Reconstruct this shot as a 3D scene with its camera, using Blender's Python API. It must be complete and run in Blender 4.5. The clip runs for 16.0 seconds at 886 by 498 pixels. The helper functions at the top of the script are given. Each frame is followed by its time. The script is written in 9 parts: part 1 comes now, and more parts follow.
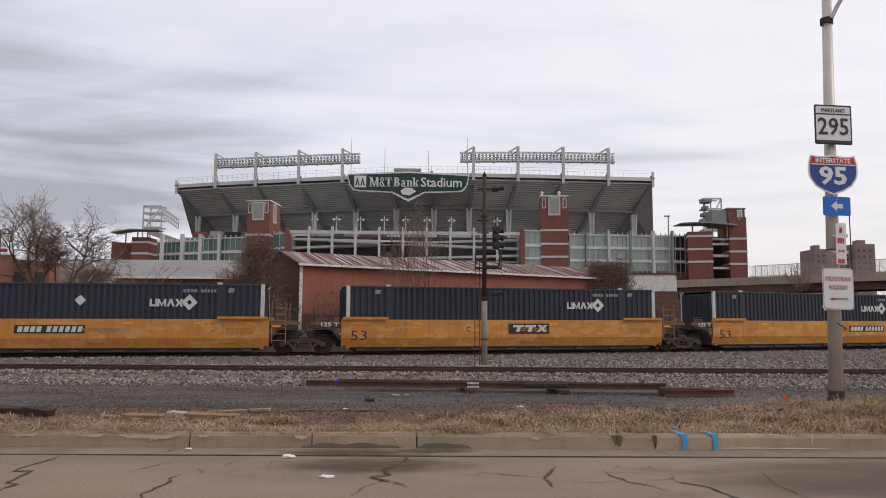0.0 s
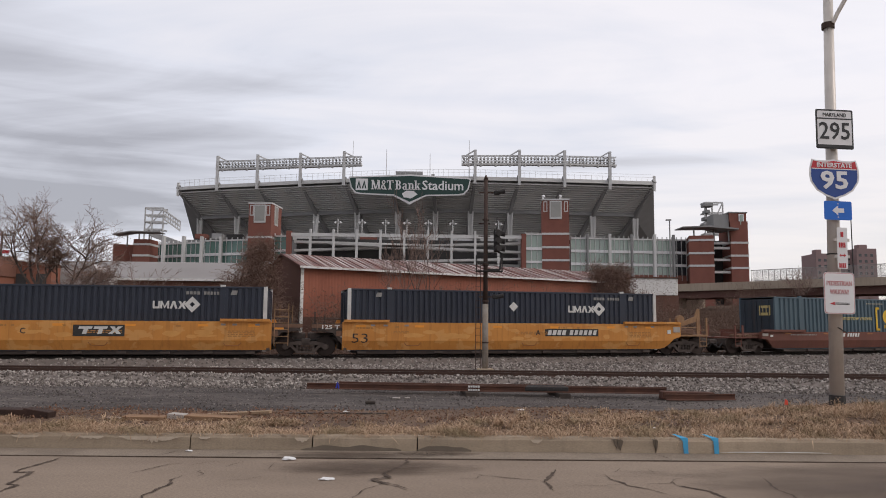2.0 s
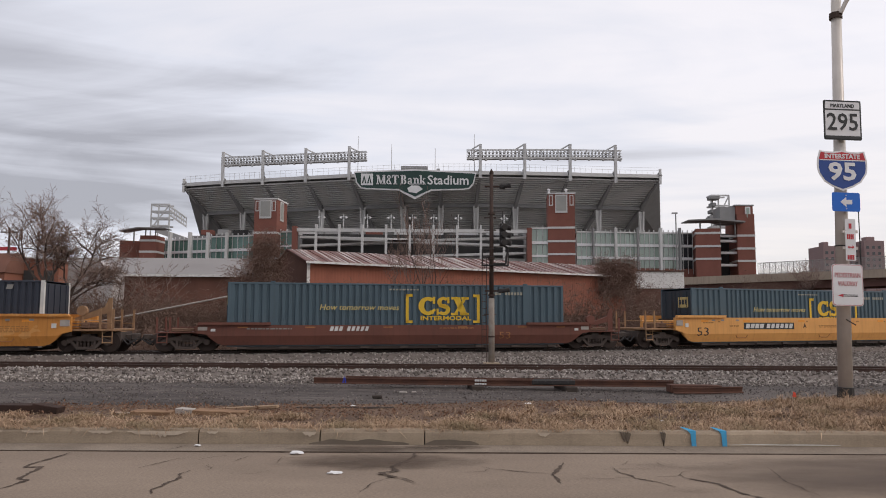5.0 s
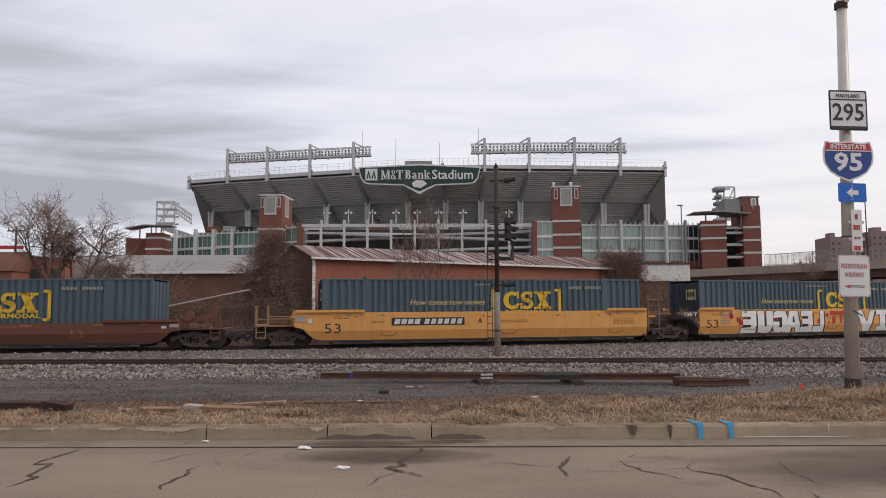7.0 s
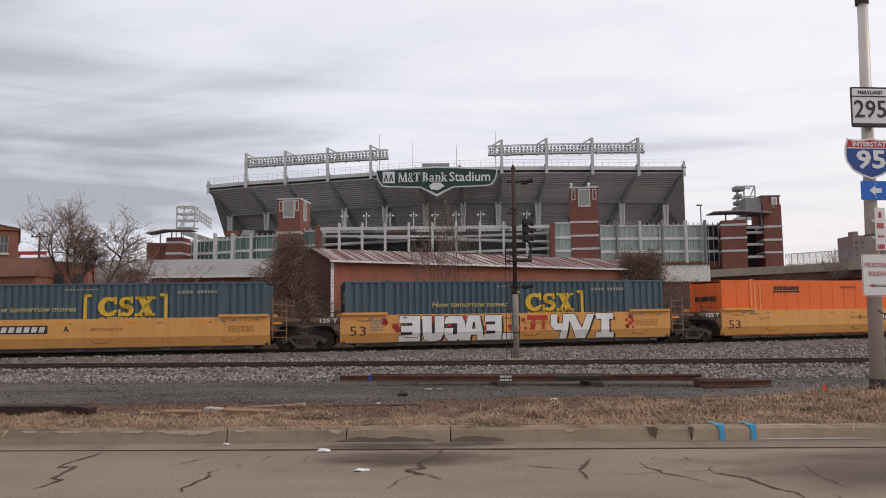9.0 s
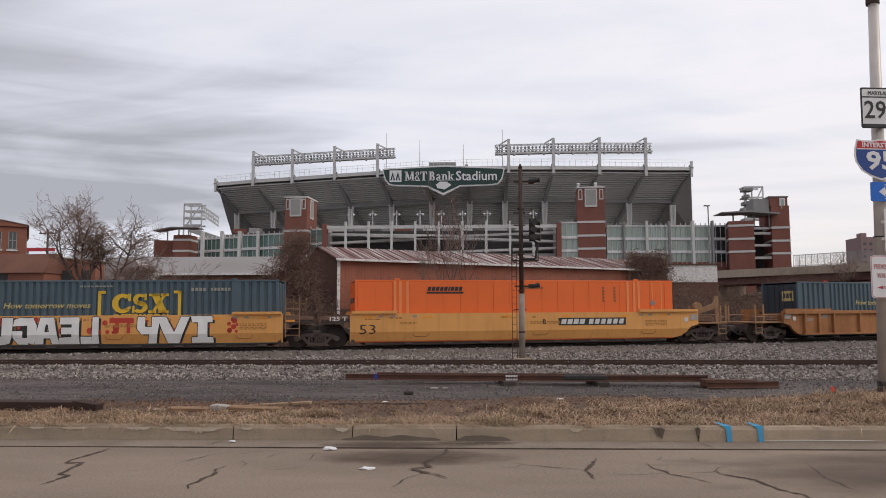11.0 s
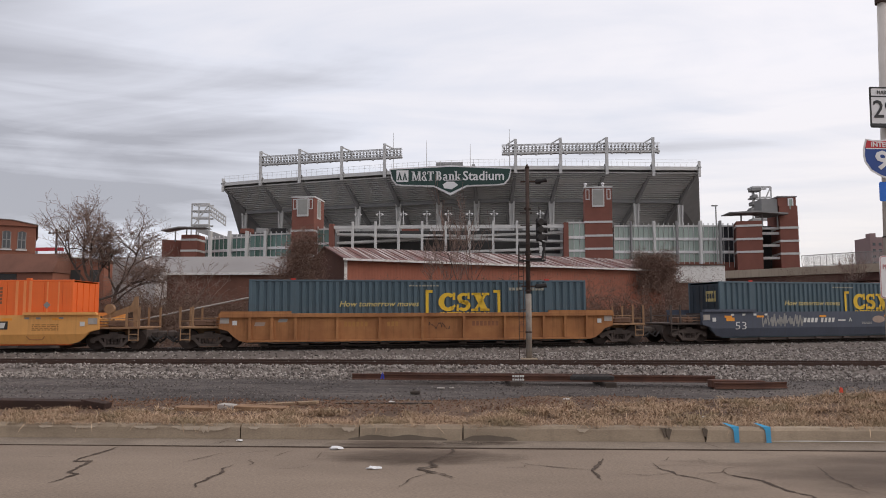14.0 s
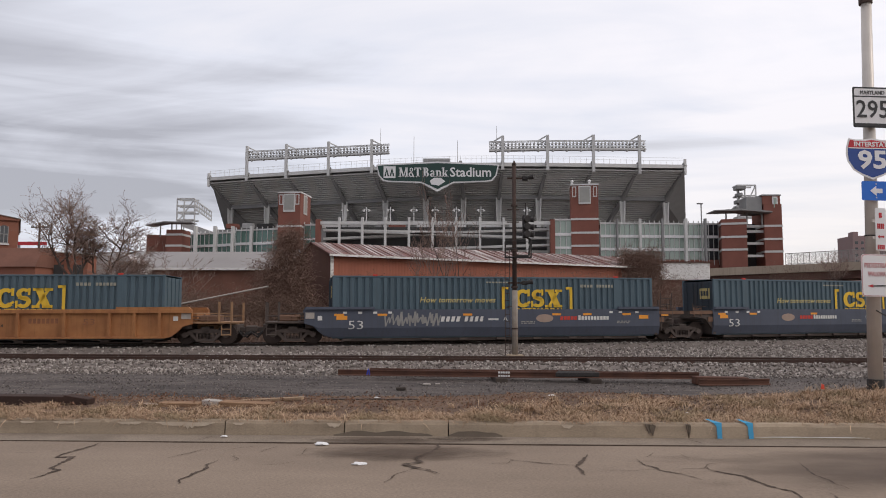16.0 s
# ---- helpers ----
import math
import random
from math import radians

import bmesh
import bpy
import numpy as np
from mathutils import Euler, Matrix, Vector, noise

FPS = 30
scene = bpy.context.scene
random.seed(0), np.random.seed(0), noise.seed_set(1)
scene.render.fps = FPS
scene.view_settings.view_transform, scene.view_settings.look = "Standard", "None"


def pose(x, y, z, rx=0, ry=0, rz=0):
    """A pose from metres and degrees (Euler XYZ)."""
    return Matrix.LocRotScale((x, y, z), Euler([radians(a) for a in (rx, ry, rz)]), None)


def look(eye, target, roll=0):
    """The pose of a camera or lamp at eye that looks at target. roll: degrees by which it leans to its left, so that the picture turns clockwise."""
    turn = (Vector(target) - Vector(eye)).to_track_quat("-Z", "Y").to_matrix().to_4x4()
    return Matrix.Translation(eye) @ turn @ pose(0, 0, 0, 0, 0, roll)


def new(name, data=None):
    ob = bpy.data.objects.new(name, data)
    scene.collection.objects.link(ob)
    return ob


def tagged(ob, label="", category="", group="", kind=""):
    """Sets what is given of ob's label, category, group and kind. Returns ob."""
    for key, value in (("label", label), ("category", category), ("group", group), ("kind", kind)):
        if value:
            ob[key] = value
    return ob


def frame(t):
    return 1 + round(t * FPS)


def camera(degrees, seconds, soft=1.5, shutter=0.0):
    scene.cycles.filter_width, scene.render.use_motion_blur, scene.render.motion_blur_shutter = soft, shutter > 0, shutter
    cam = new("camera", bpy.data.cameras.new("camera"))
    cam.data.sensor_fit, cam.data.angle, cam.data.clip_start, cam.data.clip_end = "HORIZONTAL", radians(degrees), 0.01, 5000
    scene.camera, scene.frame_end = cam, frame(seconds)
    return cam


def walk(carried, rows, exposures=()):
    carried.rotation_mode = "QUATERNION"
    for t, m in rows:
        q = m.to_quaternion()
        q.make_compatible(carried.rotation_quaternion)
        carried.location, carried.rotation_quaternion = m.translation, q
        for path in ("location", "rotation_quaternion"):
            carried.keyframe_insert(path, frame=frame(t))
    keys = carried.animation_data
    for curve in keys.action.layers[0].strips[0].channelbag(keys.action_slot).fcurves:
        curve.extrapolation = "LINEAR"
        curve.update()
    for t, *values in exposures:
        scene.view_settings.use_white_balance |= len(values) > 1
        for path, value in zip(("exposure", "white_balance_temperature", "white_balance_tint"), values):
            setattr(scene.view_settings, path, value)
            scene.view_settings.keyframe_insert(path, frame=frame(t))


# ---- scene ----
# x runs along the street, y towards the stadium, z up; the road is z = 0
HFOV = 62.5
EYE = (0.0, 0.0, 1.65)
# seconds, turn to the right, tilt up, lean (degrees), sway of the eye (metres)
SIGHT = [
    (0, 0.940, 5.813, 0.418, 0.007, 0.002, 0.012),
    (0.5, 1.338, 5.932, 0.282, 0.009, 0.007, 0.008),
    (1, 1.228, 6.133, 0.360, 0.011, -0.010, 0.011),
    (1.5, 1.099, 6.095, 0.544, 0.010, -0.009, 0.007),
    (2, 0.840, 6.055, 0.634, 0.008, -0.009, 0.009),
    (2.5, 0.622, 5.975, 0.559, 0.009, -0.009, 0.005),
    (3, 0.552, 5.789, 0.586, 0.003, 0.005, 0.004),
    (3.5, 0.525, 5.816, 0.450, 0.004, 0.009, 0.005),
    (4, 0.494, 5.800, 0.574, -0.003, 0.001, 0.001),
    (6.5, 0.157, 5.268, -0.135, 0.002, 0.011, -0.001),
    (7, 0.000, 5.200, -0.150, 0.000, -0.000, -0.000),
    (7.5, -0.371, 5.182, -0.311, -0.001, 0.002, 0.001),
    (8, -0.779, 5.321, -0.252, 0.003, -0.001, 0.001),
    (8.5, -1.145, 5.372, -0.328, 0.000, 0.003, 0.003),
    (9, -1.401, 5.377, -0.493, 0.002, 0.001, 0.001),
    (11.5, -2.068, 5.295, 0.067, -0.011, 0.011, -0.001),
    (12, -2.214, 5.389, 0.205, -0.014, 0.005, -0.002),
    (12.5, -2.249, 5.454, 0.245, -0.012, 0.006, -0.002),
    (13, -2.363, 5.384, 0.279, -0.012, 0.005, -0.002),
    (13.5, -2.444, 5.327, 0.196, -0.007, 0.009, -0.001),
    (14, -2.437, 5.304, -0.002, -0.004, 0.005, -0.002),
    (14.5, -2.386, 5.262, -0.087, -0.002, 0.006, -0.001),
    (15, -2.066, 5.115, 0.153, -0.008, -0.003, -0.003),
    (15.5, -1.896, 5.068, 0.249, -0.006, -0.001, -0.004),
    (16, -1.397, 5.016, 0.194, 0.003, 0.003, -0.003),
]


def sight(turn, tilt, lean, dx, dy, dz):
    eye = Vector((EYE[0] + dx, EYE[1] + dy, EYE[2] + dz))
    a, b = radians(turn), radians(tilt)
    way = Vector((math.sin(a) * math.cos(b), math.cos(a) * math.cos(b), math.sin(b)))
    return look(eye, eye + way * 10, lean)


cam = camera(HFOV, 16.0, soft=0.95)
walk(cam, [(t, sight(*rest)) for t, *rest in SIGHT], [(0.0, 0.02, 6600, 13), (6.0, 0.04, 6600, 13), (9.0, 0.04, 6600, 13), (12.5, 0.0, 6600, 13), (14.0, 0.05, 6600, 13), (16.0, 0.1, 6600, 13)])

# ---- sky and sun ----
SUN_AZ, SUN_EL = radians(70), radians(32)  # from +y towards +x


def build_world():
    world = bpy.data.worlds.new("overcast_sky")
    scene.world = world
    world.use_nodes = True
    nt = world.node_tree
    nt.nodes.clear()
    out = nt.nodes.new("ShaderNodeOutputWorld")
    bg = nt.nodes.new("ShaderNodeBackground")
    sky = nt.nodes.new("ShaderNodeTexSky")
    sky.sky_type, sky.sun_disc = "NISHITA", False
    sky.sun_elevation, sky.sun_rotation = SUN_EL, SUN_AZ
    # a cloud deck 1 unit above the eye: direction / (height + a little)
    tc = nt.nodes.new("ShaderNodeTexCoord")
    sep = nt.nodes.new("ShaderNodeSeparateXYZ")
    nt.links.new(tc.outputs["Generated"], sep.inputs[0])

    def maths(op, a, b=None, clamp=False):
        n = nt.nodes.new("ShaderNodeMath")
        n.operation, n.use_clamp = op, clamp
        for k, v in enumerate((a, b)):
            if v is None:
                continue
            if isinstance(v, (int, float)):
                n.inputs[k].default_value = v
            else:
                nt.links.new(v, n.inputs[k])
        return n.outputs[0]

    up = maths("MAXIMUM", sep.outputs["Z"], 0.0)
    h = maths("ADD", up, 0.24)
    comb = nt.nodes.new("ShaderNodeCombineXYZ")
    nt.links.new(maths("DIVIDE", sep.outputs["X"], h), comb.inputs[0])
    nt.links.new(maths("DIVIDE", sep.outputs["Y"], h), comb.inputs[1])

    def cloud(scale, detail, rough, distort, rot, stretch):
        mp = nt.nodes.new("ShaderNodeMapping")
        mp.inputs["Rotation"].default_value = (0, 0, rot)
        mp.inputs["Scale"].default_value = (stretch, 1, 1)
        nt.links.new(comb.outputs[0], mp.inputs[0])
        n = nt.nodes.new("ShaderNodeTexNoise")
        n.inputs["Scale"].default_value = scale
        n.inputs["Detail"].default_value = detail
        n.inputs["Roughness"].default_value = rough
        n.inputs["Distortion"].default_value = distort
        nt.links.new(mp.outputs[0], n.inputs["Vector"])
        return n.outputs["Fac"]

    big = cloud(0.75, 5, 0.5, 0.8, 0.9, 0.5)
    fine = cloud(2.4, 6, 0.55, 1.0, 1.0, 0.4)
    mixed = maths("ADD", maths("MULTIPLY", big, 0.46), maths("MULTIPLY", fine, 0.42))
    # the cover is thicker low on the left of the street and thins upwards and to the right
    mixed = maths("ADD", mixed, maths("SUBTRACT", maths("MULTIPLY", sep.outputs["X"], 0.31), 0.025))
    mixed = maths("ADD", mixed, maths("MULTIPLY", up, 0.30))
    low = maths("MULTIPLY", maths("SUBTRACT", 1.0, maths("MULTIPLY", up, 2.6), True), maths("MULTIPLY", maths("SUBTRACT", up, 0.05), 8.0, True))
    mixed = maths("ADD", mixed, maths("MULTIPLY", maths("MULTIPLY", maths("MINIMUM", sep.outputs["X"], 0.0), low), 0.42))
    # long flat bands of cloud near the horizon, with a brighter gap under them
    flat = nt.nodes.new("ShaderNodeMapping")
    flat.inputs["Scale"].default_value = (1.3, 1.3, 15.0)
    nt.links.new(tc.outputs["Generated"], flat.inputs[0])
    bands = nt.nodes.new("ShaderNodeTexNoise")
    bands.inputs["Scale"].default_value, bands.inputs["Detail"].default_value, bands.inputs["Distortion"].default_value = 1.7, 6, 0.5
    nt.links.new(flat.outputs[0], bands.inputs["Vector"])
    near_rim = maths("SUBTRACT", 1.0, maths("MULTIPLY", up, 2.6), True)
    mixed = maths("ADD", mixed, maths("MULTIPLY", maths("MULTIPLY", maths("SUBTRACT", bands.outputs["Fac"], 0.5), near_rim), 1.4))
    gap = maths("MULTIPLY", maths("MULTIPLY", maths("SUBTRACT", 0.165, up), 13.0, True), maths("MULTIPLY", maths("SUBTRACT", 0.0, sep.outputs["X"]), 2.6, True))
    mixed = maths("ADD", mixed, maths("MULTIPLY", gap, 0.15))
    ramp = nt.nodes.new("ShaderNodeValToRGB")
    el = ramp.color_ramp.elements
    el[0].position, el[0].color = 0.25, (0.385, 0.395, 0.435, 1)
    el[1].position, el[1].color = 0.62, (0.84, 0.835, 0.865, 1)
    mid = el.new(0.47)
    mid.color = (0.695, 0.725, 0.795, 1)
    nt.links.new(mixed, ramp.inputs[0])
    # warm haze low on the right
    lowf = maths("SUBTRACT", 1.0, maths("MULTIPLY", up, 3.2), True)
    warm = maths("MULTIPLY", lowf, maths("MULTIPLY", maths("ADD", sep.outputs["X"], 0.15, True), 1.3), True)
    haze = nt.nodes.new("ShaderNodeMixRGB")
    nt.links.new(warm, haze.inputs[0])
    nt.links.new(ramp.outputs[0], haze.inputs[1])
    haze.inputs[2].default_value = (0.76, 0.72, 0.69, 1)
    # thin spots let a little of the blue through
    add = nt.nodes.new("ShaderNodeMixRGB")
    add.blend_type = "ADD"
    add.inputs[0].default_value = 0.012
    nt.links.new(haze.outputs[0], add.inputs[1])
    nt.links.new(sky.outputs[0], add.inputs[2])
    nt.links.new(add.outputs[0], bg.inputs["Color"])
    bg.inputs["Strength"].default_value = 1.0
    nt.links.new(bg.outputs[0], out.inputs[0])


build_world()
sun = new("sun", bpy.data.lights.new("sun", "SUN"))
sun.data.energy, sun.data.angle, sun.data.color = 0.75, radians(25), (1.0, 0.95, 0.88)
sun.matrix_world = look((0, 0, 100), Vector((0, 0, 100)) - Vector((math.sin(SUN_AZ) * math.cos(SUN_EL), -math.cos(SUN_AZ) * math.cos(SUN_EL) * 0.6, math.sin(SUN_EL))))

# ---- materials ----
def surface(name, base, other=None, scale=3.0, rough=0.8, bump=0.15, bump_scale=40.0, metal=0.0, streak=0.0, streak_col=(0.12, 0.07, 0.04),
            amount=0.6, vary=0.0, stretch=(1, 1, 1), spec=0.3, detail=6.0, grain=0.0, grain_scale=120.0, patch=None, patch_at=0.55, patch_scale=1.5):
    """A weathered surface: two scales of colour noise, fine relief, upright run-off streaks, a change from piece to piece."""
    m = bpy.data.materials.new(name)
    m.use_nodes = True
    nt = m.node_tree
    b = nt.nodes["Principled BSDF"]
    b.inputs["Roughness"].default_value = rough
    b.inputs["Metallic"].default_value = metal
    b.inputs["Specular IOR Level"].default_value = spec
    other = other or tuple(c * 0.6 for c in base)
    tc = nt.nodes.new("ShaderNodeTexCoord")
    mp = nt.nodes.new("ShaderNodeMapping")
    mp.inputs["Scale"].default_value = stretch
    nt.links.new(tc.outputs["Object"], mp.inputs[0])

    def noise_tex(sc, det, vec=None, rgh=0.6):
        n = nt.nodes.new("ShaderNodeTexNoise")
        n.inputs["Scale"].default_value, n.inputs["Detail"].default_value, n.inputs["Roughness"].default_value = sc, det, rgh
        nt.links.new(vec or mp.outputs[0], n.inputs["Vector"])
        return n.outputs["Fac"]

    def ramp(src, lo, hi):
        r = nt.nodes.new("ShaderNodeMapRange")
        r.inputs["From Min"].default_value, r.inputs["From Max"].default_value = lo, hi
        nt.links.new(src, r.inputs[0])
        return r.outputs[0]

    def mix(fac, a, c, kind="MIX"):
        n = nt.nodes.new("ShaderNodeMixRGB")
        n.blend_type = kind
        for k, v in ((0, fac), (1, a), (2, c)):
            if isinstance(v, (int, float)):
                n.inputs[k].default_value = v
            elif isinstance(v, tuple):
                n.inputs[k].default_value = (*v, 1)
            else:
                nt.links.new(v, n.inputs[k])
        return n.outputs[0]

    def times(src, k):
        n = nt.nodes.new("ShaderNodeMath")
        n.operation = "MULTIPLY"
        nt.links.new(src, n.inputs[0])
        n.inputs[1].default_value = k
        return n.outputs[0]

    big = ramp(noise_tex(scale, detail), 0.38, 0.66)
    fine = ramp(noise_tex(scale * 14, 4), 0.3, 0.7)
    col = mix(times(big, amount), base, other)
    col = mix(times(fine, amount * 0.35), col, tuple(min(1, c * 1.25) for c in other))
    if patch:
        # hard-edged repaint
        pm = nt.nodes.new("ShaderNodeMapping")
        pm.inputs["Scale"].default_value = (0.8, 1.0, 1.5)
        nt.links.new(tc.outputs["Object"], pm.inputs[0])
        col = mix(times(ramp(noise_tex(patch_scale, 3, pm.outputs[0], 0.45), patch_at, patch_at + 0.02), 0.42), col, patch)
    if grain:
        g = ramp(noise_tex(grain_scale, 2), 0.25, 0.75)
        gm = nt.nodes.new("ShaderNodeMapRange")
        gm.inputs["To Min"].default_value, gm.inputs["To Max"].default_value = 1 - grain, 1 + grain
        nt.links.new(g, gm.inputs[0])
        hv = nt.nodes.new("ShaderNodeHueSaturation")
        nt.links.new(gm.outputs[0], hv.inputs["Value"])
        nt.links.new(col, hv.inputs["Color"])
        col = hv.outputs[0]
    if streak:
        sm = nt.nodes.new("ShaderNodeMapping")
        sm.inputs["Scale"].default_value = (6.0, 6.0, 0.35)
        nt.links.new(tc.outputs["Object"], sm.inputs[0])
        col = mix(times(ramp(noise_tex(1.0, 5, sm.outputs[0], 0.7), 0.5, 0.75), streak), col, streak_col)
    if vary:
        info = nt.nodes.new("ShaderNodeObjectInfo")
        hsv = nt.nodes.new("ShaderNodeHueSaturation")
        r = nt.nodes.new("ShaderNodeMapRange")
        r.inputs["To Min"].default_value, r.inputs["To Max"].default_value = 1 - vary, 1 + vary
        nt.links.new(info.outputs["Random"], r.inputs[0])
        nt.links.new(r.outputs[0], hsv.inputs["Value"])
        nt.links.new(col, hsv.inputs["Color"])
        col = hsv.outputs[0]
    nt.links.new(col, b.inputs["Base Color"])
    if bump:
        bp = nt.nodes.new("ShaderNodeBump")
        bp.inputs["Strength"].default_value = bump
        bp.inputs["Distance"].default_value = 0.02
        nt.links.new(noise_tex(bump_scale, 5), bp.inputs["Height"])
        nt.links.new(bp.outputs[0], b.inputs["Normal"])
    return m


M = {}
M["asphalt"] = surface("worn_asphalt", (0.272, 0.208, 0.156), (0.182, 0.136, 0.101), 0.42, 0.9, 0.22, 110, amount=0.95, grain=0.24, grain_scale=70, stretch=(0.45, 1.0, 1.0))
M["gutter"] = surface("gutter_concrete", (0.260, 0.208, 0.160), (0.168, 0.132, 0.10), 1.1, 0.9, 0.3, 60, amount=0.9, grain=0.25, grain_scale=60)
M["kerb"] = surface("kerb_concrete", (0.375, 0.295, 0.212), (0.235, 0.182, 0.13), 1.1, 0.9, 0.22, 45, amount=0.9, streak=0.3, streak_col=(0.12, 0.095, 0.07), vary=0.14, grain=0.14, grain_scale=60, stretch=(0.6, 1, 1.6))
M["wet"] = surface("damp_stain", (0.145, 0.112, 0.082), (0.095, 0.073, 0.055), 3, 0.55, 0.2, 60)
M["tar"] = surface("crack_filler_tar", (0.062, 0.046, 0.037), (0.125, 0.094, 0.074), 7, 0.95, 0.3, 60, amount=0.9, spec=0.1)
M["soil"] = surface("verge_soil", (0.155, 0.095, 0.062), (0.088, 0.055, 0.038), 1.2, 0.97, 0.6, 18, amount=0.9)
M["cinder"] = surface("dark_gravel", (0.128, 0.106, 0.095), (0.042, 0.034, 0.031), 0.75, 0.95, 0.9, 22, amount=1.0, stretch=(0.22, 1, 1), grain=0.5, grain_scale=9)
M["ballast"] = surface("crushed_stone", (0.195, 0.165, 0.146), (0.11, 0.09, 0.079), 2.5, 0.93, 0.8, 14, amount=0.8, vary=0.25)
M["rail_rust"] = surface("rusted_rail", (0.115, 0.052, 0.034), (0.055, 0.03, 0.024), 2.0, 0.85, 0.3, 50)
M["rail_old"] = surface("brown_old_rail", (0.095, 0.055, 0.042), (0.052, 0.034, 0.028), 2.0, 0.8, 0.3, 50)
# oily rail colour; it also paints the shade under the well cars
M["rail_dark"] = surface("oily_rail_and_car_shade", (0.062, 0.042, 0.034), (0.03, 0.025, 0.023), 2.0, 0.6, 0.2, 50)
M["rail_head"] = surface("polished_rail_head", (0.30, 0.28, 0.27), (0.16, 0.14, 0.13), 1.0, 0.35, 0.05, 50, metal=0.9)
M["tie"] = surface("creosoted_tie", (0.075, 0.058, 0.047), (0.04, 0.033, 0.03), 4.0, 0.95, 0.5, 30, vary=0.2)
M["galv"] = surface("galvanised_steel", (0.60, 0.55, 0.50), (0.47, 0.425, 0.38), 2.2, 0.42, 0.06, 40, metal=0.3, streak=0.2, streak_col=(0.25, 0.22, 0.19))
M["black"] = surface("black_paint", (0.034, 0.031, 0.030), (0.048, 0.042, 0.039), 4, 0.7, 0.2, 40)
M["sign_white"] = surface("sign_white", (0.74, 0.73, 0.73), (0.6, 0.58, 0.56), 2.0, 0.45, 0.0, amount=0.3)
M["sign_black"] = surface("sign_black", (0.03, 0.03, 0.03), (0.05, 0.05, 0.05), 2.0, 0.45, 0.0)
M["sign_blue"] = surface("sign_blue", (0.03, 0.07, 0.26), (0.04, 0.08, 0.24), 2.0, 0.4, 0.0, amount=0.3)
M["sign_bright_blue"] = surface("sign_bright_blue", (0.02, 0.14, 0.55), (0.03, 0.15, 0.5), 2.0, 0.4, 0.0, amount=0.3)
M["sign_red"] = surface("sign_red", (0.5, 0.04, 0.05), (0.42, 0.05, 0.06), 2.0, 0.4, 0.0, amount=0.3)
M["yellow"] = surface("weathered_yellow_paint", (0.60, 0.258, 0.06), (0.45, 0.178, 0.04), 0.6, 0.62, 0.08, 30, streak=0.45, streak_col=(0.22, 0.09, 0.03), amount=0.75, patch=(0.66, 0.37, 0.135), patch_at=0.56)
M["yellow_clean"] = surface("cleaner_yellow_paint", (0.73, 0.36, 0.112), (0.60, 0.28, 0.08), 0.6, 0.6, 0.06, 30, streak=0.28, streak_col=(0.27, 0.13, 0.05), amount=0.6)
M["yellow_old"] = surface("aged_ochre_paint", (0.40, 0.178, 0.068), (0.24, 0.098, 0.04), 0.8, 0.75, 0.12, 30, streak=0.6, streak_col=(0.15, 0.07, 0.03), amount=0.85)
M["oxide"] = surface("oxide_brown_paint", (0.172, 0.066, 0.046), (0.112, 0.045, 0.034), 0.6, 0.7, 0.1, 30, streak=0.45, streak_col=(0.07, 0.04, 0.03))
M["car_blue"] = surface("faded_blue_paint", (0.080, 0.090, 0.120), (0.058, 0.065, 0.085), 0.6, 0.65, 0.1, 30, streak=0.4, streak_col=(0.06, 0.055, 0.055))
M["box_navy"] = surface("dark_navy_container", (0.036, 0.042, 0.058), (0.028, 0.031, 0.040), 0.5, 0.5, 0.05, 20, streak=0.25, streak_col=(0.05, 0.05, 0.055))
M["box_teal"] = surface("slate_teal_container", (0.080, 0.119, 0.142), (0.064, 0.096, 0.115), 0.5, 0.55, 0.05, 20, streak=0.35, streak_col=(0.055, 0.06, 0.062))
M["box_orange"] = surface("bright_orange_container", (0.80, 0.16, 0.035), (0.70, 0.13, 0.03), 0.4, 0.45, 0.03, 20, streak=0.15, streak_col=(0.5, 0.12, 0.04), amount=0.5)
M["box_dark_end"] = surface("container_end_door", (0.036, 0.048, 0.062), (0.026, 0.034, 0.042), 0.7, 0.6, 0.05, 20, streak=0.3)
M["white_post"] = surface("white_corner_post", (0.62, 0.61, 0.58), (0.45, 0.43, 0.40), 2, 0.6, 0.05)
M["logo_yellow"] = surface("yellow_lettering", (0.72, 0.46, 0.04), (0.60, 0.38, 0.04), 1.5, 0.6, 0.0, streak=0.25, streak_col=(0.35, 0.24, 0.06))
M["dull_yellow"] = surface("faded_yellow_lettering", (0.52, 0.42, 0.17), (0.40, 0.33, 0.15), 3, 0.7, 0.0)
M["mark_white"] = surface("white_lettering", (0.66, 0.65, 0.62), (0.48, 0.46, 0.42), 3, 0.65, 0.0)
M["mark_black"] = surface("black_lettering", (0.03, 0.028, 0.028), (0.05, 0.045, 0.04), 3, 0.65, 0.0)
M["mark_grey"] = surface("faded_grey_lettering", (0.28, 0.27, 0.25), (0.2, 0.19, 0.18), 3, 0.75, 0.0)
M["mark_orange"] = surface("orange_reflector_tape", (0.80, 0.32, 0.04), (0.65, 0.25, 0.04), 6, 0.5, 0.0)
M["mark_red"] = surface("red_paint_marks", (0.50, 0.05, 0.035), (0.40, 0.05, 0.035), 3, 0.6, 0.0)
M["stencil_brown"] = surface("faded_brown_stencil", (0.34, 0.16, 0.05), (0.42, 0.2, 0.06), 4, 0.7, 0.0)
M["lamp_grey"] = surface("floodlight_housing", (0.42, 0.41, 0.40), (0.30, 0.295, 0.29), 0.5, 0.6, 0.0)
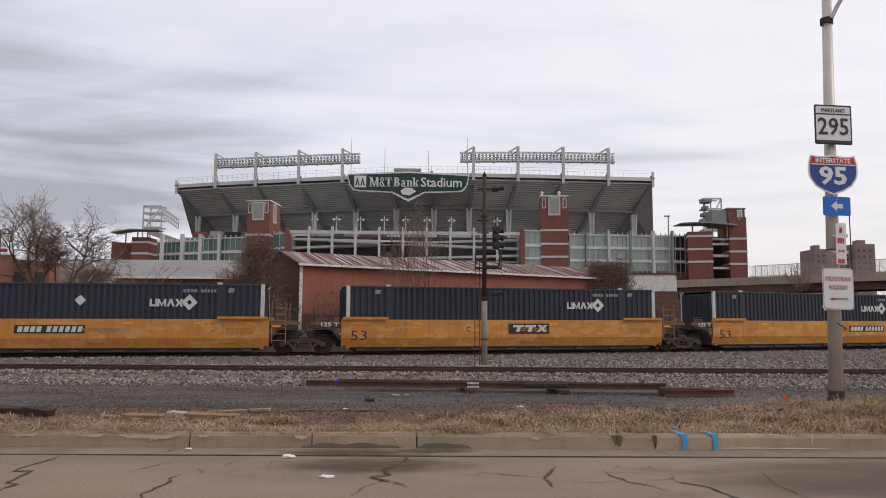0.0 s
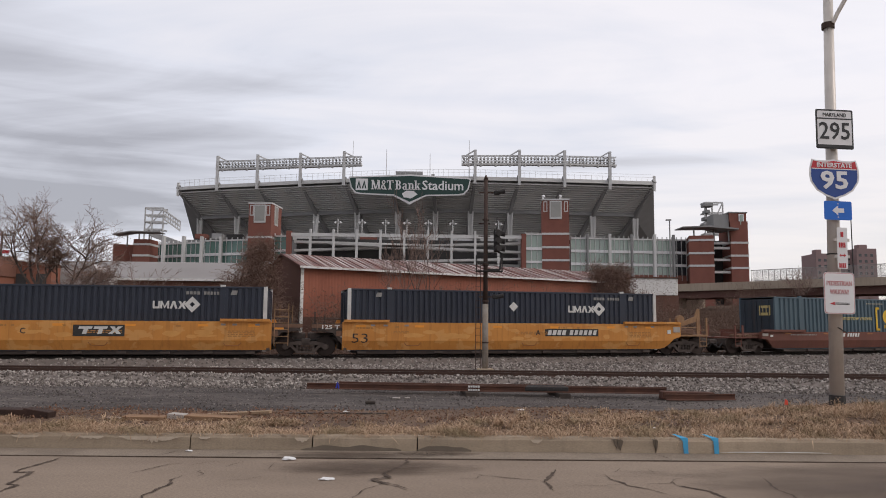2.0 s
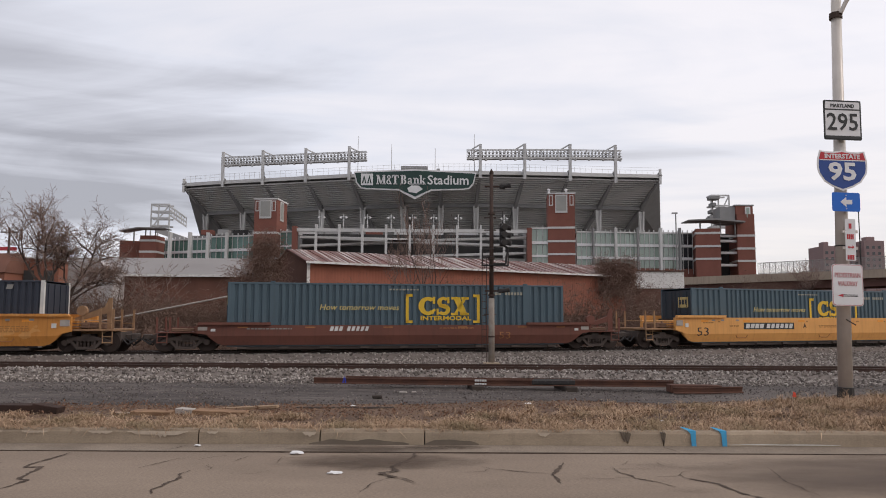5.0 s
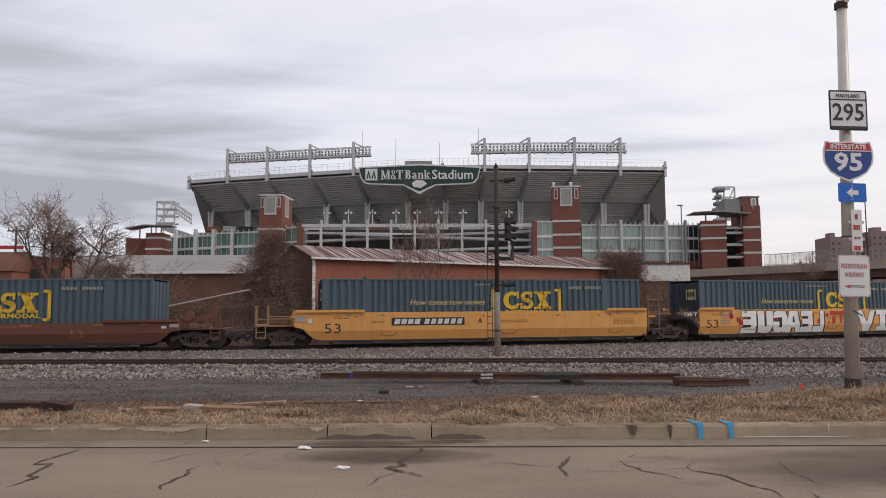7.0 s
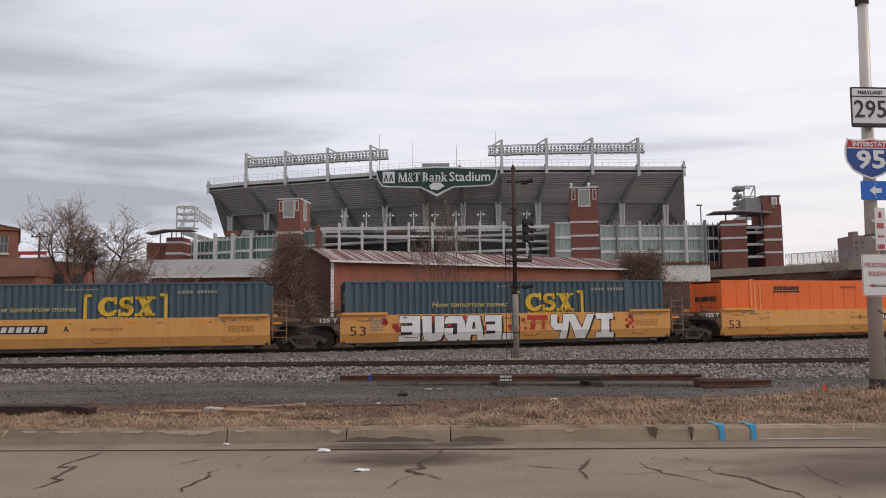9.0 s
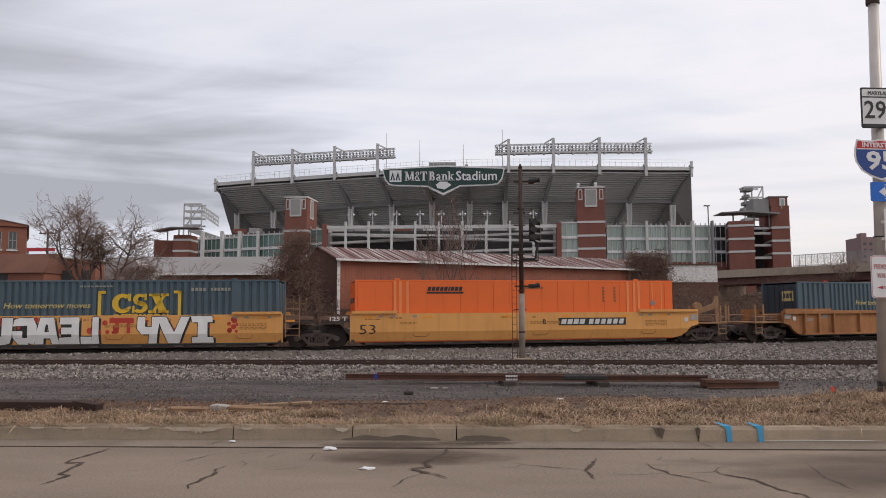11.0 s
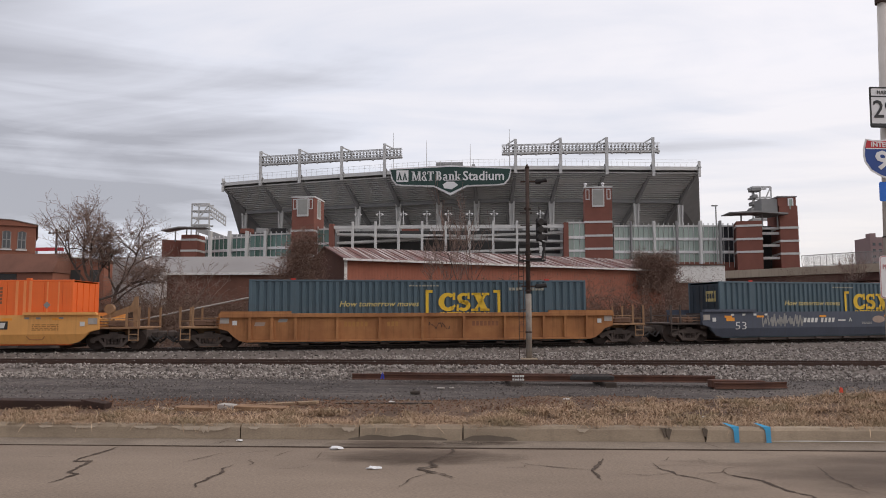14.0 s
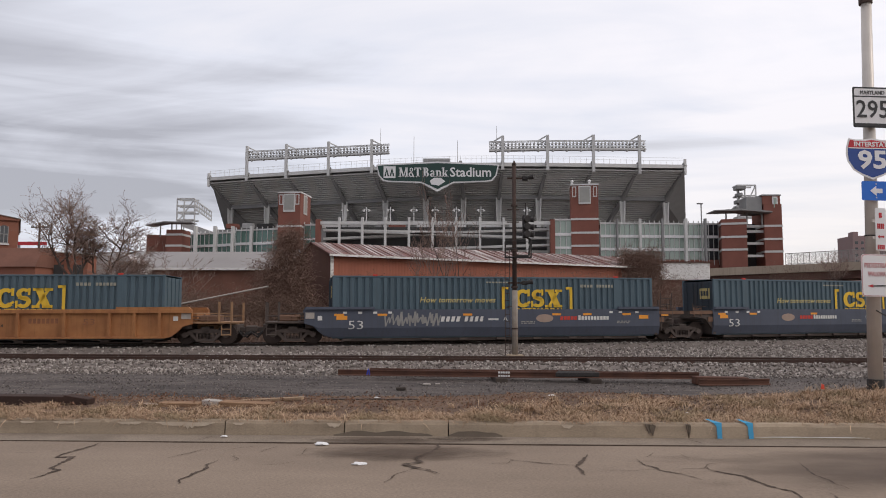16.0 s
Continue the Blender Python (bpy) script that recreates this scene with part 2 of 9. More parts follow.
M["ply"] = surface("stained_plywood", (0.33, 0.20, 0.115), (0.15, 0.085, 0.05), 5, 0.95, 0.5, 30, amount=0.95, stretch=(0.4, 1, 2))
M["faint_mark"] = surface("faint_container_marks", (0.34, 0.32, 0.25), (0.2, 0.2, 0.18), 4, 0.7, 0.0)
M["brick_brown"] = surface("brown_red_brick", (0.215, 0.102, 0.072), (0.135, 0.068, 0.05), 0.4, 0.93, 0.3, 8, streak=0.25, streak_col=(0.11, 0.06, 0.045), amount=0.85)
M["worn_tan"] = surface("worn_tan_paint", (0.33, 0.195, 0.105), (0.19, 0.105, 0.06), 2.0, 0.8, 0.15, 30, streak=0.4)
M["patch"] = surface("repaint_patch", (0.62, 0.315, 0.095), (0.52, 0.23, 0.06), 2.5, 0.7, 0.0)
M["truck"] = surface("grimy_cast_steel", (0.092, 0.070, 0.059), (0.05, 0.038, 0.033), 3, 0.75, 0.3, 40)
M["wheel"] = surface("brown_wheel_steel", (0.055, 0.038, 0.031), (0.032, 0.024, 0.021), 3, 0.6, 0.15, 40, metal=0.3)
M["concrete"] = surface("stadium_concrete", (0.62, 0.61, 0.59), (0.48, 0.47, 0.455), 0.12, 0.85, 0.0, streak=0.2, streak_col=(0.2, 0.195, 0.19))
# one precast in two tones: soffit shade and riser light are in the colour
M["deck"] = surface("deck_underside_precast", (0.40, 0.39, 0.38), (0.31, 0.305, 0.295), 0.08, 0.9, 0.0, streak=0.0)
M["riser"] = surface("lit_riser_precast", (0.56, 0.545, 0.525), (0.43, 0.42, 0.405), 0.08, 0.9, 0.0)
M["steel_white"] = surface("pale_painted_steel", (0.56, 0.555, 0.545), (0.44, 0.435, 0.425), 0.5, 0.6, 0.0)
M["steel_grey"] = surface("grey_raker_steel", (0.27, 0.265, 0.26), (0.21, 0.205, 0.2), 0.3, 0.7, 0.0)
M["brick"] = surface("red_brick", (0.235, 0.094, 0.07), (0.175, 0.07, 0.054), 0.25, 0.9, 0.25, 6, streak=0.15, streak_col=(0.16, 0.09, 0.07))
# near-black that stands in for shade inside openings; some kiosks share it
M["dark_in"] = surface("interior_shade_dark", (0.06, 0.058, 0.056), (0.04, 0.04, 0.04), 0.3, 0.95, 0.0)
M["board_green"] = surface("dark_green_sign_board", (0.022, 0.052, 0.045), (0.03, 0.06, 0.05), 0.2, 0.5, 0.0)
M["shed_wall"] = surface("rusty_red_corrugated_wall", (0.37, 0.133, 0.083), (0.25, 0.094, 0.062), 0.35, 0.85, 0.1, 10, streak=0.35, streak_col=(0.17, 0.075, 0.05), amount=0.9)
M["shed_base"] = surface("sooty_brick_base", (0.15, 0.075, 0.055), (0.09, 0.05, 0.04), 0.35, 0.95, 0.3, 8)
M["end_rust"] = surface("rust_brown_grab_irons", (0.20, 0.115, 0.075), (0.11, 0.062, 0.045), 3, 0.85, 0.2, 40)
M["tin"] = surface("dull_tin_roof", (0.27, 0.25, 0.24), (0.21, 0.192, 0.182), 0.15, 0.7, 0.05, 10)
M["white_wall"] = surface("flaking_white_wall", (0.80, 0.78, 0.74), (0.60, 0.56, 0.52), 1.7, 0.9, 0.3, 8, amount=0.6, patch=(0.34, 0.27, 0.22), patch_at=0.57, patch_scale=4.5)
M["bridge"] = surface("overpass_concrete", (0.42, 0.34, 0.262), (0.27, 0.215, 0.165), 0.18, 0.9, 0.1, 8, streak=0.4, streak_col=(0.14, 0.115, 0.1))
M["fence_grey"] = surface("dull_fence_wire", (0.30, 0.285, 0.27), (0.2, 0.19, 0.18), 2, 0.7, 0.0)
M["pale_render"] = surface("pale_stained_render", (0.48, 0.45, 0.43), (0.34, 0.31, 0.29), 0.4, 0.9, 0.1, 8, streak=0.3, streak_col=(0.25, 0.21, 0.19))
M["girder"] = surface("maroon_girder", (0.17, 0.085, 0.07), (0.11, 0.06, 0.05), 0.3, 0.8, 0.05)
M["bark"] = surface("grey_brown_bark", (0.115, 0.085, 0.07), (0.07, 0.052, 0.045), 4, 0.95, 0.5, 20)
M["twig"] = surface("bare_twigs", (0.25, 0.172, 0.14), (0.17, 0.115, 0.095), 2, 0.95, 0.0, vary=0.15)
M["vine"] = surface("dead_vines", (0.21, 0.13, 0.10), (0.13, 0.08, 0.062), 1.5, 0.97, 0.0)
M["brush"] = surface("winter_brush", (0.20, 0.128, 0.096), (0.135, 0.087, 0.066), 1.5, 0.97, 0.0)
# brick tone with the haze of distance mixed in
M["far"] = surface("haze_tinted_far_brick", (0.27, 0.185, 0.175), (0.22, 0.155, 0.155), 0.05, 0.9, 0.0)
M["paint_blue"] = surface("sprayed_blue_paint", (0.05, 0.30, 0.50), (0.06, 0.24, 0.40), 6, 0.8, 0.0)
M["litter"] = surface("white_paper", (0.75, 0.74, 0.73), (0.6, 0.58, 0.57), 8, 0.8, 0.1)
M["log_dark"] = surface("rotten_dark_timber", (0.055, 0.030, 0.022), (0.03, 0.019, 0.016), 4, 0.95, 0.6, 25)
M["leaf_brown"] = surface("dead_leaves", (0.225, 0.122, 0.076), (0.13, 0.07, 0.046), 3, 0.95, 0.0)
M["wood"] = surface("weathered_boards", (0.32, 0.22, 0.14), (0.2, 0.14, 0.09), 2, 0.9, 0.3, 30, vary=0.25)

M["faded_red"] = surface("faded_red_lettering", (0.48, 0.20, 0.20), (0.55, 0.32, 0.31), 6, 0.6, 0.0)
M["ribbon_blue"] = surface("blue_ribbon", (0.04, 0.06, 0.45), (0.05, 0.07, 0.35), 6, 0.6, 0.0)
M["litter_grey"] = surface("weathered_grey_board", (0.42, 0.38, 0.34), (0.28, 0.24, 0.21), 3, 0.9, 0.2, 30)
M["flag_red"] = surface("red_flag", (0.7, 0.09, 0.05), (0.6, 0.08, 0.05), 5, 0.6, 0.0)
M["brick_orange"] = surface("orange_red_brick", (0.27, 0.112, 0.072), (0.18, 0.075, 0.052), 0.3, 0.92, 0.3, 7, streak=0.2, streak_col=(0.16, 0.08, 0.06), amount=0.8)
M["signal_pale"] = surface("weathered_pale_mast", (0.32, 0.29, 0.25), (0.17, 0.12, 0.09), 2.5, 0.85, 0.15, 30, streak=0.5, streak_col=(0.16, 0.09, 0.06))
M["signal_rust"] = surface("dark_rusty_mast", (0.075, 0.048, 0.038), (0.045, 0.032, 0.028), 2.5, 0.85, 0.2, 30)
M["graffiti_white"] = surface("white_spray_paint", (0.84, 0.83, 0.81), (0.6, 0.58, 0.55), 1.2, 0.55, 0.0, amount=0.5)
M["box_orange_pale"] = surface("pale_orange_trim", (0.80, 0.27, 0.09), (0.70, 0.22, 0.07), 0.6, 0.5, 0.0)
M["faded_dark"] = surface("faded_dark_lettering", (0.20, 0.09, 0.05), (0.28, 0.11, 0.05), 3, 0.7, 0.0)
M["emblem_tan"] = surface("faded_tan_emblem", (0.36, 0.26, 0.2), (0.25, 0.19, 0.16), 3, 0.7, 0.0)
M["blind"] = surface("dusty_window_blind", (0.33, 0.32, 0.29), (0.25, 0.245, 0.225), 0.5, 0.35, 0.0, spec=0.6)
M["damp"] = surface("faintly_damp_asphalt", (0.15, 0.125, 0.108), (0.12, 0.10, 0.088), 2, 0.7, 0.3, 90)
M["chip"] = surface("fresh_concrete_chip", (0.50, 0.415, 0.325), (0.36, 0.29, 0.22), 8, 0.9, 0.3, 60)
# stained stone, with the shadow under the cars put into its colour
M["ballast_oily_shade"] = surface("oily_stone_with_shade", (0.085, 0.072, 0.063), (0.05, 0.043, 0.038), 2.5, 0.9, 0.8, 14, amount=0.8)


def glass_mat(name, col, rough=0.12):
    m = bpy.data.materials.new(name)
    m.use_nodes = True
    nt = m.node_tree
    b = nt.nodes["Principled BSDF"]
    b.inputs["Base Color"].default_value = (*col, 1)
    b.inputs["Roughness"].default_value = rough
    b.inputs["Specular IOR Level"].default_value = 0.7
    n = nt.nodes.new("ShaderNodeTexNoise")
    n.inputs["Scale"].default_value = 0.3
    tc = nt.nodes.new("ShaderNodeTexCoord")
    nt.links.new(tc.outputs["Object"], n.inputs["Vector"])
    bp = nt.nodes.new("ShaderNodeBump")
    bp.inputs["Strength"].default_value = 0.05
    nt.links.new(n.outputs["Fac"], bp.inputs["Height"])
    nt.links.new(bp.outputs[0], b.inputs["Normal"])
    return m


M["glass_green"] = glass_mat("green_tinted_glass", (0.10, 0.185, 0.155), 0.08)
# base colour is raised to carry part of the reflected sky
M["glass_grey"] = glass_mat("sky_pale_green_glass", (0.29, 0.36, 0.31), 0.08)
M["glass_dark"] = glass_mat("dark_window_glass", (0.03, 0.035, 0.04))


def damp_mat(name, col):
    """A damp patch that fades out towards its rim; the object is one metre in radius before scaling."""
    m = bpy.data.materials.new(name)
    m.use_nodes = True
    nt = m.node_tree
    b = nt.nodes["Principled BSDF"]
    b.inputs["Base Color"].default_value = (*col, 1)
    b.inputs["Roughness"].default_value = 0.92
    b.inputs["Specular IOR Level"].default_value = 0.12
    tc = nt.nodes.new("ShaderNodeTexCoord")
    ln = nt.nodes.new("ShaderNodeVectorMath")
    ln.operation = "LENGTH"
    nt.links.new(tc.outputs["Object"], ln.inputs[0])
    nz = nt.nodes.new("ShaderNodeTexNoise")
    nz.inputs["Scale"].default_value = 3.0
    nz.inputs["Detail"].default_value = 6
    nt.links.new(tc.outputs["Object"], nz.inputs["Vector"])
    ad = nt.nodes.new("ShaderNodeMath")
    ad.operation = "ADD"
    nt.links.new(ln.outputs["Value"], ad.inputs[0])
    nt.links.new(nz.outputs["Fac"], ad.inputs[1])
    mr = nt.nodes.new("ShaderNodeMapRange")
    mr.inputs["From Min"].default_value, mr.inputs["From Max"].default_value = 0.75, 1.35
    mr.inputs["To Min"].default_value, mr.inputs["To Max"].default_value = 0.7, 0.0
    nt.links.new(ad.outputs[0], mr.inputs[0])
    nt.links.new(mr.outputs[0], b.inputs["Alpha"])
    return m


def streaked_roof():
    """Rust-red tin with pale bare streaks that run down the slope."""
    m = bpy.data.materials.new("rusted_tin_roof")
    m.use_nodes = True
    nt = m.node_tree
    b = nt.nodes["Principled BSDF"]
    b.inputs["Roughness"].default_value = 0.7
    tc = nt.nodes.new("ShaderNodeTexCoord")

    def layer(scale, sc, lo, hi, detail):
        mp = nt.nodes.new("ShaderNodeMapping")
        mp.inputs["Scale"].default_value = scale
        nt.links.new(tc.outputs["Object"], mp.inputs[0])
        n = nt.nodes.new("ShaderNodeTexNoise")
        n.inputs["Scale"].default_value, n.inputs["Detail"].default_value = sc, detail
        nt.links.new(mp.outputs[0], n.inputs["Vector"])
        r = nt.nodes.new("ShaderNodeMapRange")
        r.inputs["From Min"].default_value, r.inputs["From Max"].default_value = lo, hi
        nt.links.new(n.outputs["Fac"], r.inputs[0])
        return r.outputs[0]

    def mix(f, a, c):
        n = nt.nodes.new("ShaderNodeMixRGB")
        for k, v in enumerate((f, a, c)):
            if isinstance(v, tuple):
                n.inputs[k].default_value = (*v, 1)
            else:
                nt.links.new(v, n.inputs[k])
        return n.outputs[0]

    rust = mix(layer((1, 1, 1), 0.8, 0.35, 0.65, 6), (0.155, 0.052, 0.037), (0.09, 0.036, 0.03))
    bare = mix(layer((3, 0.3, 1), 1.0, 0.3, 0.7, 4), (0.50, 0.45, 0.42), (0.30, 0.24, 0.22))
    nt.links.new(mix(layer((4.6, 0.12, 0.12), 1.0, 0.50, 0.60, 4), rust, bare), b.inputs["Base Color"])
    return m


def grass_mat():
    m = bpy.data.materials.new("dry_straw_grass")
    m.use_nodes = True
    nt = m.node_tree
    b = nt.nodes["Principled BSDF"]
    b.inputs["Roughness"].default_value = 0.9
    b.inputs["Specular IOR Level"].default_value = 0.15
    g = nt.nodes.new("ShaderNodeNewGeometry")
    r = nt.nodes.new("ShaderNodeValToRGB")
    e = r.color_ramp.elements
    e[0].position, e[0].color = 0.0, (0.25, 0.155, 0.095, 1)
    e[1].position, e[1].color = 1.0, (0.57, 0.41, 0.275, 1)
    k = e.new(0.3)
    k.color = (0.34, 0.225, 0.145, 1)
    k = e.new(0.7)
    k.color = (0.46, 0.32, 0.21, 1)
    nt.links.new(g.outputs["Random Per Island"], r.inputs[0])
    tc = nt.nodes.new("ShaderNodeTexCoord")
    nz = nt.nodes.new("ShaderNodeTexNoise")
    nz.inputs["Scale"].default_value, nz.inputs["Detail"].default_value = 1.7, 3
    nt.links.new(tc.outputs["Object"], nz.inputs["Vector"])
    mr = nt.nodes.new("ShaderNodeMapRange")
    mr.inputs["From Min"].default_value, mr.inputs["From Max"].default_value = 0.48, 0.66
    mr.inputs["To Max"].default_value = 0.75
    nt.links.new(nz.outputs["Fac"], mr.inputs[0])
    mx = nt.nodes.new("ShaderNodeMixRGB")
    nt.links.new(mr.outputs[0], mx.inputs[0])
    nt.links.new(r.outputs[0], mx.inputs[1])
    mx.inputs[2].default_value = (0.215, 0.165, 0.092, 1)
    nt.links.new(mx.outputs[0], b.inputs["Base Color"])
    return m


def stone_mat(name, dark, mid, light):
    m = bpy.data.materials.new(name)
    m.use_nodes = True
    nt = m.node_tree
    b = nt.nodes["Principled BSDF"]
    b.inputs["Roughness"].default_value = 0.92
    g = nt.nodes.new("ShaderNodeNewGeometry")
    r = nt.nodes.new("ShaderNodeValToRGB")
    e = r.color_ramp.elements
    e[0].position, e[0].color = 0.0, (*dark, 1)
    e[1].position, e[1].color = 1.0, (*light, 1)
    k = e.new(0.55)
    k.color = (*mid, 1)
    nt.links.new(g.outputs["Random Per Island"], r.inputs[0])
    nt.links.new(r.outputs[0], b.inputs["Base Color"])
    return m


M["older_asphalt"] = damp_mat("older_darker_asphalt", (0.135, 0.103, 0.084))
M["damp_fade"] = damp_mat("fading_damp_patch", (0.115, 0.084, 0.064))
M["shed_roof"] = streaked_roof()
M["grass"] = grass_mat()
M["stone"] = stone_mat("loose_ballast_stone", (0.095, 0.077, 0.067), (0.225, 0.19, 0.167), (0.42, 0.375, 0.335))
M["crumbs"] = stone_mat("earth_crumbs", (0.07, 0.045, 0.032), (0.165, 0.095, 0.06), (0.30, 0.20, 0.13))
M["gravel"] = stone_mat("loose_cinder_gravel", (0.055, 0.046, 0.041), (0.12, 0.10, 0.09), (0.25, 0.215, 0.195))


# ---- mesh helpers ----
def box(bm, x0, x1, y0, y1, z0, z1, bevel=0.0):
    v = [bm.verts.new(p) for p in ((x0, y0, z0), (x1, y0, z0), (x1, y1, z0), (x0, y1, z0), (x0, y0, z1), (x1, y0, z1), (x1, y1, z1), (x0, y1, z1))]
    fs = [bm.faces.new([v[k] for k in q]) for q in ((3, 2, 1, 0), (4, 5, 6, 7), (0, 1, 5, 4), (1, 2, 6, 5), (2, 3, 7, 6), (3, 0, 4, 7))]
    if bevel:
        es = list({e for f in fs for e in f.edges})
        bmesh.ops.bevel(bm, geom=es, offset=bevel, segments=1, affect="EDGES")
    return bm


def extrude(bm, pts, a, b, axis="y"):
    """A closed outline extruded from a to b. axis y: points are (x, z); x: (y, z); z: (x, y)."""
    def put(p, q):
        return {"y": (p[0], q, p[1]), "x": (q, p[0], p[1]), "z": (p[0], p[1], q)}[axis]
    lo = [bm.verts.new(put(p, a)) for p in pts]
    hi = [bm.verts.new(put(p, b)) for p in pts]
    n = len(pts)
    bm.faces.new(lo)
    bm.faces.new(hi[::-1])
    for k in range(n):
        bm.faces.new((lo[k], hi[k], hi[(k + 1) % n], lo[(k + 1) % n]))
    bmesh.ops.recalc_face_normals(bm, faces=bm.faces[:])
    return bm


def tube(bm, p, q, r0, r1=None, n=6, caps=True):
    """A tapered rod from p to q."""
    p, q = Vector(p), Vector(q)
    r1 = r0 if r1 is None else r1
    d = (q - p)
    if d.length < 1e-6:
        return bm
    d.normalize()
    a = d.orthogonal().normalized()
    c = d.cross(a)
    lo, hi = [], []
    for k in range(n):
        w = a * math.cos(2 * math.pi * k / n) + c * math.sin(2 * math.pi * k / n)
        lo.append(bm.verts.new(p + w * r0))
        hi.append(bm.verts.new(q + w * r1))
    for k in range(n):
        bm.faces.new((lo[k], lo[(k + 1) % n], hi[(k + 1) % n], hi[k]))
    if caps:
        bm.faces.new(lo[::-1])
        bm.faces.new(hi)
    return bm


def beam(bm, p, q, w, h):
    """A square-edged bar from p to q, w wide and h high."""
    p, q = Vector(p), Vector(q)
    d = (q - p).normalized()
    side = d.cross(Vector((0, 0, 1)))
    side = side.normalized() if side.length > 1e-4 else Vector((1, 0, 0))
    up = side.cross(d).normalized()
    v = []
    for e in (p, q):
        for s, u in ((-1, -1), (1, -1), (1, 1), (-1, 1)):
            v.append(bm.verts.new(e + side * (s * w / 2) + up * (u * h / 2)))
    for f in ((3, 2, 1, 0), (4, 5, 6, 7), (0, 1, 5, 4), (1, 2, 6, 5), (2, 3, 7, 6), (3, 0, 4, 7)):
        bm.faces.new([v[k] for k in f])
    return bm


def part(name, bm, material, parent=None, label="", smooth=False):
    me = bpy.data.meshes.new(name)
    bm.to_mesh(me)
    bm.free()
    me.materials.append(material if not isinstance(material, str) else M[material])
    if smooth:
        me.polygons.foreach_set("use_smooth", [True] * len(me.polygons))
    ob = new(name, me)
    if parent is not None:
        ob.parent = parent
    if label:
        tagged(ob, label)
    return ob


def piece(name, mesh, parent, m):
    """One more object on a shared mesh."""
    ob = new(name, mesh)
    ob.parent = parent
    ob.matrix_local = m
    return ob


def thing(name, label, category, m=None, group="", kind=""):
    ob = new(name)
    ob.empty_display_size = 0.2
    if m is not None:
        ob.matrix_world = m
    return tagged(ob, label, category, group, kind)


def lettering(name, text, size, material, parent, m, label="", mirror=False, shear=0.0, width=None, depth=0.004, bold=0.0):
    """Words as a thin raised mesh in the parent's space; the text stands in the x-z plane and is read from -y."""
    cu = bpy.data.curves.new(name, "FONT")
    cu.body, cu.size, cu.extrude, cu.shear, cu.offset = text, size, depth, shear, bold
    cu.align_x, cu.align_y, cu.resolution_u = "CENTER", "CENTER", 2
    tmp = bpy.data.objects.new("letters", cu)
    scene.collection.objects.link(tmp)
    bpy.context.view_layer.update()
    me = bpy.data.meshes.new_from_object(tmp.evaluated_get(bpy.context.evaluated_depsgraph_get()))
    bpy.data.objects.remove(tmp)
    sx = 1.0
    if width:
        xs = [v.co.x for v in me.vertices]
        sx = width / (max(xs) - min(xs))
    me.transform(Matrix.Diagonal((-sx if mirror else sx, 1, 1, 1)))
    if mirror:
        me.flip_normals()
    me.transform(Matrix.Rotation(math.pi / 2, 4, "X"))
    me.materials.clear()
    me.materials.append(M[material])
    ob = new(name, me)
    ob.parent = parent
    ob.matrix_local = m
    if label:
        tagged(ob, label)
    return ob

# ---- the line of the tracks ----
TRACK_Y, TRACK_TURN, TRACK_BEND, TRACK_RISE = 36.53, radians(12.61), 0.006106, 0.0056
TRACK_LIFT = 0.03
RAIL_TOP = 0.23


def track(s, off=0.0):
    """A point of the train's track s metres along it, off metres to its far side, and its heading. It bends between -60 and 75 m."""
    k = TRACK_BEND
    c = max(-60.0, min(75.0, s))
    a = k * c
    u, w = math.sin(a) / k, (1 - math.cos(a)) / k
    h = TRACK_TURN + a
    over = s - c
    x = u * math.cos(TRACK_TURN) - w * math.sin(TRACK_TURN) + over * math.cos(h)
    y = TRACK_Y + u * math.sin(TRACK_TURN) + w * math.cos(TRACK_TURN) + over * math.sin(h)
    x0 = -1.5 * math.sin(TRACK_TURN)
    return Vector((x + x0 - off * math.sin(h), y - 1.5 + 1.5 * math.cos(TRACK_TURN) + off * math.cos(h), TRACK_LIFT + TRACK_RISE * s)), h


NEAR_Y = 29.45       # centre of the near track
NEAR_TOP = -0.10     # top of its rails
KERB_Y = 9.90
CINDER_Z = -0.30


def smooth(a, b, v):
    v = max(0.0, min(1.0, (v - a) / (b - a)))
    return v * v * (3 - 2 * v)


def verge_height(x, y):
    mound = 0.03 + 0.13 * smooth(3.2, 6.6, x) + 0.05 * math.sin(x * 0.9) * smooth(-2, 3, x)
    h = 0.18 + mound * smooth(KERB_Y + 0.2, KERB_Y + 1.8, y)
    h += 0.03 * noise.noise((x * 1.3, y * 1.3, 0))
    fall = smooth(KERB_Y + 3.2 - 0.9 * smooth(3, -5, x), KERB_Y + 5.2, y)
    return h * (1 - fall) + (CINDER_Z - 0.01) * fall


def sheet(name, xs, ys, height, material, label, kind="structure", category="ground"):
    nx, ny = len(xs), len(ys)
    verts = [(x, y, height(x, y)) for y in ys for x in xs]
    faces = [(j * nx + i, j * nx + i + 1, (j + 1) * nx + i + 1, (j + 1) * nx + i) for j in range(ny - 1) for i in range(nx - 1)]
    me = bpy.data.meshes.new(name)
    me.from_pydata(verts, [], faces)
    me.materials.append(M[material])
    me.polygons.foreach_set("use_smooth", [True] * len(me.polygons))
    return tagged(new(name, me), label, category, "", kind)


def steps(a, b, n):
    return [a + (b - a) * k / n for k in range(n + 1)]


def far_height(x, y):
    if y < 24.3:
        return -0.34 + 0.025 * noise.noise((x * 0.5, y * 0.5, 3))
    up = 0.7 * smooth(42, 56, y)
    t = TRACK_RISE * max(-50, min(80, x))
    return -0.42 + t * smooth(30, 36, y) + up + 0.05 * noise.noise((x * 0.3, y * 0.3, 1))


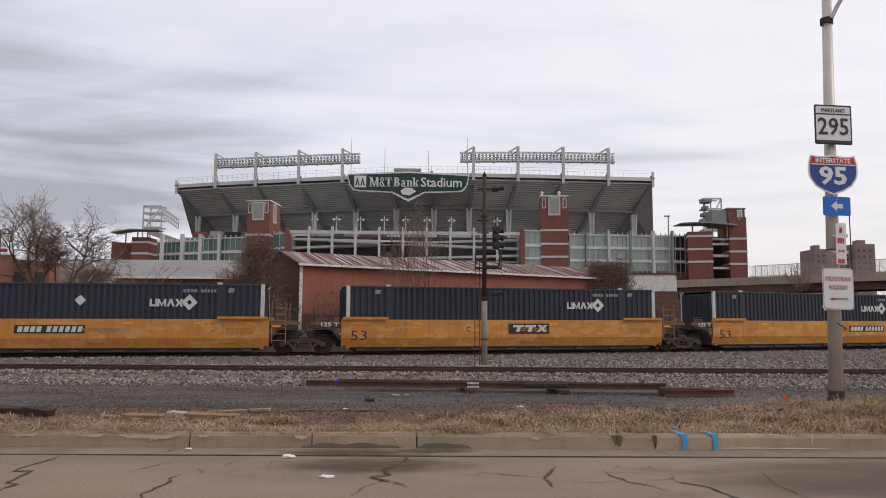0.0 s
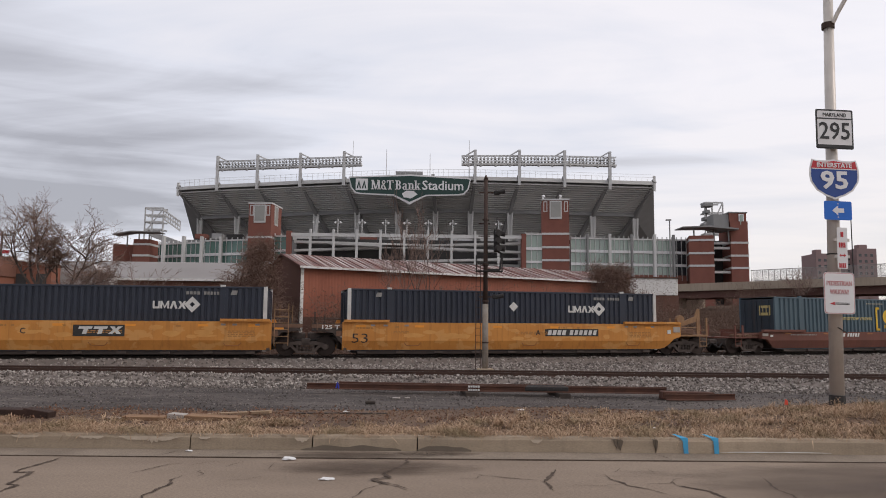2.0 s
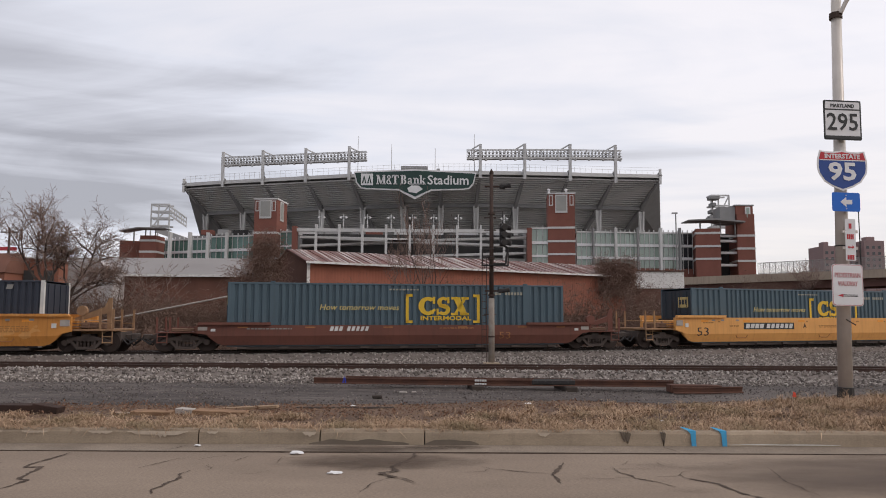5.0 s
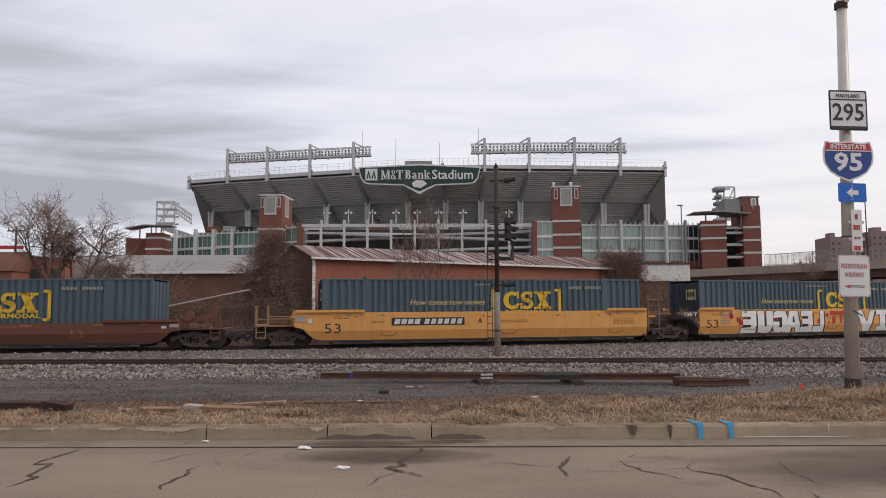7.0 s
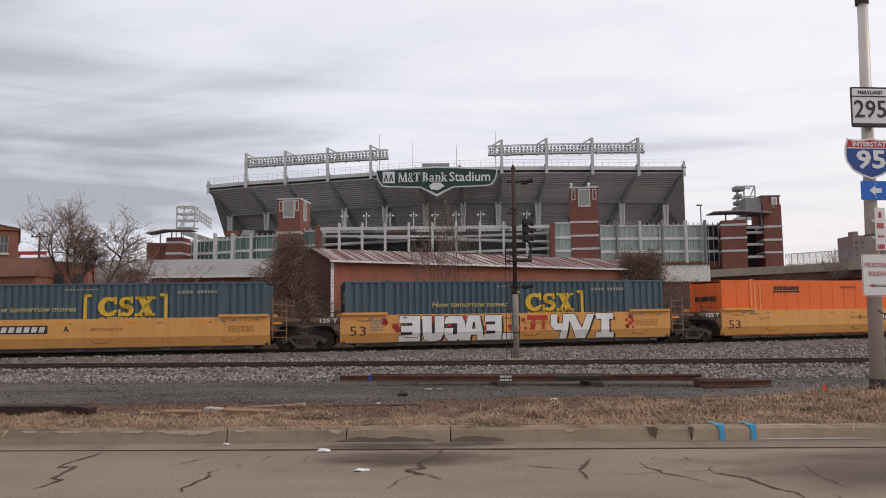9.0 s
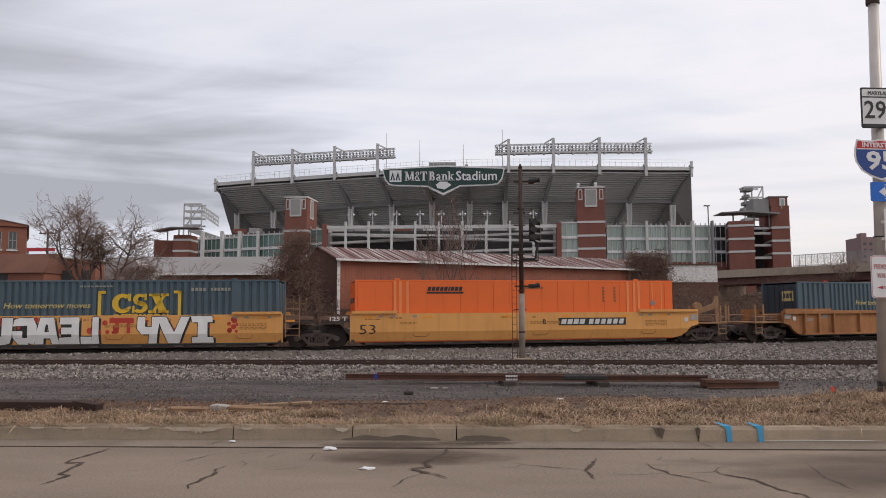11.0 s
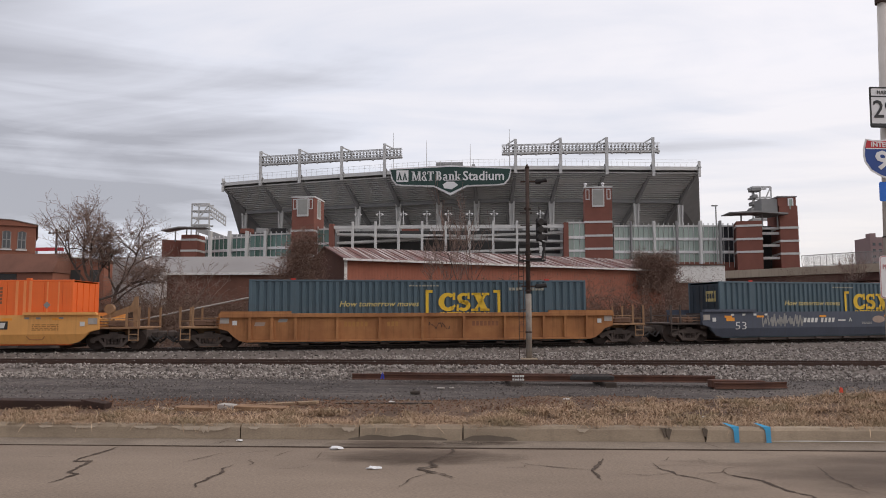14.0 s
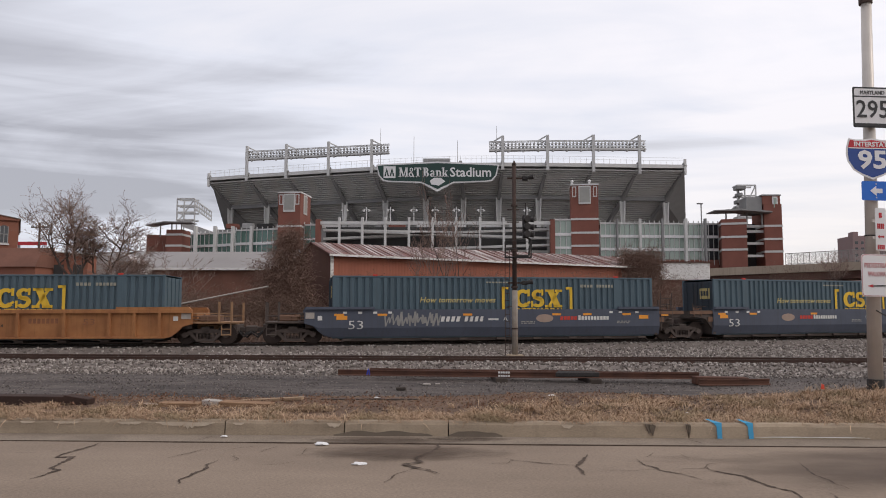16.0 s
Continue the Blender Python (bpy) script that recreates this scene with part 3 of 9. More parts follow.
sheet("ground", [-2500, -700, -250] + steps(-120, 120, 60) + [250, 700, 2500], steps(8, 80, 48) + [100, 140, 200, 320, 700, 2600], far_height, "cinder",
      "dark cinder and gravel ground beside the railway")
sheet("ground_street_side", [-2500, -200, -40, 0, 40, 200, 2500], [-2500, -100, -20, 0, 8.5], lambda x, y: -0.06, "cinder", "plain ground under the street")


# ---- street ----
def road_height(x, y):
    return 0.008 * noise.noise((x * 0.25, y * 0.5, 7))


sheet("road", [-900, -120, -40] + steps(-16, 16, 64) + [40, 120, 900], [-11.0, -6, -2] + steps(1, KERB_Y - 0.53, 30), road_height, "asphalt",
      "worn grey-brown asphalt road with dark cracks", category="road")


def strip(name, pts, width, z, material, label, rnd=0.35):
    """A tarred crack along a zigzag of points, thin and uneven."""
    bm = bmesh.new()
    rng = random.Random(len(pts) * 7 + int(abs(pts[0][0]) * 100))
    fine = []
    for (x0, y0), (x1, y1) in zip(pts, pts[1:]):
        n = max(2, int(math.hypot(x1 - x0, y1 - y0) / 0.022))
        for k in range(n):
            f = k / n
            fine.append((x0 + (x1 - x0) * f, y0 + (y1 - y0) * f))
    fine.append(pts[-1])
    prev = None
    for i, (x, y) in enumerate(fine):
        a, b = fine[max(0, i - 1)], fine[min(len(fine) - 1, i + 1)]
        d = Vector((b[0] - a[0], b[1] - a[1]))
        d.normalize()
        end = min(1.0, 0.15 + min(i, len(fine) - 1 - i) * 0.05)
        w = width * end * (0.8 + 0.7 * noise.noise((x * 9, y * 9, 1)) + rnd * rng.uniform(-1, 1)) / 2
        w = max(w, 0.003)
        jx = 0.03 * noise.noise((x * 6, y * 6, 4)) + 0.012 * noise.noise((x * 22, y * 22, 7)) + rng.uniform(-0.005, 0.005)
        jy = 0.02 * noise.noise((x * 6, y * 6, 9)) + rng.uniform(-0.005, 0.005)
        zz = road_height(x, y) + z
        v0 = bm.verts.new((x - d.y * w + jx, y + d.x * w + jy, zz))
        v1 = bm.verts.new((x + d.y * w + jx, y - d.x * w + jy, zz))
        if prev:
            bm.faces.new((prev[0], prev[1], v1, v0))
        prev = (v0, v1)
    bmesh.ops.recalc_face_normals(bm, faces=bm.faces[:])
    ob = part(name, bm, material, bpy.data.objects["road"])
    return ob

# ---- kerb and gutter ----
def build_kerb():
    gut = thing("gutter", "concrete gutter strip along the kerb", "gutter", kind="structure")
    bm = bmesh.new()
    extrude(bm, [(KERB_Y - 0.53, -0.05), (KERB_Y, -0.05), (KERB_Y, 0.012), (KERB_Y - 0.53, 0.004)], -900, 900, "x")
    part("pan", bm, "gutter", gut)
    bm = bmesh.new()
    extrude(bm, [(KERB_Y - 0.547, 0.0), (KERB_Y - 0.53, 0.0), (KERB_Y - 0.53, 0.014), (KERB_Y - 0.547, 0.014)], -60, 60, "x")
    part("joint", bm, "tar", gut)
    kerb = thing("kerb", "stained and chipped concrete kerb with grass hanging over it", "kerb", kind="structure")
    joints = [-60, -40, -26, -20.1, -17.1, -14.1, -11.1, -8.2, -3.16, -1.55, -0.16, 3.02, 7.4, 10.4, 13.4, 16.4, 19.4, 26, 40, 60]
    rng = random.Random(4)
    for a, b in zip(joints, joints[1:]):
        bm = bmesh.new()
        n = max(2, int((b - a) / 0.12))
        rows = []
        for k in range(n + 1):
            x = a + 0.008 + (b - a - 0.016) * k / n
            w = 0.012 * noise.noise((x * 3, 0, 5)) + 0.006 * noise.noise((x * 11, 0, 9))
            top = 0.197 + 0.008 * noise.noise((x * 2.2, 2, 5)) - (0.03 * max(0, noise.noise((x * 5, 8, 2))) if x < -1.5 else 0)
            prof = [(KERB_Y + w * 0.3, -0.04), (KERB_Y + 0.02 + w, top - 0.035), (KERB_Y + 0.045 + w, top), (KERB_Y + 0.17, top + 0.004), (KERB_Y + 0.18, -0.04)]
            rows.append([bm.verts.new((x, y, z)) for y, z in prof])
        for p, q in zip(rows, rows[1:]):
            for k in range(4):
                bm.faces.new((p[k], q[k], q[k + 1], p[k + 1]))
        bm.faces.new(rows[0])
        bm.faces.new(rows[-1][::-1])
        bmesh.ops.recalc_face_normals(bm, faces=bm.faces[:])
        part("kerb_stone", bm, "kerb", kerb, smooth=False)


build_kerb()
sheet("verge", steps(-40, -12, 40) + steps(-11.7, 12, 110) + steps(12.5, 40, 40), steps(KERB_Y + 0.17, KERB_Y + 5.4, 40), verge_height, "soil",
      "bare soil verge under dry grass", category="verge")


# ---- tracks ----
RAIL = [(-0.075, 0.0), (0.075, 0.0), (0.075, 0.012), (0.012, 0.035), (0.012, 0.125), (0.036, 0.135), (0.036, 0.17), (-0.036, 0.17), (-0.036, 0.135), (-0.012, 0.125), (-0.012, 0.035), (-0.075, 0.012)]


def rail_along(name, line, material, parent, top=0.0):
    """A rail swept along a list of (point, heading); the points lie on its top."""
    bm = bmesh.new()
    rows = []
    for p, h in line:
        n = Vector((-math.sin(h), math.cos(h), 0))
        rows.append([bm.verts.new(p + n * y + Vector((0, 0, z - 0.17))) for y, z in RAIL])
    m = len(RAIL)
    for a, b in zip(rows, rows[1:]):
        for k in range(m):
            bm.faces.new((a[k], b[k], b[(k + 1) % m], a[(k + 1) % m]))
    bm.faces.new(rows[0][::-1])
    bm.faces.new(rows[-1])
    bmesh.ops.recalc_face_normals(bm, faces=bm.faces[:])
    return part(name, bm, material, parent)


def ballast_bed(name, line, half, drop, label, seed, material="ballast"):
    """The raised bed of crushed stone under a track."""
    bm = bmesh.new()
    rows = []
    for p, h in line:
        n = Vector((-math.sin(h), math.cos(h), 0))
        prof = [(-half - drop * 2.2, -drop), (-half - drop, -drop * 0.45), (-half, 0), (-half * 0.4, 0.01), (half * 0.4, 0.01), (half, 0), (half + drop, -drop * 0.45), (half + drop * 2.2, -drop)]
        rows.append([bm.verts.new(p + n * y + Vector((0, 0, z + 0.03 * noise.noise((p.x * 2 + seed, y * 3, 0))))) for y, z in prof])
    for a, b in zip(rows, rows[1:]):
        for k in range(len(a) - 1):
            bm.faces.new((a[k], b[k], b[k + 1], a[k + 1]))
    bmesh.ops.recalc_face_normals(bm, faces=bm.faces[:])
    ob = part(name, bm, material, smooth=True)
    return tagged(ob, label, "ballast", "", "structure")


def build_tracks():
    far_line = [(track(s), s) for s in steps(-160, 160, 200)]
    bed = [((p + Vector((0, 0, RAIL_TOP - 0.13)), h)) for (p, h), s in far_line]
    ballast_bed("ballast_bed_far", bed, 1.75, 0.55, "grey crushed stone bed under the freight train", 3)
    # dark strip between the rails: paints in the shade beneath the train
    bm = bmesh.new()
    rows = []
    for (p, h), s in far_line:
        n = Vector((-math.sin(h), math.cos(h), 0))
        rows.append([bm.verts.new(p + n * o + Vector((0, 0, RAIL_TOP - 0.112))) for o in (-1.3, -0.5, 0.5, 1.6)])
    for a, b in zip(rows, rows[1:]):
        for k in range(3):
            bm.faces.new((a[k], b[k], b[k + 1], a[k + 1]))
    tagged(part("oily_ballast", bm, "ballast_oily_shade"), "oil-stained stone between the rails, darkened for the shade under the train", "ballast", "", "structure")
    rw = thing("railway_track", "railway track that carries the freight train", "track", kind="structure")
    for off in (-0.72, 0.72):
        line = [(track(s, off)[0] + Vector((0, 0, RAIL_TOP)), track(s)[1]) for s in steps(-160, 160, 200)]
        rail_along("rail", line, "rail_dark", rw)
        bm = bmesh.new()
        for (p, h), (q, g) in zip(line, line[1:]):
            beam(bm, p + Vector((0, 0, 0.001)), q + Vector((0, 0, 0.001)), 0.05, 0.004)
        part("rail_head", bm, "rail_head", rw)
    near = [(Vector((x, NEAR_Y, NEAR_TOP)), 0.0) for x in [-160, -100, -60] + steps(-40, 40, 80) + [60, 100, 160]]
    ballast_bed("ballast_bed_near", [(p + Vector((0, 0, -0.19)), h) for p, h in near], 2.2, 0.16, "grey crushed stone bed under the near track", 11)
    nw = thing("railway_track", "empty rusty railway track nearest to the street", "track", kind="structure")
    for off in (-0.72, 0.72):
        rail_along("rail", [(p + Vector((0, off, 0)), h) for p, h in near], "rail_old", nw)
        bm = bmesh.new()
        beam(bm, (-160, NEAR_Y + off, NEAR_TOP + 0.001), (160, NEAR_Y + off, NEAR_TOP + 0.001), 0.045, 0.004)
        part("rail_head", bm, "rail_dark", nw)
    bm = bmesh.new()
    box(bm, -0.11, 0.11, -1.3, 1.3, -0.09, 0.09, 0.012)
    tie_mesh = bpy.data.meshes.new("tie")
    bm.to_mesh(tie_mesh)
    bm.free()
    tie_mesh.materials.append(M["tie"])
    for k in range(110):
        x = -30 + k * 0.55
        piece("tie", tie_mesh, nw, pose(x, NEAR_Y, NEAR_TOP - 0.26, 0, 0, random.uniform(-1, 1)))
    for k in range(130):
        s = -36 + k * 0.6
        p, h = track(s)
        piece("tie", tie_mesh, rw, pose(p.x, p.y, p.z + RAIL_TOP - 0.235, 0, 0, math.degrees(h) + random.uniform(-1, 1)))


build_tracks()

# ---- the freight train ----
PANEL_TOP, PANEL_LOW, HALF_W = 1.80, 0.52, 1.52
CREASE, TUCK = 0.95, 0.15  # the side folds in below the crease
WHEEL_R = 0.45


def wheelset(parent, x):
    bm = bmesh.new()
    tube(bm, (0, -1.05, 0), (0, 1.05, 0), 0.08, n=8)
    for y in (-0.72, 0.72):
        tube(bm, (0, y - 0.06, 0), (0, y + 0.06, 0), WHEEL_R, n=20)
        tube(bm, (0, y - 0.075 * (1 if y > 0 else -1), 0), (0, y - 0.05 * (1 if y > 0 else -1), 0), WHEEL_R + 0.028, n=20)
        tube(bm, (0, y + 0.06 * (1 if y > 0 else -1), 0), (0, y + 0.14 * (1 if y > 0 else -1), 0), 0.16, 0.12, n=10)
    # three balance marks on the web, so that its turning shows
    for k in range(3):
        a = k * 2.1
        box(bm, 0.26 * math.cos(a) - 0.04, 0.26 * math.cos(a) + 0.04, -0.79, -0.775, 0.26 * math.sin(a) - 0.04, 0.26 * math.sin(a) + 0.04)
    ob = part("wheelset", bm, "wheel", parent)
    ob.matrix_local = pose(x, 0, RAIL_TOP + WHEEL_R)
    WHEELS.append(ob)
    return ob


WHEELS = []
END_PAINT = {"yellow": "worn_tan", "yellow_clean": "worn_tan", "yellow_old": "worn_tan", "car_blue": "truck"}


def truck(parent, x, near_only=False):
    """A two-axle truck: cast side frames with window and spring nest, bolster, wheels."""
    for sy in (-1, 1):
        bm = bmesh.new()
        y = sy * 1.0
        # upper member, sloping tension members, bottom
        z0 = RAIL_TOP
        extrude(bm, [(-1.05, z0 + 0.50), (-0.72, z0 + 0.62), (-0.35, z0 + 0.70), (0.35, z0 + 0.70), (0.72, z0 + 0.62), (1.05, z0 + 0.50), (1.05, z0 + 0.38), (0.72, z0 + 0.40),
                     (0.62, z0 + 0.52), (-0.62, z0 + 0.52), (-0.72, z0 + 0.40), (-1.05, z0 + 0.38)], y - 0.08, y + 0.08)
        beam(bm, (-0.68, y, z0 + 0.52), (-0.36, y, z0 + 0.19), 0.14, 0.13)
        beam(bm, (0.68, y, z0 + 0.52), (0.36, y, z0 + 0.19), 0.14, 0.13)
        box(bm, -0.42, 0.42, y - 0.09, y + 0.09, z0 + 0.13, z0 + 0.24)
        for cx in (-0.36, 0.36):
            box(bm, cx - 0.045, cx + 0.045, y - 0.08, y + 0.08, z0 + 0.24, z0 + 0.55)
        fr = part("side_frame", bm, "truck", parent)
        fr.matrix_local = pose(x, 0, 0)
        bm = bmesh.new()
        for cx in (-0.24, -0.08, 0.08, 0.24):
            for k in range(4):
                tube(bm, (cx, y, z0 + 0.25 + k * 0.065), (cx, y, z0 + 0.29 + k * 0.065), 0.07, n=8)
        box(bm, -0.30, 0.30, y - 0.1, y + 0.1, z0 + 0.50, z0 + 0.62)
        sp = part("spring_nest", bm, "truck", parent)
        sp.matrix_local = pose(x, 0, 0)
        for cx in (-0.9, 0.9):
            bm = bmesh.new()
            tube(bm, (cx, y - 0.11, z0 + 0.43), (cx, y + 0.11, z0 + 0.43), 0.13, n=12)
            c = part("bearing_cap", bm, "truck", parent)
            c.matrix_local = pose(x, 0, 0)
    bm = bmesh.new()
    box(bm, -0.2, 0.2, -1.1, 1.1, RAIL_TOP + 0.50, RAIL_TOP + 0.80, 0.03)
    b = part("bolster", bm, "truck", parent)
    b.matrix_local = pose(x, 0, 0)
    wheelset(parent, x - 0.9)
    wheelset(parent, x + 0.9)


def mark(parent, x0, x1, z0, z1, material, y, name="marking", label="", skew=0.0, depth=0.012):
    bm = bmesh.new()
    extrude(bm, [(x0, z0), (x1, z0), (x1 + skew, z1), (x0 + skew, z1)], y - depth, y + 0.002)
    return part(name, bm, material, parent, label)


def ladder(parent, x, y, z0, z1, mat, w=0.4):
    bm = bmesh.new()
    for dx in (-w / 2, w / 2):
        tube(bm, (x + dx, y, z0), (x + dx, y, z1), 0.022, n=5)
    z = z0 + 0.12
    while z < z1:
        tube(bm, (x - w / 2, y, z), (x + w / 2, y, z), 0.018, n=5)
        z += 0.3
    part("ladder", bm, mat, parent)


FENDER = [(8.15, PANEL_LOW), (8.45, 0.60), (8.72, 0.80), (8.95, 1.04), (9.35, 1.15)]  # the side's lower edge over an outer truck


def well_car(label, mat, left, right, ribbed=False, group=""):
    """One unit of a well car round its own centre. left and right: 'joint' (shared truck at 9.83 m) or 'end' (own truck, platform, coupler)."""
    car = thing("well_car", label, "well car", group=group)
    body = {}
    lx = -8.32 if left == "joint" else -9.35
    rx = 8.32 if right == "joint" else 9.35
    for sy, name in ((-1, "side_panel"), (1, "side_panel")):
        bm = bmesh.new()
        y, yi = sy * HALF_W, sy * (HALF_W - 0.17)
        # outline of the side: the bottom rises over a truck at an outer end
        def outline(dz):
            pts = []
            if left == "joint":
                pts += [(lx, PANEL_LOW)]
            else:
                pts += [(-x, z) for x, z in FENDER[::-1]]
            if right == "joint":
                pts += [(rx, PANEL_LOW)]
            else:
                pts += FENDER
            return pts
        low = outline(0)
        crease = CREASE
        # build as columns with (outer top, outer crease, outer low, inner low, inner top)
        xs = sorted(set([lx, rx] + [e * x for e in (-1, 1) for x, z in FENDER] + [k * 1.0 - 7 for k in range(15)]))
        xs = [x for x in xs if lx - 1e-6 <= x <= rx + 1e-6]

        def low_at(x):
            for (x0, z0), (x1, z1) in zip(low, low[1:]):
                if x0 - 1e-9 <= x <= x1 + 1e-9:
                    return z0 + (z1 - z0) * (x - x0) / max(1e-9, x1 - x0)
            return PANEL_LOW
        rows = []
        for x in xs:
            zl = low_at(x)
            zc = max(crease, zl + 0.02)
            inset = 0.0 if ribbed else TUCK * (zc - zl) / (crease - PANEL_LOW)
            rows.append([bm.verts.new(p) for p in ((x, y, PANEL_TOP), (x, y, zc), (x, y - sy * inset, zl), (x, yi, zl), (x, yi, PANEL_TOP))])
        for a, b in zip(rows, rows[1:]):
            for k in range(5):
                bm.faces.new((a[k], b[k], b[(k + 1) % 5], a[(k + 1) % 5]))
        bm.faces.new(rows[0])
        bm.faces.new(rows[-1][::-1])
        bmesh.ops.recalc_face_normals(bm, faces=bm.faces[:])
        panel = part(name, bm, mat, car)
        if sy == -1:
            body["panel"] = panel
        if ribbed:
            bm = bmesh.new()
            box(bm, lx, rx, y - 0.14 if sy < 0 else y, y if sy < 0 else y + 0.14, PANEL_TOP - 0.16, PANEL_TOP + 0.02, 0.01)
            part("top_chord", bm, mat, car)
            bm = bmesh.new()
            box(bm, -8.1, 8.1, y - 0.14 if sy < 0 else y, y if sy < 0 else y + 0.14, PANEL_LOW, PANEL_LOW + 0.09, 0.01)
            part("bottom_chord", bm, mat, car)
            for x in (-7.98, -7.0, -5.95, -4.05, -2.1, -0.1, 1.88, 3.87, 5.8, 6.88, 7.98):
                bm = bmesh.new()
                extrude(bm, [(x - 0.07, PANEL_LOW + 0.08), (x + 0.07, PANEL_LOW + 0.08), (x + 0.055, PANEL_TOP - 0.14), (x - 0.055, PANEL_TOP - 0.14)], y - 0.15 if sy < 0 else y, y if sy < 0 else y + 0.15)
                part("rib", bm, mat, car)
        else:
            # foot plate under the panel and guide ledges over both ends
            bm = bmesh.new()
            box(bm, -7.6, 7.6, sy * 1.2 - 0.08, sy * 1.2 + 0.08, PANEL_LOW - 0.2, PANEL_LOW, 0.01)
            # near-black here paints the shadow below the side panel
            part("bottom_flange", bm, "rail_dark", car)
        for a, b in ((lx + 0.05, -6.15), (6.05, rx - 0.05)):
            bm = bmesh.new()
            extrude(bm, [(a, PANEL_TOP), (b, PANEL_TOP), (b, PANEL_TOP + 0.05), (b + (-0.06 if b > 0 else 0.03), PANEL_TOP + 0.12), (a + 0.03, PANEL_TOP + 0.12)],
                    sy * (HALF_W + 0.03) - 0.10, sy * (HALF_W + 0.03) + 0.10 if sy < 0 else sy * (HALF_W + 0.03) + 0.1)
            part("guide_ledge", bm, mat, car)
    # cross members, and a dark floor plate added as the shadow under the car
    for k in range(9):
        x = -7.4 + k * 1.85
        part("floor_member", box(bmesh.new(), x - 0.2, x + 0.2, -1.4, 1.4, 0.36, 0.45), "truck", car)
    part("well_floor", box(bmesh.new(), -7.5, 7.5, -1.2, 1.2, 0.30, 0.355), "rail_dark", car)
    for sx, kind in ((-1, left), (1, right)):
        if kind == "joint":
            # dark bulkhead, shear plates, end platform
            for ya, yb in ((-1.42, -1.30), (1.30, 1.42)):
                bm = bmesh.new()
                extrude(bm, [(sx * 8.2, 0.62), (sx * 8.2, 1.74), (sx * 9.45, 1.74), (sx * 9.45, 1.42), (sx * 8.75, 1.30)], ya, yb)
                part("end_shear_plate", bm, "truck", car)
            bm = bmesh.new()
            box(bm, min(sx * 8.1, sx * 8.25), max(sx * 8.1, sx * 8.25), -1.4, 1.4, 0.5, 1.72)
            part("bulkhead", bm, "truck", car)
            bm = bmesh.new()
            box(bm, min(sx * 8.25, sx * 9.75), max(sx * 8.25, sx * 9.75), -0.45, 0.45, 0.85, 1.30, 0.04)
            box(bm, min(sx * 8.6, sx * 9.5), max(sx * 8.6, sx * 9.5), -1.2, 1.2, 1.36, 1.44)
            part("end_sill", bm, "truck", car)
            for yy in (-1.46, 1.46):
                ladder(car, sx * 8.75 if sx > 0 else sx * 9.25, yy, 0.72 if sx > 0 else 1.42, 2.62 if sx > 0 else 1.9, END_PAINT.get(mat, mat) if sx > 0 else "end_rust", 0.62 if sx > 0 else 0.44)
            bm = bmesh.new()
            beam(bm, (sx * 8.3, -1.44, 1.62), (sx * 9.7, -1.44, 1.62), 0.06, 0.16)
            box(bm, min(sx * 8.25, sx * 8.6), max(sx * 8.25, sx * 8.6), -1.47, -1.43, 1.15, 1.4)
            part("end_beam", bm, "end_rust", car)
            bm = bmesh.new()
            tube(bm, (sx * 9.1, -0.9, 1.44), (sx * 9.1, -0.9, 2.1), 0.03, n=6)
            tube(bm, (sx * 9.1, -0.9, 1.95), (sx * 8.3, -0.9, 1.95), 0.02, n=5)
            part("grab_iron", bm, "truck", car)
            bm = bmesh.new()
            tube(bm, (sx * 9.4, 0.6, 1.44), (sx * 9.4, 0.6, 2.3), 0.035, n=6)
            part("grab_iron", bm, "truck", car)
            for dz in (0.0, 0.12, 0.24):
                part("air_hose", tube(bmesh.new(), (sx * 8.3, -0.7 + dz, 1.05 + dz), (sx * 9.7, -0.5 + dz, 0.95 + dz), 0.03, n=6), "black", car)
            bm = bmesh.new()
            box(bm, sx * 8.9 - 0.12, sx * 8.9 + 0.12, -1.05, -0.75, 1.44, 1.8, 0.03)
            part("brake_valve", bm, "rail_rust", car)
            if sx > 0:
                bm = bmesh.new()
                box(bm, 8.45, 8.85, -1.46, -1.422, 1.45, 1.68)
                part("stencil_plate", bm, "mark_orange", car)
        else:
            bm = bmesh.new()
            a, b = sorted((sx * 9.3, sx * 11.1))
            box(bm, a, b, -1.35, 1.35, 1.16, 1.26, 0.02)
            box(bm, a, b, -0.35, 0.35, 0.72, 1.16, 0.04)
            part("end_platform", bm, END_PAINT.get(mat, mat), car)
            bm = bmesh.new()
            a, b = sorted((sx * 8.05, sx * 9.3))
            box(bm, a, b, -1.3, 1.3, 0.95, 1.16)
            box(bm, min(sx * 8.1, sx * 8.25), max(sx * 8.1, sx * 8.25), -1.34, 1.34, 0.5, 1.74)
            for yy in (-1.36, 1.30):
                box(bm, min(sx * 8.0, sx * 8.5), max(sx * 8.0, sx * 8.5), yy, yy + 0.06, 0.55, 1.2)
            part("bolster_frame", bm, "rail_dark", car)
            bm = bmesh.new()
            a, b = sorted((sx * 10.9, sx * 11.65))
            box(bm, a, b, -0.13, 0.13, 0.78, 1.0, 0.03)
            box(bm, min(sx * 11.45, sx * 11.8), max(sx * 11.45, sx * 11.8), -0.2, 0.2, 0.74, 1.06, 0.05)
            part("coupler", bm, "truck", car)
            for yy in (-1.3, 1.3):
                rail_mat = END_PAINT.get(mat, mat)
                for xx in (10.5, 11.05):
                    part("end_post", beam(bmesh.new(), (sx * xx, yy, 1.2), (sx * xx, yy, 2.15), 0.09, 0.06), rail_mat, car)
                part("grab_rail", tube(bmesh.new(), (sx * 10.5, yy, 1.5), (sx * 11.05, yy, 1.5), 0.022, n=6), rail_mat, car)
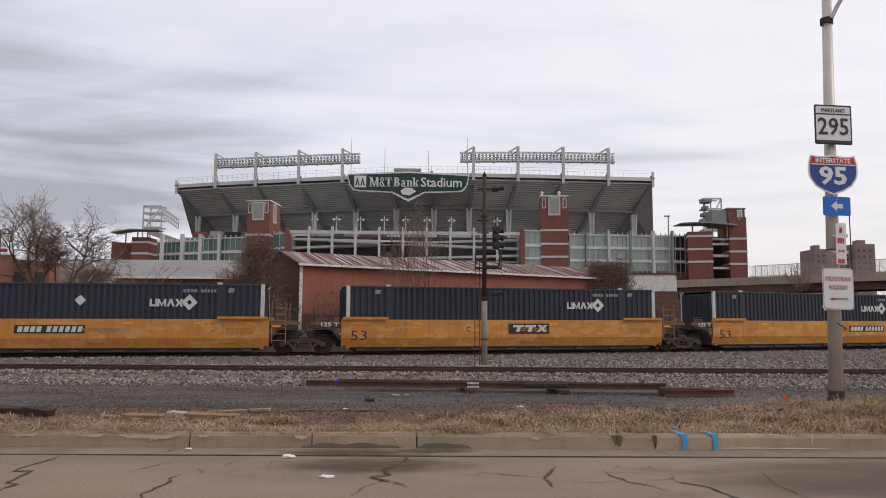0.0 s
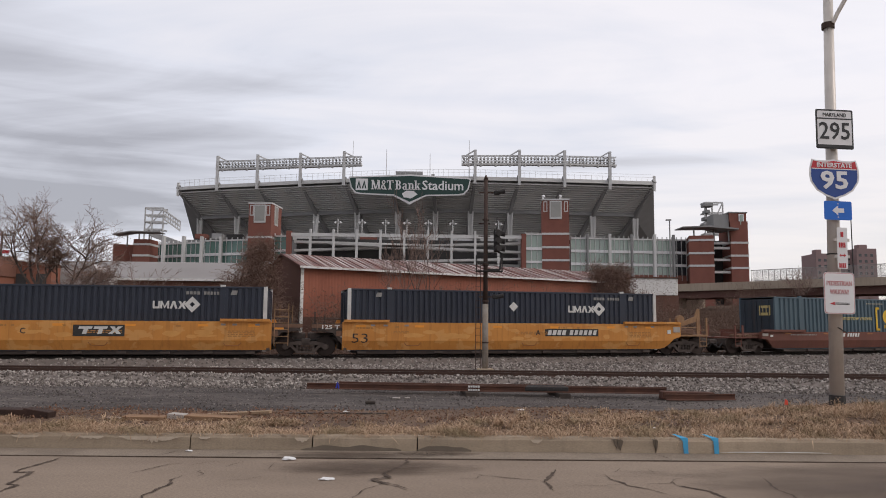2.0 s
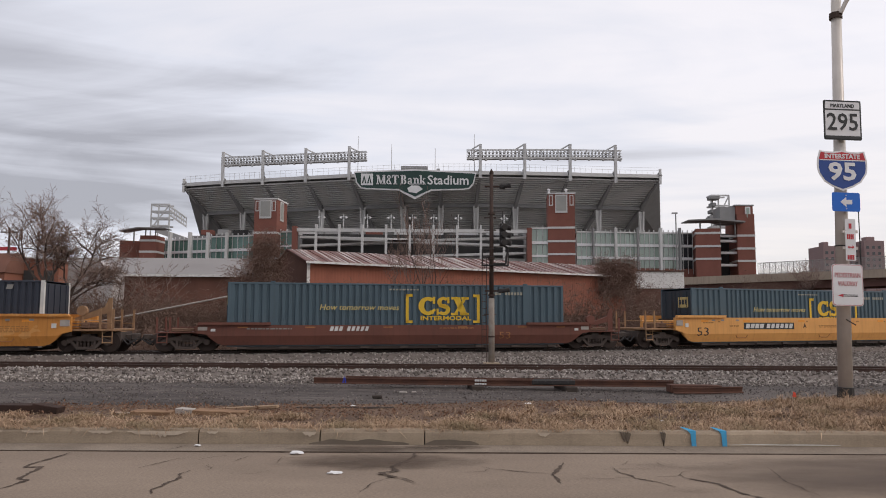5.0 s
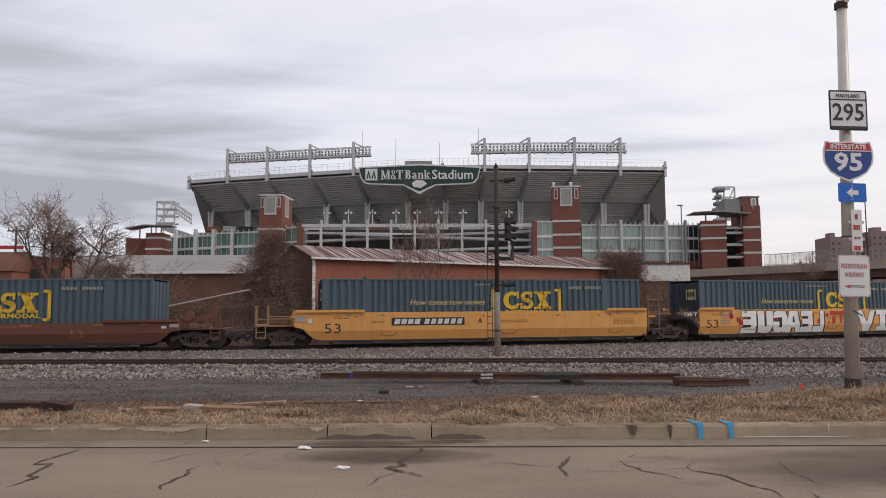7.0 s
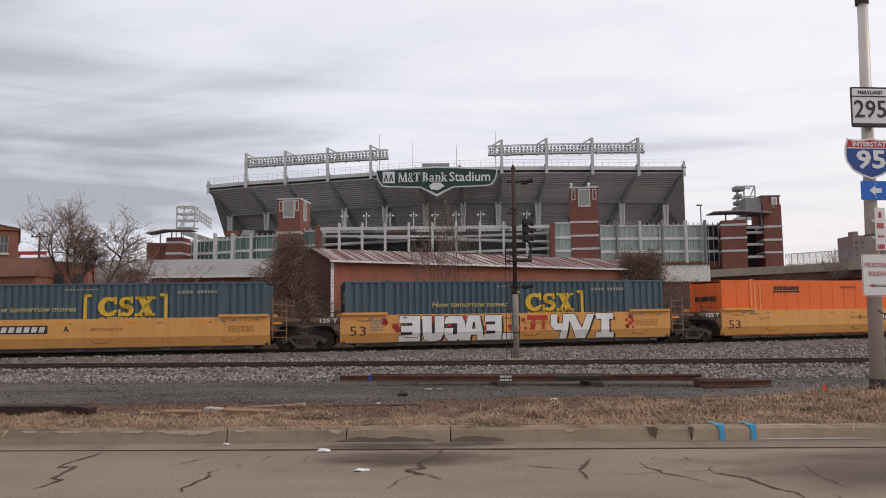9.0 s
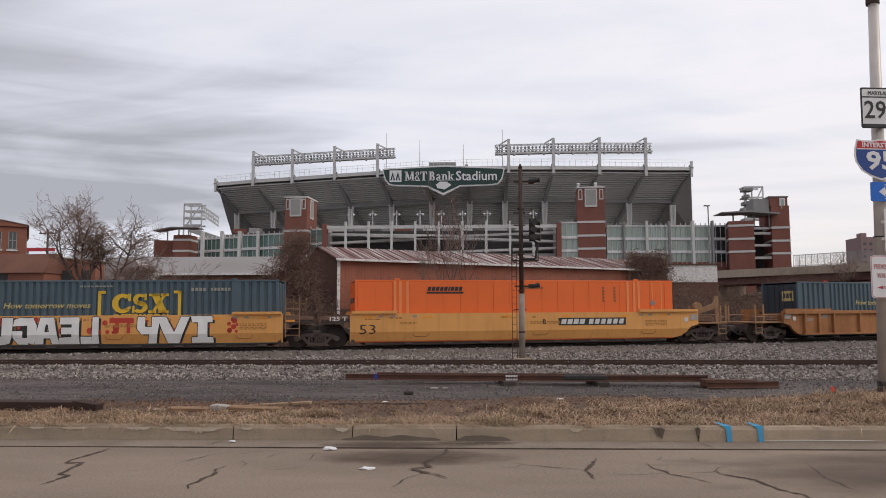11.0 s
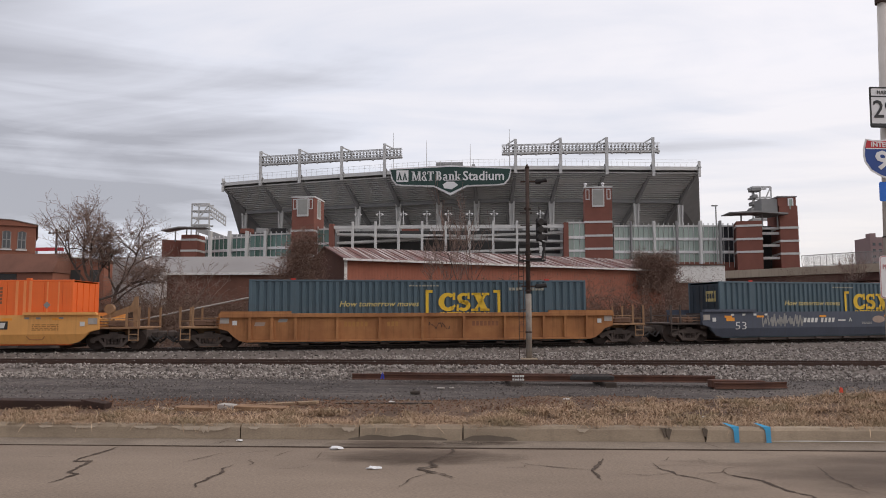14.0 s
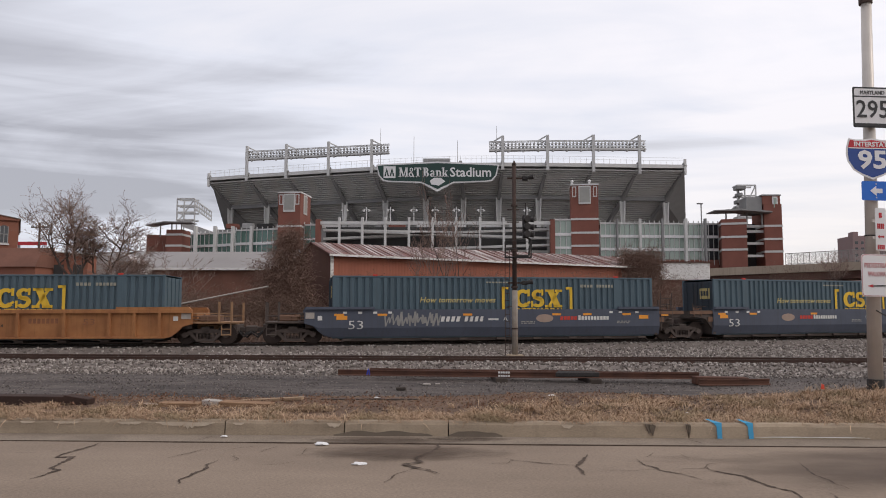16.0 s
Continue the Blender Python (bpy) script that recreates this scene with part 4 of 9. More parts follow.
                part("grab_rail", tube(bmesh.new(), (sx * 9.4, yy, 1.62), (sx * 10.5, yy, 1.62), 0.022, n=6), rail_mat, car)
                bm = bmesh.new()
                tube(bm, (sx * 11.03, yy, 0.62), (sx * 11.03, yy, 1.2), 0.026, n=6)
                tube(bm, (sx * 10.62, yy, 0.62), (sx * 10.62, yy, 1.2), 0.026, n=6)
                tube(bm, (sx * 10.62, yy, 0.66), (sx * 11.03, yy, 0.66), 0.026, n=6)
                tube(bm, (sx * 10.62, yy, 0.92), (sx * 11.03, yy, 0.92), 0.022, n=6)
                part("step", bm, rail_mat, car)
            bm = bmesh.new()
            box(bm, min(sx * 9.6, sx * 9.95), max(sx * 9.6, sx * 9.95), -1.1, -0.7, 1.26, 1.5, 0.04)
            tube(bm, (sx * 9.75, -0.9, 1.26), (sx * 9.75, -0.9, 1.6), 0.05, n=6)
            part("brake_cylinder", bm, "end_rust", car)
            for yy, dz in ((-0.5, 0.0), (-0.2, 0.1), (0.25, -0.05), (0.6, 0.05)):
                mid = Vector((sx * 11.45, yy, 0.55 + dz))
                bm = tube(bmesh.new(), (sx * 11.05, yy, 0.95), mid, 0.035, n=6)
                tube(bm, mid + Vector((-sx * 0.02, 0, -0.01)), (sx * 11.8, yy * 0.8, 0.8 + dz), 0.035, n=6)
                part("air_hose", bm, "black", car)
            part("buffer_beam", box(bmesh.new(), min(sx * 11.0, sx * 11.2), max(sx * 11.0, sx * 11.2), -0.75, 0.75, 0.7, 1.12), "truck", car)
            bm = bmesh.new()
            for z in (1.36, 1.5):
                beam(bm, (sx * 9.35, -1.33, z), (sx * 10.4, -1.33, z), 0.05, 0.05)
            box(bm, min(sx * 9.9, sx * 10.5), max(sx * 9.9, sx * 10.5), -1.0, -0.3, 1.26, 1.55, 0.04)
            tube(bm, (sx * 9.5, -0.7, 1.42), (sx * 9.9, -0.7, 1.42), 0.13, n=10)
            part("brake_gear", bm, "end_rust", car)
            bm = bmesh.new()
            box(bm, min(sx * 8.9, sx * 9.3), max(sx * 8.9, sx * 9.3), -1.552, -1.52, 1.38, 1.66)
            part("stencil_plate", bm, "litter_grey", car)
            bm = bmesh.new()
            box(bm, min(sx * 8.55, sx * 8.75), max(sx * 8.55, sx * 8.75), -1.55, -1.52, 1.3, 1.5)
            part("stencil_plate", bm, "white_post", car)
            if sx > 0 and not ribbed:
                bm = bmesh.new()
                extrude(bm, [(9.3, 1.74), (10.55, 2.22), (10.72, 2.62), (10.86, 2.62), (10.86, 1.26), (10.7, 1.26), (10.66, 1.95), (9.3, 1.56)], -1.0, -0.92)
                tube(bm, (9.62, -1.12, 2.06), (9.62, -0.9, 2.06), 0.22, n=14)
                tube(bm, (9.62, -1.0, 1.3), (9.62, -1.0, 2.0), 0.05, n=6)
                part("brake_stand", bm, END_PAINT.get(mat, mat), car)
            bm = bmesh.new()
            box(bm, min(sx * 8.95, sx * 9.5), max(sx * 8.95, sx * 9.5), -1.2, 1.2, 1.26, 1.66, 0.03)
            part("end_box", bm, "truck" if mat == "car_blue" else mat, car)
            truck(car, sx * 9.85)
    if right == "joint":
        truck(car, 9.83)
    return car


def corrugated_side(bm, x0, x1, y, sy, z0, z1, pitch, depth):
    """An upright sheet with trapezoid ribs."""
    n = int((x1 - x0) / pitch)
    p = (x1 - x0) / n
    xs = []
    for k in range(n):
        a = x0 + k * p
        xs += [(a, 0), (a + p * 0.46, 0), (a + p * 0.60, depth), (a + p * 0.86, depth)]
    xs.append((x1, 0))
    lo = [bm.verts.new((x, y - sy * d, z0)) for x, d in xs]
    hi = [bm.verts.new((x, y - sy * d, z1)) for x, d in xs]
    for k in range(len(xs) - 1):
        bm.faces.new((lo[k], lo[k + 1], hi[k + 1], hi[k]) if sy < 0 else (lo[k + 1], lo[k], hi[k], hi[k + 1]))


BOX_TOP, BOX_LOW, BOX_HALF, BOX_LEN = 3.38, 0.46, 1.295, 8.075


def container(label, mat, end_mat, pitch, depth, posts=None, seams=False, casting=None, group="containers"):
    ob = thing("shipping_container", label, "container", group=group)
    L, W = BOX_LEN, BOX_HALF
    if seams:
        for sy in (-1, 1):
            x = -L + 0.12
            while x < L - 0.2:
                w = 0.82
                bm = bmesh.new()
                box(bm, x + 0.012, min(x + w, L - 0.1) - 0.012, sy * W - 0.012, sy * W + 0.012, BOX_LOW + 0.12, BOX_TOP - 0.10)
                part("side_panel", bm, mat, ob)
                x += w
            bm = bmesh.new()
            box(bm, -L + 0.1, L - 0.1, sy * (W - 0.02) - 0.01, sy * (W - 0.02) + 0.01, BOX_LOW + 0.1, BOX_TOP - 0.06)
            part("side_wall", bm, mat, ob)
    else:
        for sy in (-1, 1):
            for a, b in ((-L + 0.12, -6.2), (-5.98, 5.98), (6.2, L - 0.12)):
                bm = bmesh.new()
                corrugated_side(bm, a, b, sy * (W - 0.005), sy, BOX_LOW + 0.1, BOX_TOP - 0.08, pitch, depth)
                part("side_wall", bm, mat, ob)
    bm = bmesh.new()
    for sy in (-1, 1):
        y0, y1 = sorted((sy * (W + 0.004), sy * (W - 0.10)))
        box(bm, -L, L, y0, y1, BOX_TOP - 0.09, BOX_TOP, 0.012)
        box(bm, -L, L, y0, y1, BOX_LOW, BOX_LOW + 0.12, 0.012)
        for x in (-6.09, 6.09):
            box(bm, x - 0.12, x + 0.12, y0, y1, BOX_LOW + 0.12, BOX_TOP - 0.09)
    box(bm, -L + 0.02, L - 0.02, -W + 0.05, W - 0.05, BOX_TOP - 0.03, BOX_TOP - 0.012)
    box(bm, -L + 0.02, L - 0.02, -W + 0.05, W - 0.05, BOX_LOW + 0.02, BOX_LOW + 0.1)
    part("frame", bm, mat, ob)
    for sx in (-1, 1):
        for sy in (-1, 1):
            x0, x1 = sorted((sx * L, sx * (L - 0.12 if not posts else L - 0.17)))
            y0, y1 = sorted((sy * (W + 0.006), sy * (W - 0.12)))
            bm = box(bmesh.new(), x0, x1, y0, y1, BOX_LOW, BOX_TOP + 0.002, 0.012)
            part("corner_post", bm, posts or mat, ob)
    for x in (-6.09, 6.09):
        for sy in (-1, 1):
            y0, y1 = sorted((sy * (W + 0.012), sy * (W - 0.1)))
            bm = box(bmesh.new(), x - 0.11, x + 0.11, y0, y1, BOX_TOP - 0.02, BOX_TOP + 0.07, 0.01)
            part("lifting_casting", bm, casting or posts or mat, ob)
    # doors with lock rods on the left end, plain ribbed wall on the other
    for y0, y1 in ((-W + 0.1, -0.02), (0.02, W - 0.1)):
        bm = bmesh.new()
        box(bm, -L + 0.0, -L + 0.06, y0, y1, BOX_LOW + 0.14, BOX_TOP - 0.12)
        for yy in (y0 + 0.32, y1 - 0.32):
            tube(bm, (-L - 0.03, yy, BOX_LOW + 0.2), (-L - 0.03, yy, BOX_TOP - 0.16), 0.022, n=5)
        for zz in (BOX_LOW + 0.9, BOX_LOW + 1.6, BOX_LOW + 2.3):
            box(bm, -L - 0.012, -L + 0.01, y0 + 0.02, y1 - 0.02, zz - 0.04, zz + 0.04)
        part("door", bm, end_mat, ob)
    part("end_wall", box(bmesh.new(), L - 0.06, L - 0.03, -W + 0.1, W - 0.1, BOX_LOW + 0.12, BOX_TOP - 0.1), mat, ob)
    for k in range(4):
        y0 = -W + 0.415 + k * 0.59
        part("end_rib", box(bmesh.new(), L - 0.028, L + 0.002, y0, y0 + 0.28, BOX_LOW + 0.14, BOX_TOP - 0.12), mat, ob)
    return ob


def advance(t):
    """How far the train has rolled along its track (metres, towards smaller s)."""
    return 2.764e-4 * t ** 3 + 4.139e-3 * t ** 2 - 9.8231 * t - 0.045


SIDE_Y = -HALF_W
BOX_Y = -BOX_HALF - 0.006
UNITS = []


def unit(centre, car, box_ob):
    UNITS.append((centre, car, box_ob))


def arc(bm, cx, cz, rx, rz, tx, tz, a0, a1, y0, y1, n=12):
    """A bent bar along an ellipse, tx and tz thick at its sides and at its top and foot."""
    for k in range(n):
        a, b = radians(a0 + (a1 - a0) * k / n), radians(a0 + (a1 - a0) * (k + 1) / n)
        pts = [(cx + rx * math.cos(a), cz + rz * math.sin(a)), (cx + rx * math.cos(b), cz + rz * math.sin(b)),
               (cx + (rx - tx) * math.cos(b), cz + (rz - tz) * math.sin(b)), (cx + (rx - tx) * math.cos(a), cz + (rz - tz) * math.sin(a))]
        if a1 < a0:
            pts.reverse()
        extrude(bm, pts, y0, y1)


def brackets_logo(box_ob, shift=-0.45):
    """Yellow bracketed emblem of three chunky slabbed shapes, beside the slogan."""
    before = set(box_ob.children)
    y0, y1 = BOX_Y - 0.012, BOX_Y
    for x, d in ((0.50, 1), (4.42, -1)):
        bm = bmesh.new()
        a, b = sorted((x, x + d * 0.15))
        box(bm, a, b, y0, y1, 1.52, 2.90)
        for za, zb in ((2.77, 2.90), (1.52, 1.64)):
            a, b = sorted((x, x + d * 0.36))
            box(bm, a, b, y0, y1, za, zb)
        part("emblem_bracket", bm, "logo_yellow", box_ob, "yellow painted bracket")
    z0, z1 = 1.89, 2.77
    h, m = z1 - z0, (z0 + z1) / 2
    bm = bmesh.new()
    arc(bm, 1.66, m, 0.50, h / 2, 0.30, 0.17, 48, 312, y0, y1, 16)
    box(bm, 1.91, 2.04, y0, y1, z1 - 0.34, z1)
    extrude(bm, [(1.86, z0 + 0.08), (2.08, z0 + 0.24), (2.0, z0 + 0.32), (1.8, z0 + 0.2)], y0, y1)
    part("emblem_block", bm, "logo_yellow", box_ob, "chunky yellow emblem shape")
    bm = bmesh.new()
    arc(bm, 2.48, z1 - 0.25, 0.34, 0.25, 0.23, 0.14, 35, 262, y0, y1)
    arc(bm, 2.48, z0 + 0.27, 0.36, 0.27, 0.23, 0.15, 98, -145, y0, y1)
    extrude(bm, [(2.30, m + 0.14), (2.22, m - 0.02), (2.66, m - 0.16), (2.74, m + 0.0)], y0, y1)
    box(bm, 2.68, 2.79, y0, y1, z1 - 0.30, z1)
    box(bm, 2.11, 2.22, y0, y1, z0, z0 + 0.32)
    part("emblem_block", bm, "logo_yellow", box_ob, "chunky yellow emblem shape")
    bm = bmesh.new()
    extrude(bm, [(2.98, z1), (3.34, z1), (3.78, z0), (3.42, z0)], y0, y1)
    extrude(bm, [(3.60, z1), (3.76, z1), (3.14, z0), (2.98, z0)], y0, y1)
    for a, b in ((2.90, 3.38), (3.44, 3.84)):
        box(bm, a, b, y0, y1, z1 - 0.12, z1)
    for a, b in ((2.88, 3.24), (3.36, 3.84)):
        box(bm, a, b, y0, y1, z0, z0 + 0.12)
    part("emblem_block", bm, "logo_yellow", box_ob, "chunky yellow emblem shape")
    lettering("lettering", "INTERMODAL", 0.28, "logo_yellow", box_ob, pose(2.5, BOX_Y - 0.004, 1.74), width=2.5, bold=0.008)
    lettering("lettering", "How tomorrow moves", 0.36, "dull_yellow", box_ob, pose(-1.66, BOX_Y - 0.004, 2.24), "faded yellow slanted words", shear=0.25, width=3.75, bold=0.006)
    # small owner's marks, too faint to read
    x = -0.25
    for w in (0.12, 0.09, 0.12, 0.1, 0.16, 0.1, 0.12, 0.1, 0.12):
        mark(box_ob, x, x + w, 3.07, 3.14, "faint_mark", BOX_Y)
        x += w + 0.05
    x = 4.62
    for w in (0.13, 0.13, 0.13, 0.13, 0, 0.11, 0.11, 0.11, 0.11, 0.11, 0.11):
        if w:
            mark(box_ob, x, x + w, 2.88, 3.02, "faint_mark", BOX_Y)
        x += (w or 0.12) + 0.045
    for ob in box_ob.children:
        if ob not in before and ob.name.startswith("emblem"):
            for v in ob.data.vertices:
                v.co.x = 1.1 + (v.co.x - 1.1) * 0.93
        if ob not in before:
            ob.matrix_basis = Matrix.Translation((shift, 0, 0)) @ ob.matrix_basis
    # emblem plate on the doors
    bm = bmesh.new()
    box(bm, -BOX_LEN - 0.03, -BOX_LEN - 0.012, -1.0, -0.22, 2.34, 2.9)
    plate = part("door_emblem", bm, "dull_yellow", box_ob, "yellow door emblem plate")
    for k in range(3):
        bm = bmesh.new()
        ya = -0.92 + k * 0.23
        box(bm, -BOX_LEN - 0.04, -BOX_LEN - 0.028, ya, ya + 0.16, 2.5, 2.76)
        part("emblem_bar", bm, "box_dark_end", plate)


def diamond(bm, cx, cz, r, y, hole=0.0):
    pts = [(cx - r, cz), (cx, cz - r), (cx + r, cz), (cx, cz + r)]
    if not hole:
        extrude(bm, pts, y - 0.012, y)
        return
    inner = [(cx - hole, cz), (cx, cz - hole), (cx + hole, cz), (cx, cz + hole)]
    for k in range(4):
        j = (k + 1) % 4
        extrude(bm, [pts[k], pts[j], inner[j], inner[k]], y - 0.012, y)


def navy_logo(box_ob, extra_diamond):
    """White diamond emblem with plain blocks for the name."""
    bm = bmesh.new()
    diamond(bm, 4.78, 2.55, 0.36, BOX_Y, 0.12)
    part("emblem", bm, "mark_white", box_ob, "white diamond emblem")
    x = 3.08
    for w, kind in ((0.30, "u"), (0.38, "m"), (0.34, "a"), (0.34, "x")):
        bm = bmesh.new()
        y0, y1 = BOX_Y - 0.012, BOX_Y
        z0, z1 = 2.36, 2.70
        if kind == "u":
            box(bm, x, x + 0.08, y0, y1, z0, z1)
            box(bm, x + 0.08, x + w, y0, y1, z0, z0 + 0.09)
            box(bm, x + w - 0.06, x + w, y0, y1, z0 + 0.09, z1)
        elif kind == "m":
            box(bm, x, x + 0.08, y0, y1, z0, z1)
            extrude(bm, [(x + 0.08, z1), (x + w / 2, z0 + 0.10), (x + w - 0.08, z1), (x + w - 0.08, z1 - 0.14), (x + w / 2, z0), (x + 0.08, z1 - 0.14)], y0, y1)
            box(bm, x + w - 0.08, x + w, y0, y1, z0, z1)
        elif kind == "a":
            extrude(bm, [(x, z0), (x + 0.1, z0), (x + w / 2, z1 - 0.14), (x + w - 0.1, z0), (x + w, z0), (x + w / 2 + 0.05, z1), (x + w / 2 - 0.05, z1)], y0, y1)
        else:
            extrude(bm, [(x, z0), (x + 0.1, z0), (x + w / 2, z0 + 0.12), (x + w - 0.1, z0), (x + w, z0), (x + w / 2 + 0.07, (z0 + z1) / 2), (x + w, z1), (x + w - 0.1, z1), (x + w / 2, z1 - 0.12), (x + 0.1, z1), (x, z1), (x + w / 2 - 0.07, (z0 + z1) / 2)], y0, y1)
        part("emblem_block", bm, "mark_white", box_ob, "white emblem shape")
        x += w + 0.025
    if extra_diamond:
        bm = bmesh.new()
        diamond(bm, 0.15, 2.62, 0.24, BOX_Y, 0.0)
        part("emblem", bm, "mark_white", box_ob, "plain white diamond")
    x = 4.5
    for w in (0.12, 0.12, 0.12, 0.12, 0, 0.1, 0.1, 0.1, 0.1, 0.1):
        if w:
            mark(box_ob, x, x + w, 3.0, 3.14, "mark_grey", BOX_Y)
        x += (w or 0.1) + 0.04
    for x in (-6.75, 6.45):
        mark(box_ob, x, x + 0.26, 3.0, 3.2, "mark_grey", BOX_Y, skew=0.05)


def drape(ob):
    """Fold a flat marking along the crease of the car's side, so that its lower part leans in with the panel."""
    me, z0 = ob.data, ob.matrix_basis.translation.z
    bm = bmesh.new()
    bm.from_mesh(me)
    bmesh.ops.bisect_plane(bm, geom=bm.verts[:] + bm.edges[:] + bm.faces[:], plane_co=(0, 0, CREASE - z0), plane_no=(0, 0, 1))
    for v in bm.verts:
        z = v.co.z + z0
        if z < CREASE:
            v.co.y += TUCK * (CREASE - z) / (CREASE - PANEL_LOW)
    bm.to_mesh(me)
    bm.free()


def lower_sides(car, top):
    """Bring the sides of a finished car down to a lower top edge; trucks stay as they are."""
    f = (top - CREASE) / (PANEL_TOP - CREASE)
    for ob in car.children:
        if abs(ob.matrix_basis.translation.z) > 0.01 or ob.name.split(".")[0] in ("side_frame", "spring_nest", "bolster", "bearing_cap"):
            continue
        for v in ob.data.vertices:
            if v.co.z > PANEL_TOP:
                v.co.z += top - PANEL_TOP
            elif v.co.z > CREASE:
                v.co.z = CREASE + (v.co.z - CREASE) * f


def letters_53(car, x, mat="mark_black", z=0.98, size=0.55):
    drape(lettering("car_number", "53", size * 1.14, mat, car, pose(x, SIDE_Y - 0.008, z + 0.06), width=size * 1.36, bold=-0.004))


def number_bars(car, x0, mat_bar, panel=None, n=(4, 6), h=0.24, w=0.14, gap=0.05, z=1.35):
    """The owner's mark and running number, as plain bars."""
    total = sum(n) * (w + gap) + 0.16
    if panel:
        mark(car, x0 - 0.12, x0 + total + 0.06, z - h * 0.75, z + h * 0.75, panel, SIDE_Y, "number_panel", depth=0.008)
    x = x0
    for k in range(n[0]):
        mark(car, x, x + w, z - h / 2, z + h / 2, mat_bar, SIDE_Y, "number_bar", skew=0.06, depth=0.016)
        x += w + gap
    x += 0.16
    for k in range(n[1]):
        mark(car, x, x + w * 0.9, z - h / 2, z + h / 2, mat_bar, SIDE_Y, "number_bar", skew=0.06, depth=0.016)
        x += w + gap


def reflectors(car, xs, mat="mark_orange", z=1.62):
    for x in xs:
        mark(car, x, x + 0.45, z - 0.05, z + 0.05, mat, SIDE_Y, "reflector", depth=0.01)


def small_print(car, x0, x1, z0, z1, mat, seed, rows=2):
    rng = random.Random(seed)
    dz = (z1 - z0) / rows
    bm = bmesh.new()
    for r in range(rows):
        x = x0
        while x < x1:
            w = rng.uniform(0.06, 0.22)
            box(bm, x, min(x + w, x1), SIDE_Y - 0.01, SIDE_Y, z0 + r * dz, z0 + r * dz + dz * 0.62)
            x += w + 0.05
    tagged(part("stencil_block", bm, mat, car), kind="stuff")


def yellow_details(car, seed, letter, patches):
    rng = random.Random(seed)
    for k in range(patches):
        x, z = rng.uniform(-7.6, 6.8), rng.uniform(1.05, 1.6)
        w, h = rng.uniform(0.35, 1.3), rng.uniform(0.10, 0.3)
        bm = bmesh.new()
        pts = [(x + w * 0.5 * math.cos(a) * rng.uniform(0.8, 1.05), min(1.76, max(0.98, z + h * 0.5 * math.sin(a) * rng.uniform(0.75, 1.1)))) for a in [i * math.pi / 6 for i in range(12)]]
        extrude(bm, pts, SIDE_Y - 0.005, SIDE_Y + 0.002)
        part("repaint_patch", bm, "patch", car)
    reflectors(car, [-7.7, -4.9, -1.0, 2.0, 5.1, 7.3])
    for x in (-7.0, -6.4, -5.4, 6.1, 6.6, 7.6):
        mark(car, x, x + 0.2, 1.62, 1.7, "mark_grey", SIDE_Y)
    for x in (-5.0, 0.9, 6.6):
        bm = bmesh.new()
        for a, b in (((x - 0.4, 0.86), (x - 0.28, 0.72)), ((x - 0.28, 0.72), (x + 0.28, 0.72)), ((x + 0.28, 0.72), (x + 0.4, 0.86))):
            tube(bm, (a[0], SIDE_Y + TUCK * (CREASE - a[1]) / 0.43 - 0.005, a[1]), (b[0], SIDE_Y + TUCK * (CREASE - b[1]) / 0.43 - 0.005, b[1]), 0.018, n=5)
        part("drain_lip", bm, "yellow_old", car)
    for x0, x1, z0, z1, rows_n in ((-7.6, -6.9, 1.5, 1.6, 1), (0.45, 1.9, 1.26, 1.42, 2), (6.4, 7.6, 1.12, 1.42, 4), (-5.9, -5.2, 1.3, 1.42, 2)):
        small_print(car, x0 + rng.uniform(-0.1, 0.1), x1, z0, z1, "stencil_brown", seed * 10 + rows_n, rows_n)
    for k in range(5):
        x = rng.uniform(-7, 7)
        small_print(car, x, x + rng.uniform(0.1, 0.25), 1.55, 1.68, "stencil_brown", seed * 31 + k, 1)
    if letter:
        lettering("unit_letter", letter[0], 0.34, "mark_black", car, pose(letter[1], SIDE_Y - 0.006, 1.34), bold=0.006)


def plate_text(car):
    """Load limit stencil on the dark end plate."""
    lettering("stencil", "125 T", 0.25, "mark_white", car, pose(-8.88, -1.482, 1.56), width=0.80, bold=0.006)
    mark(car, -8.42, -8.25, 1.1, 1.28, "mark_white", -1.42, "stencil_plate")


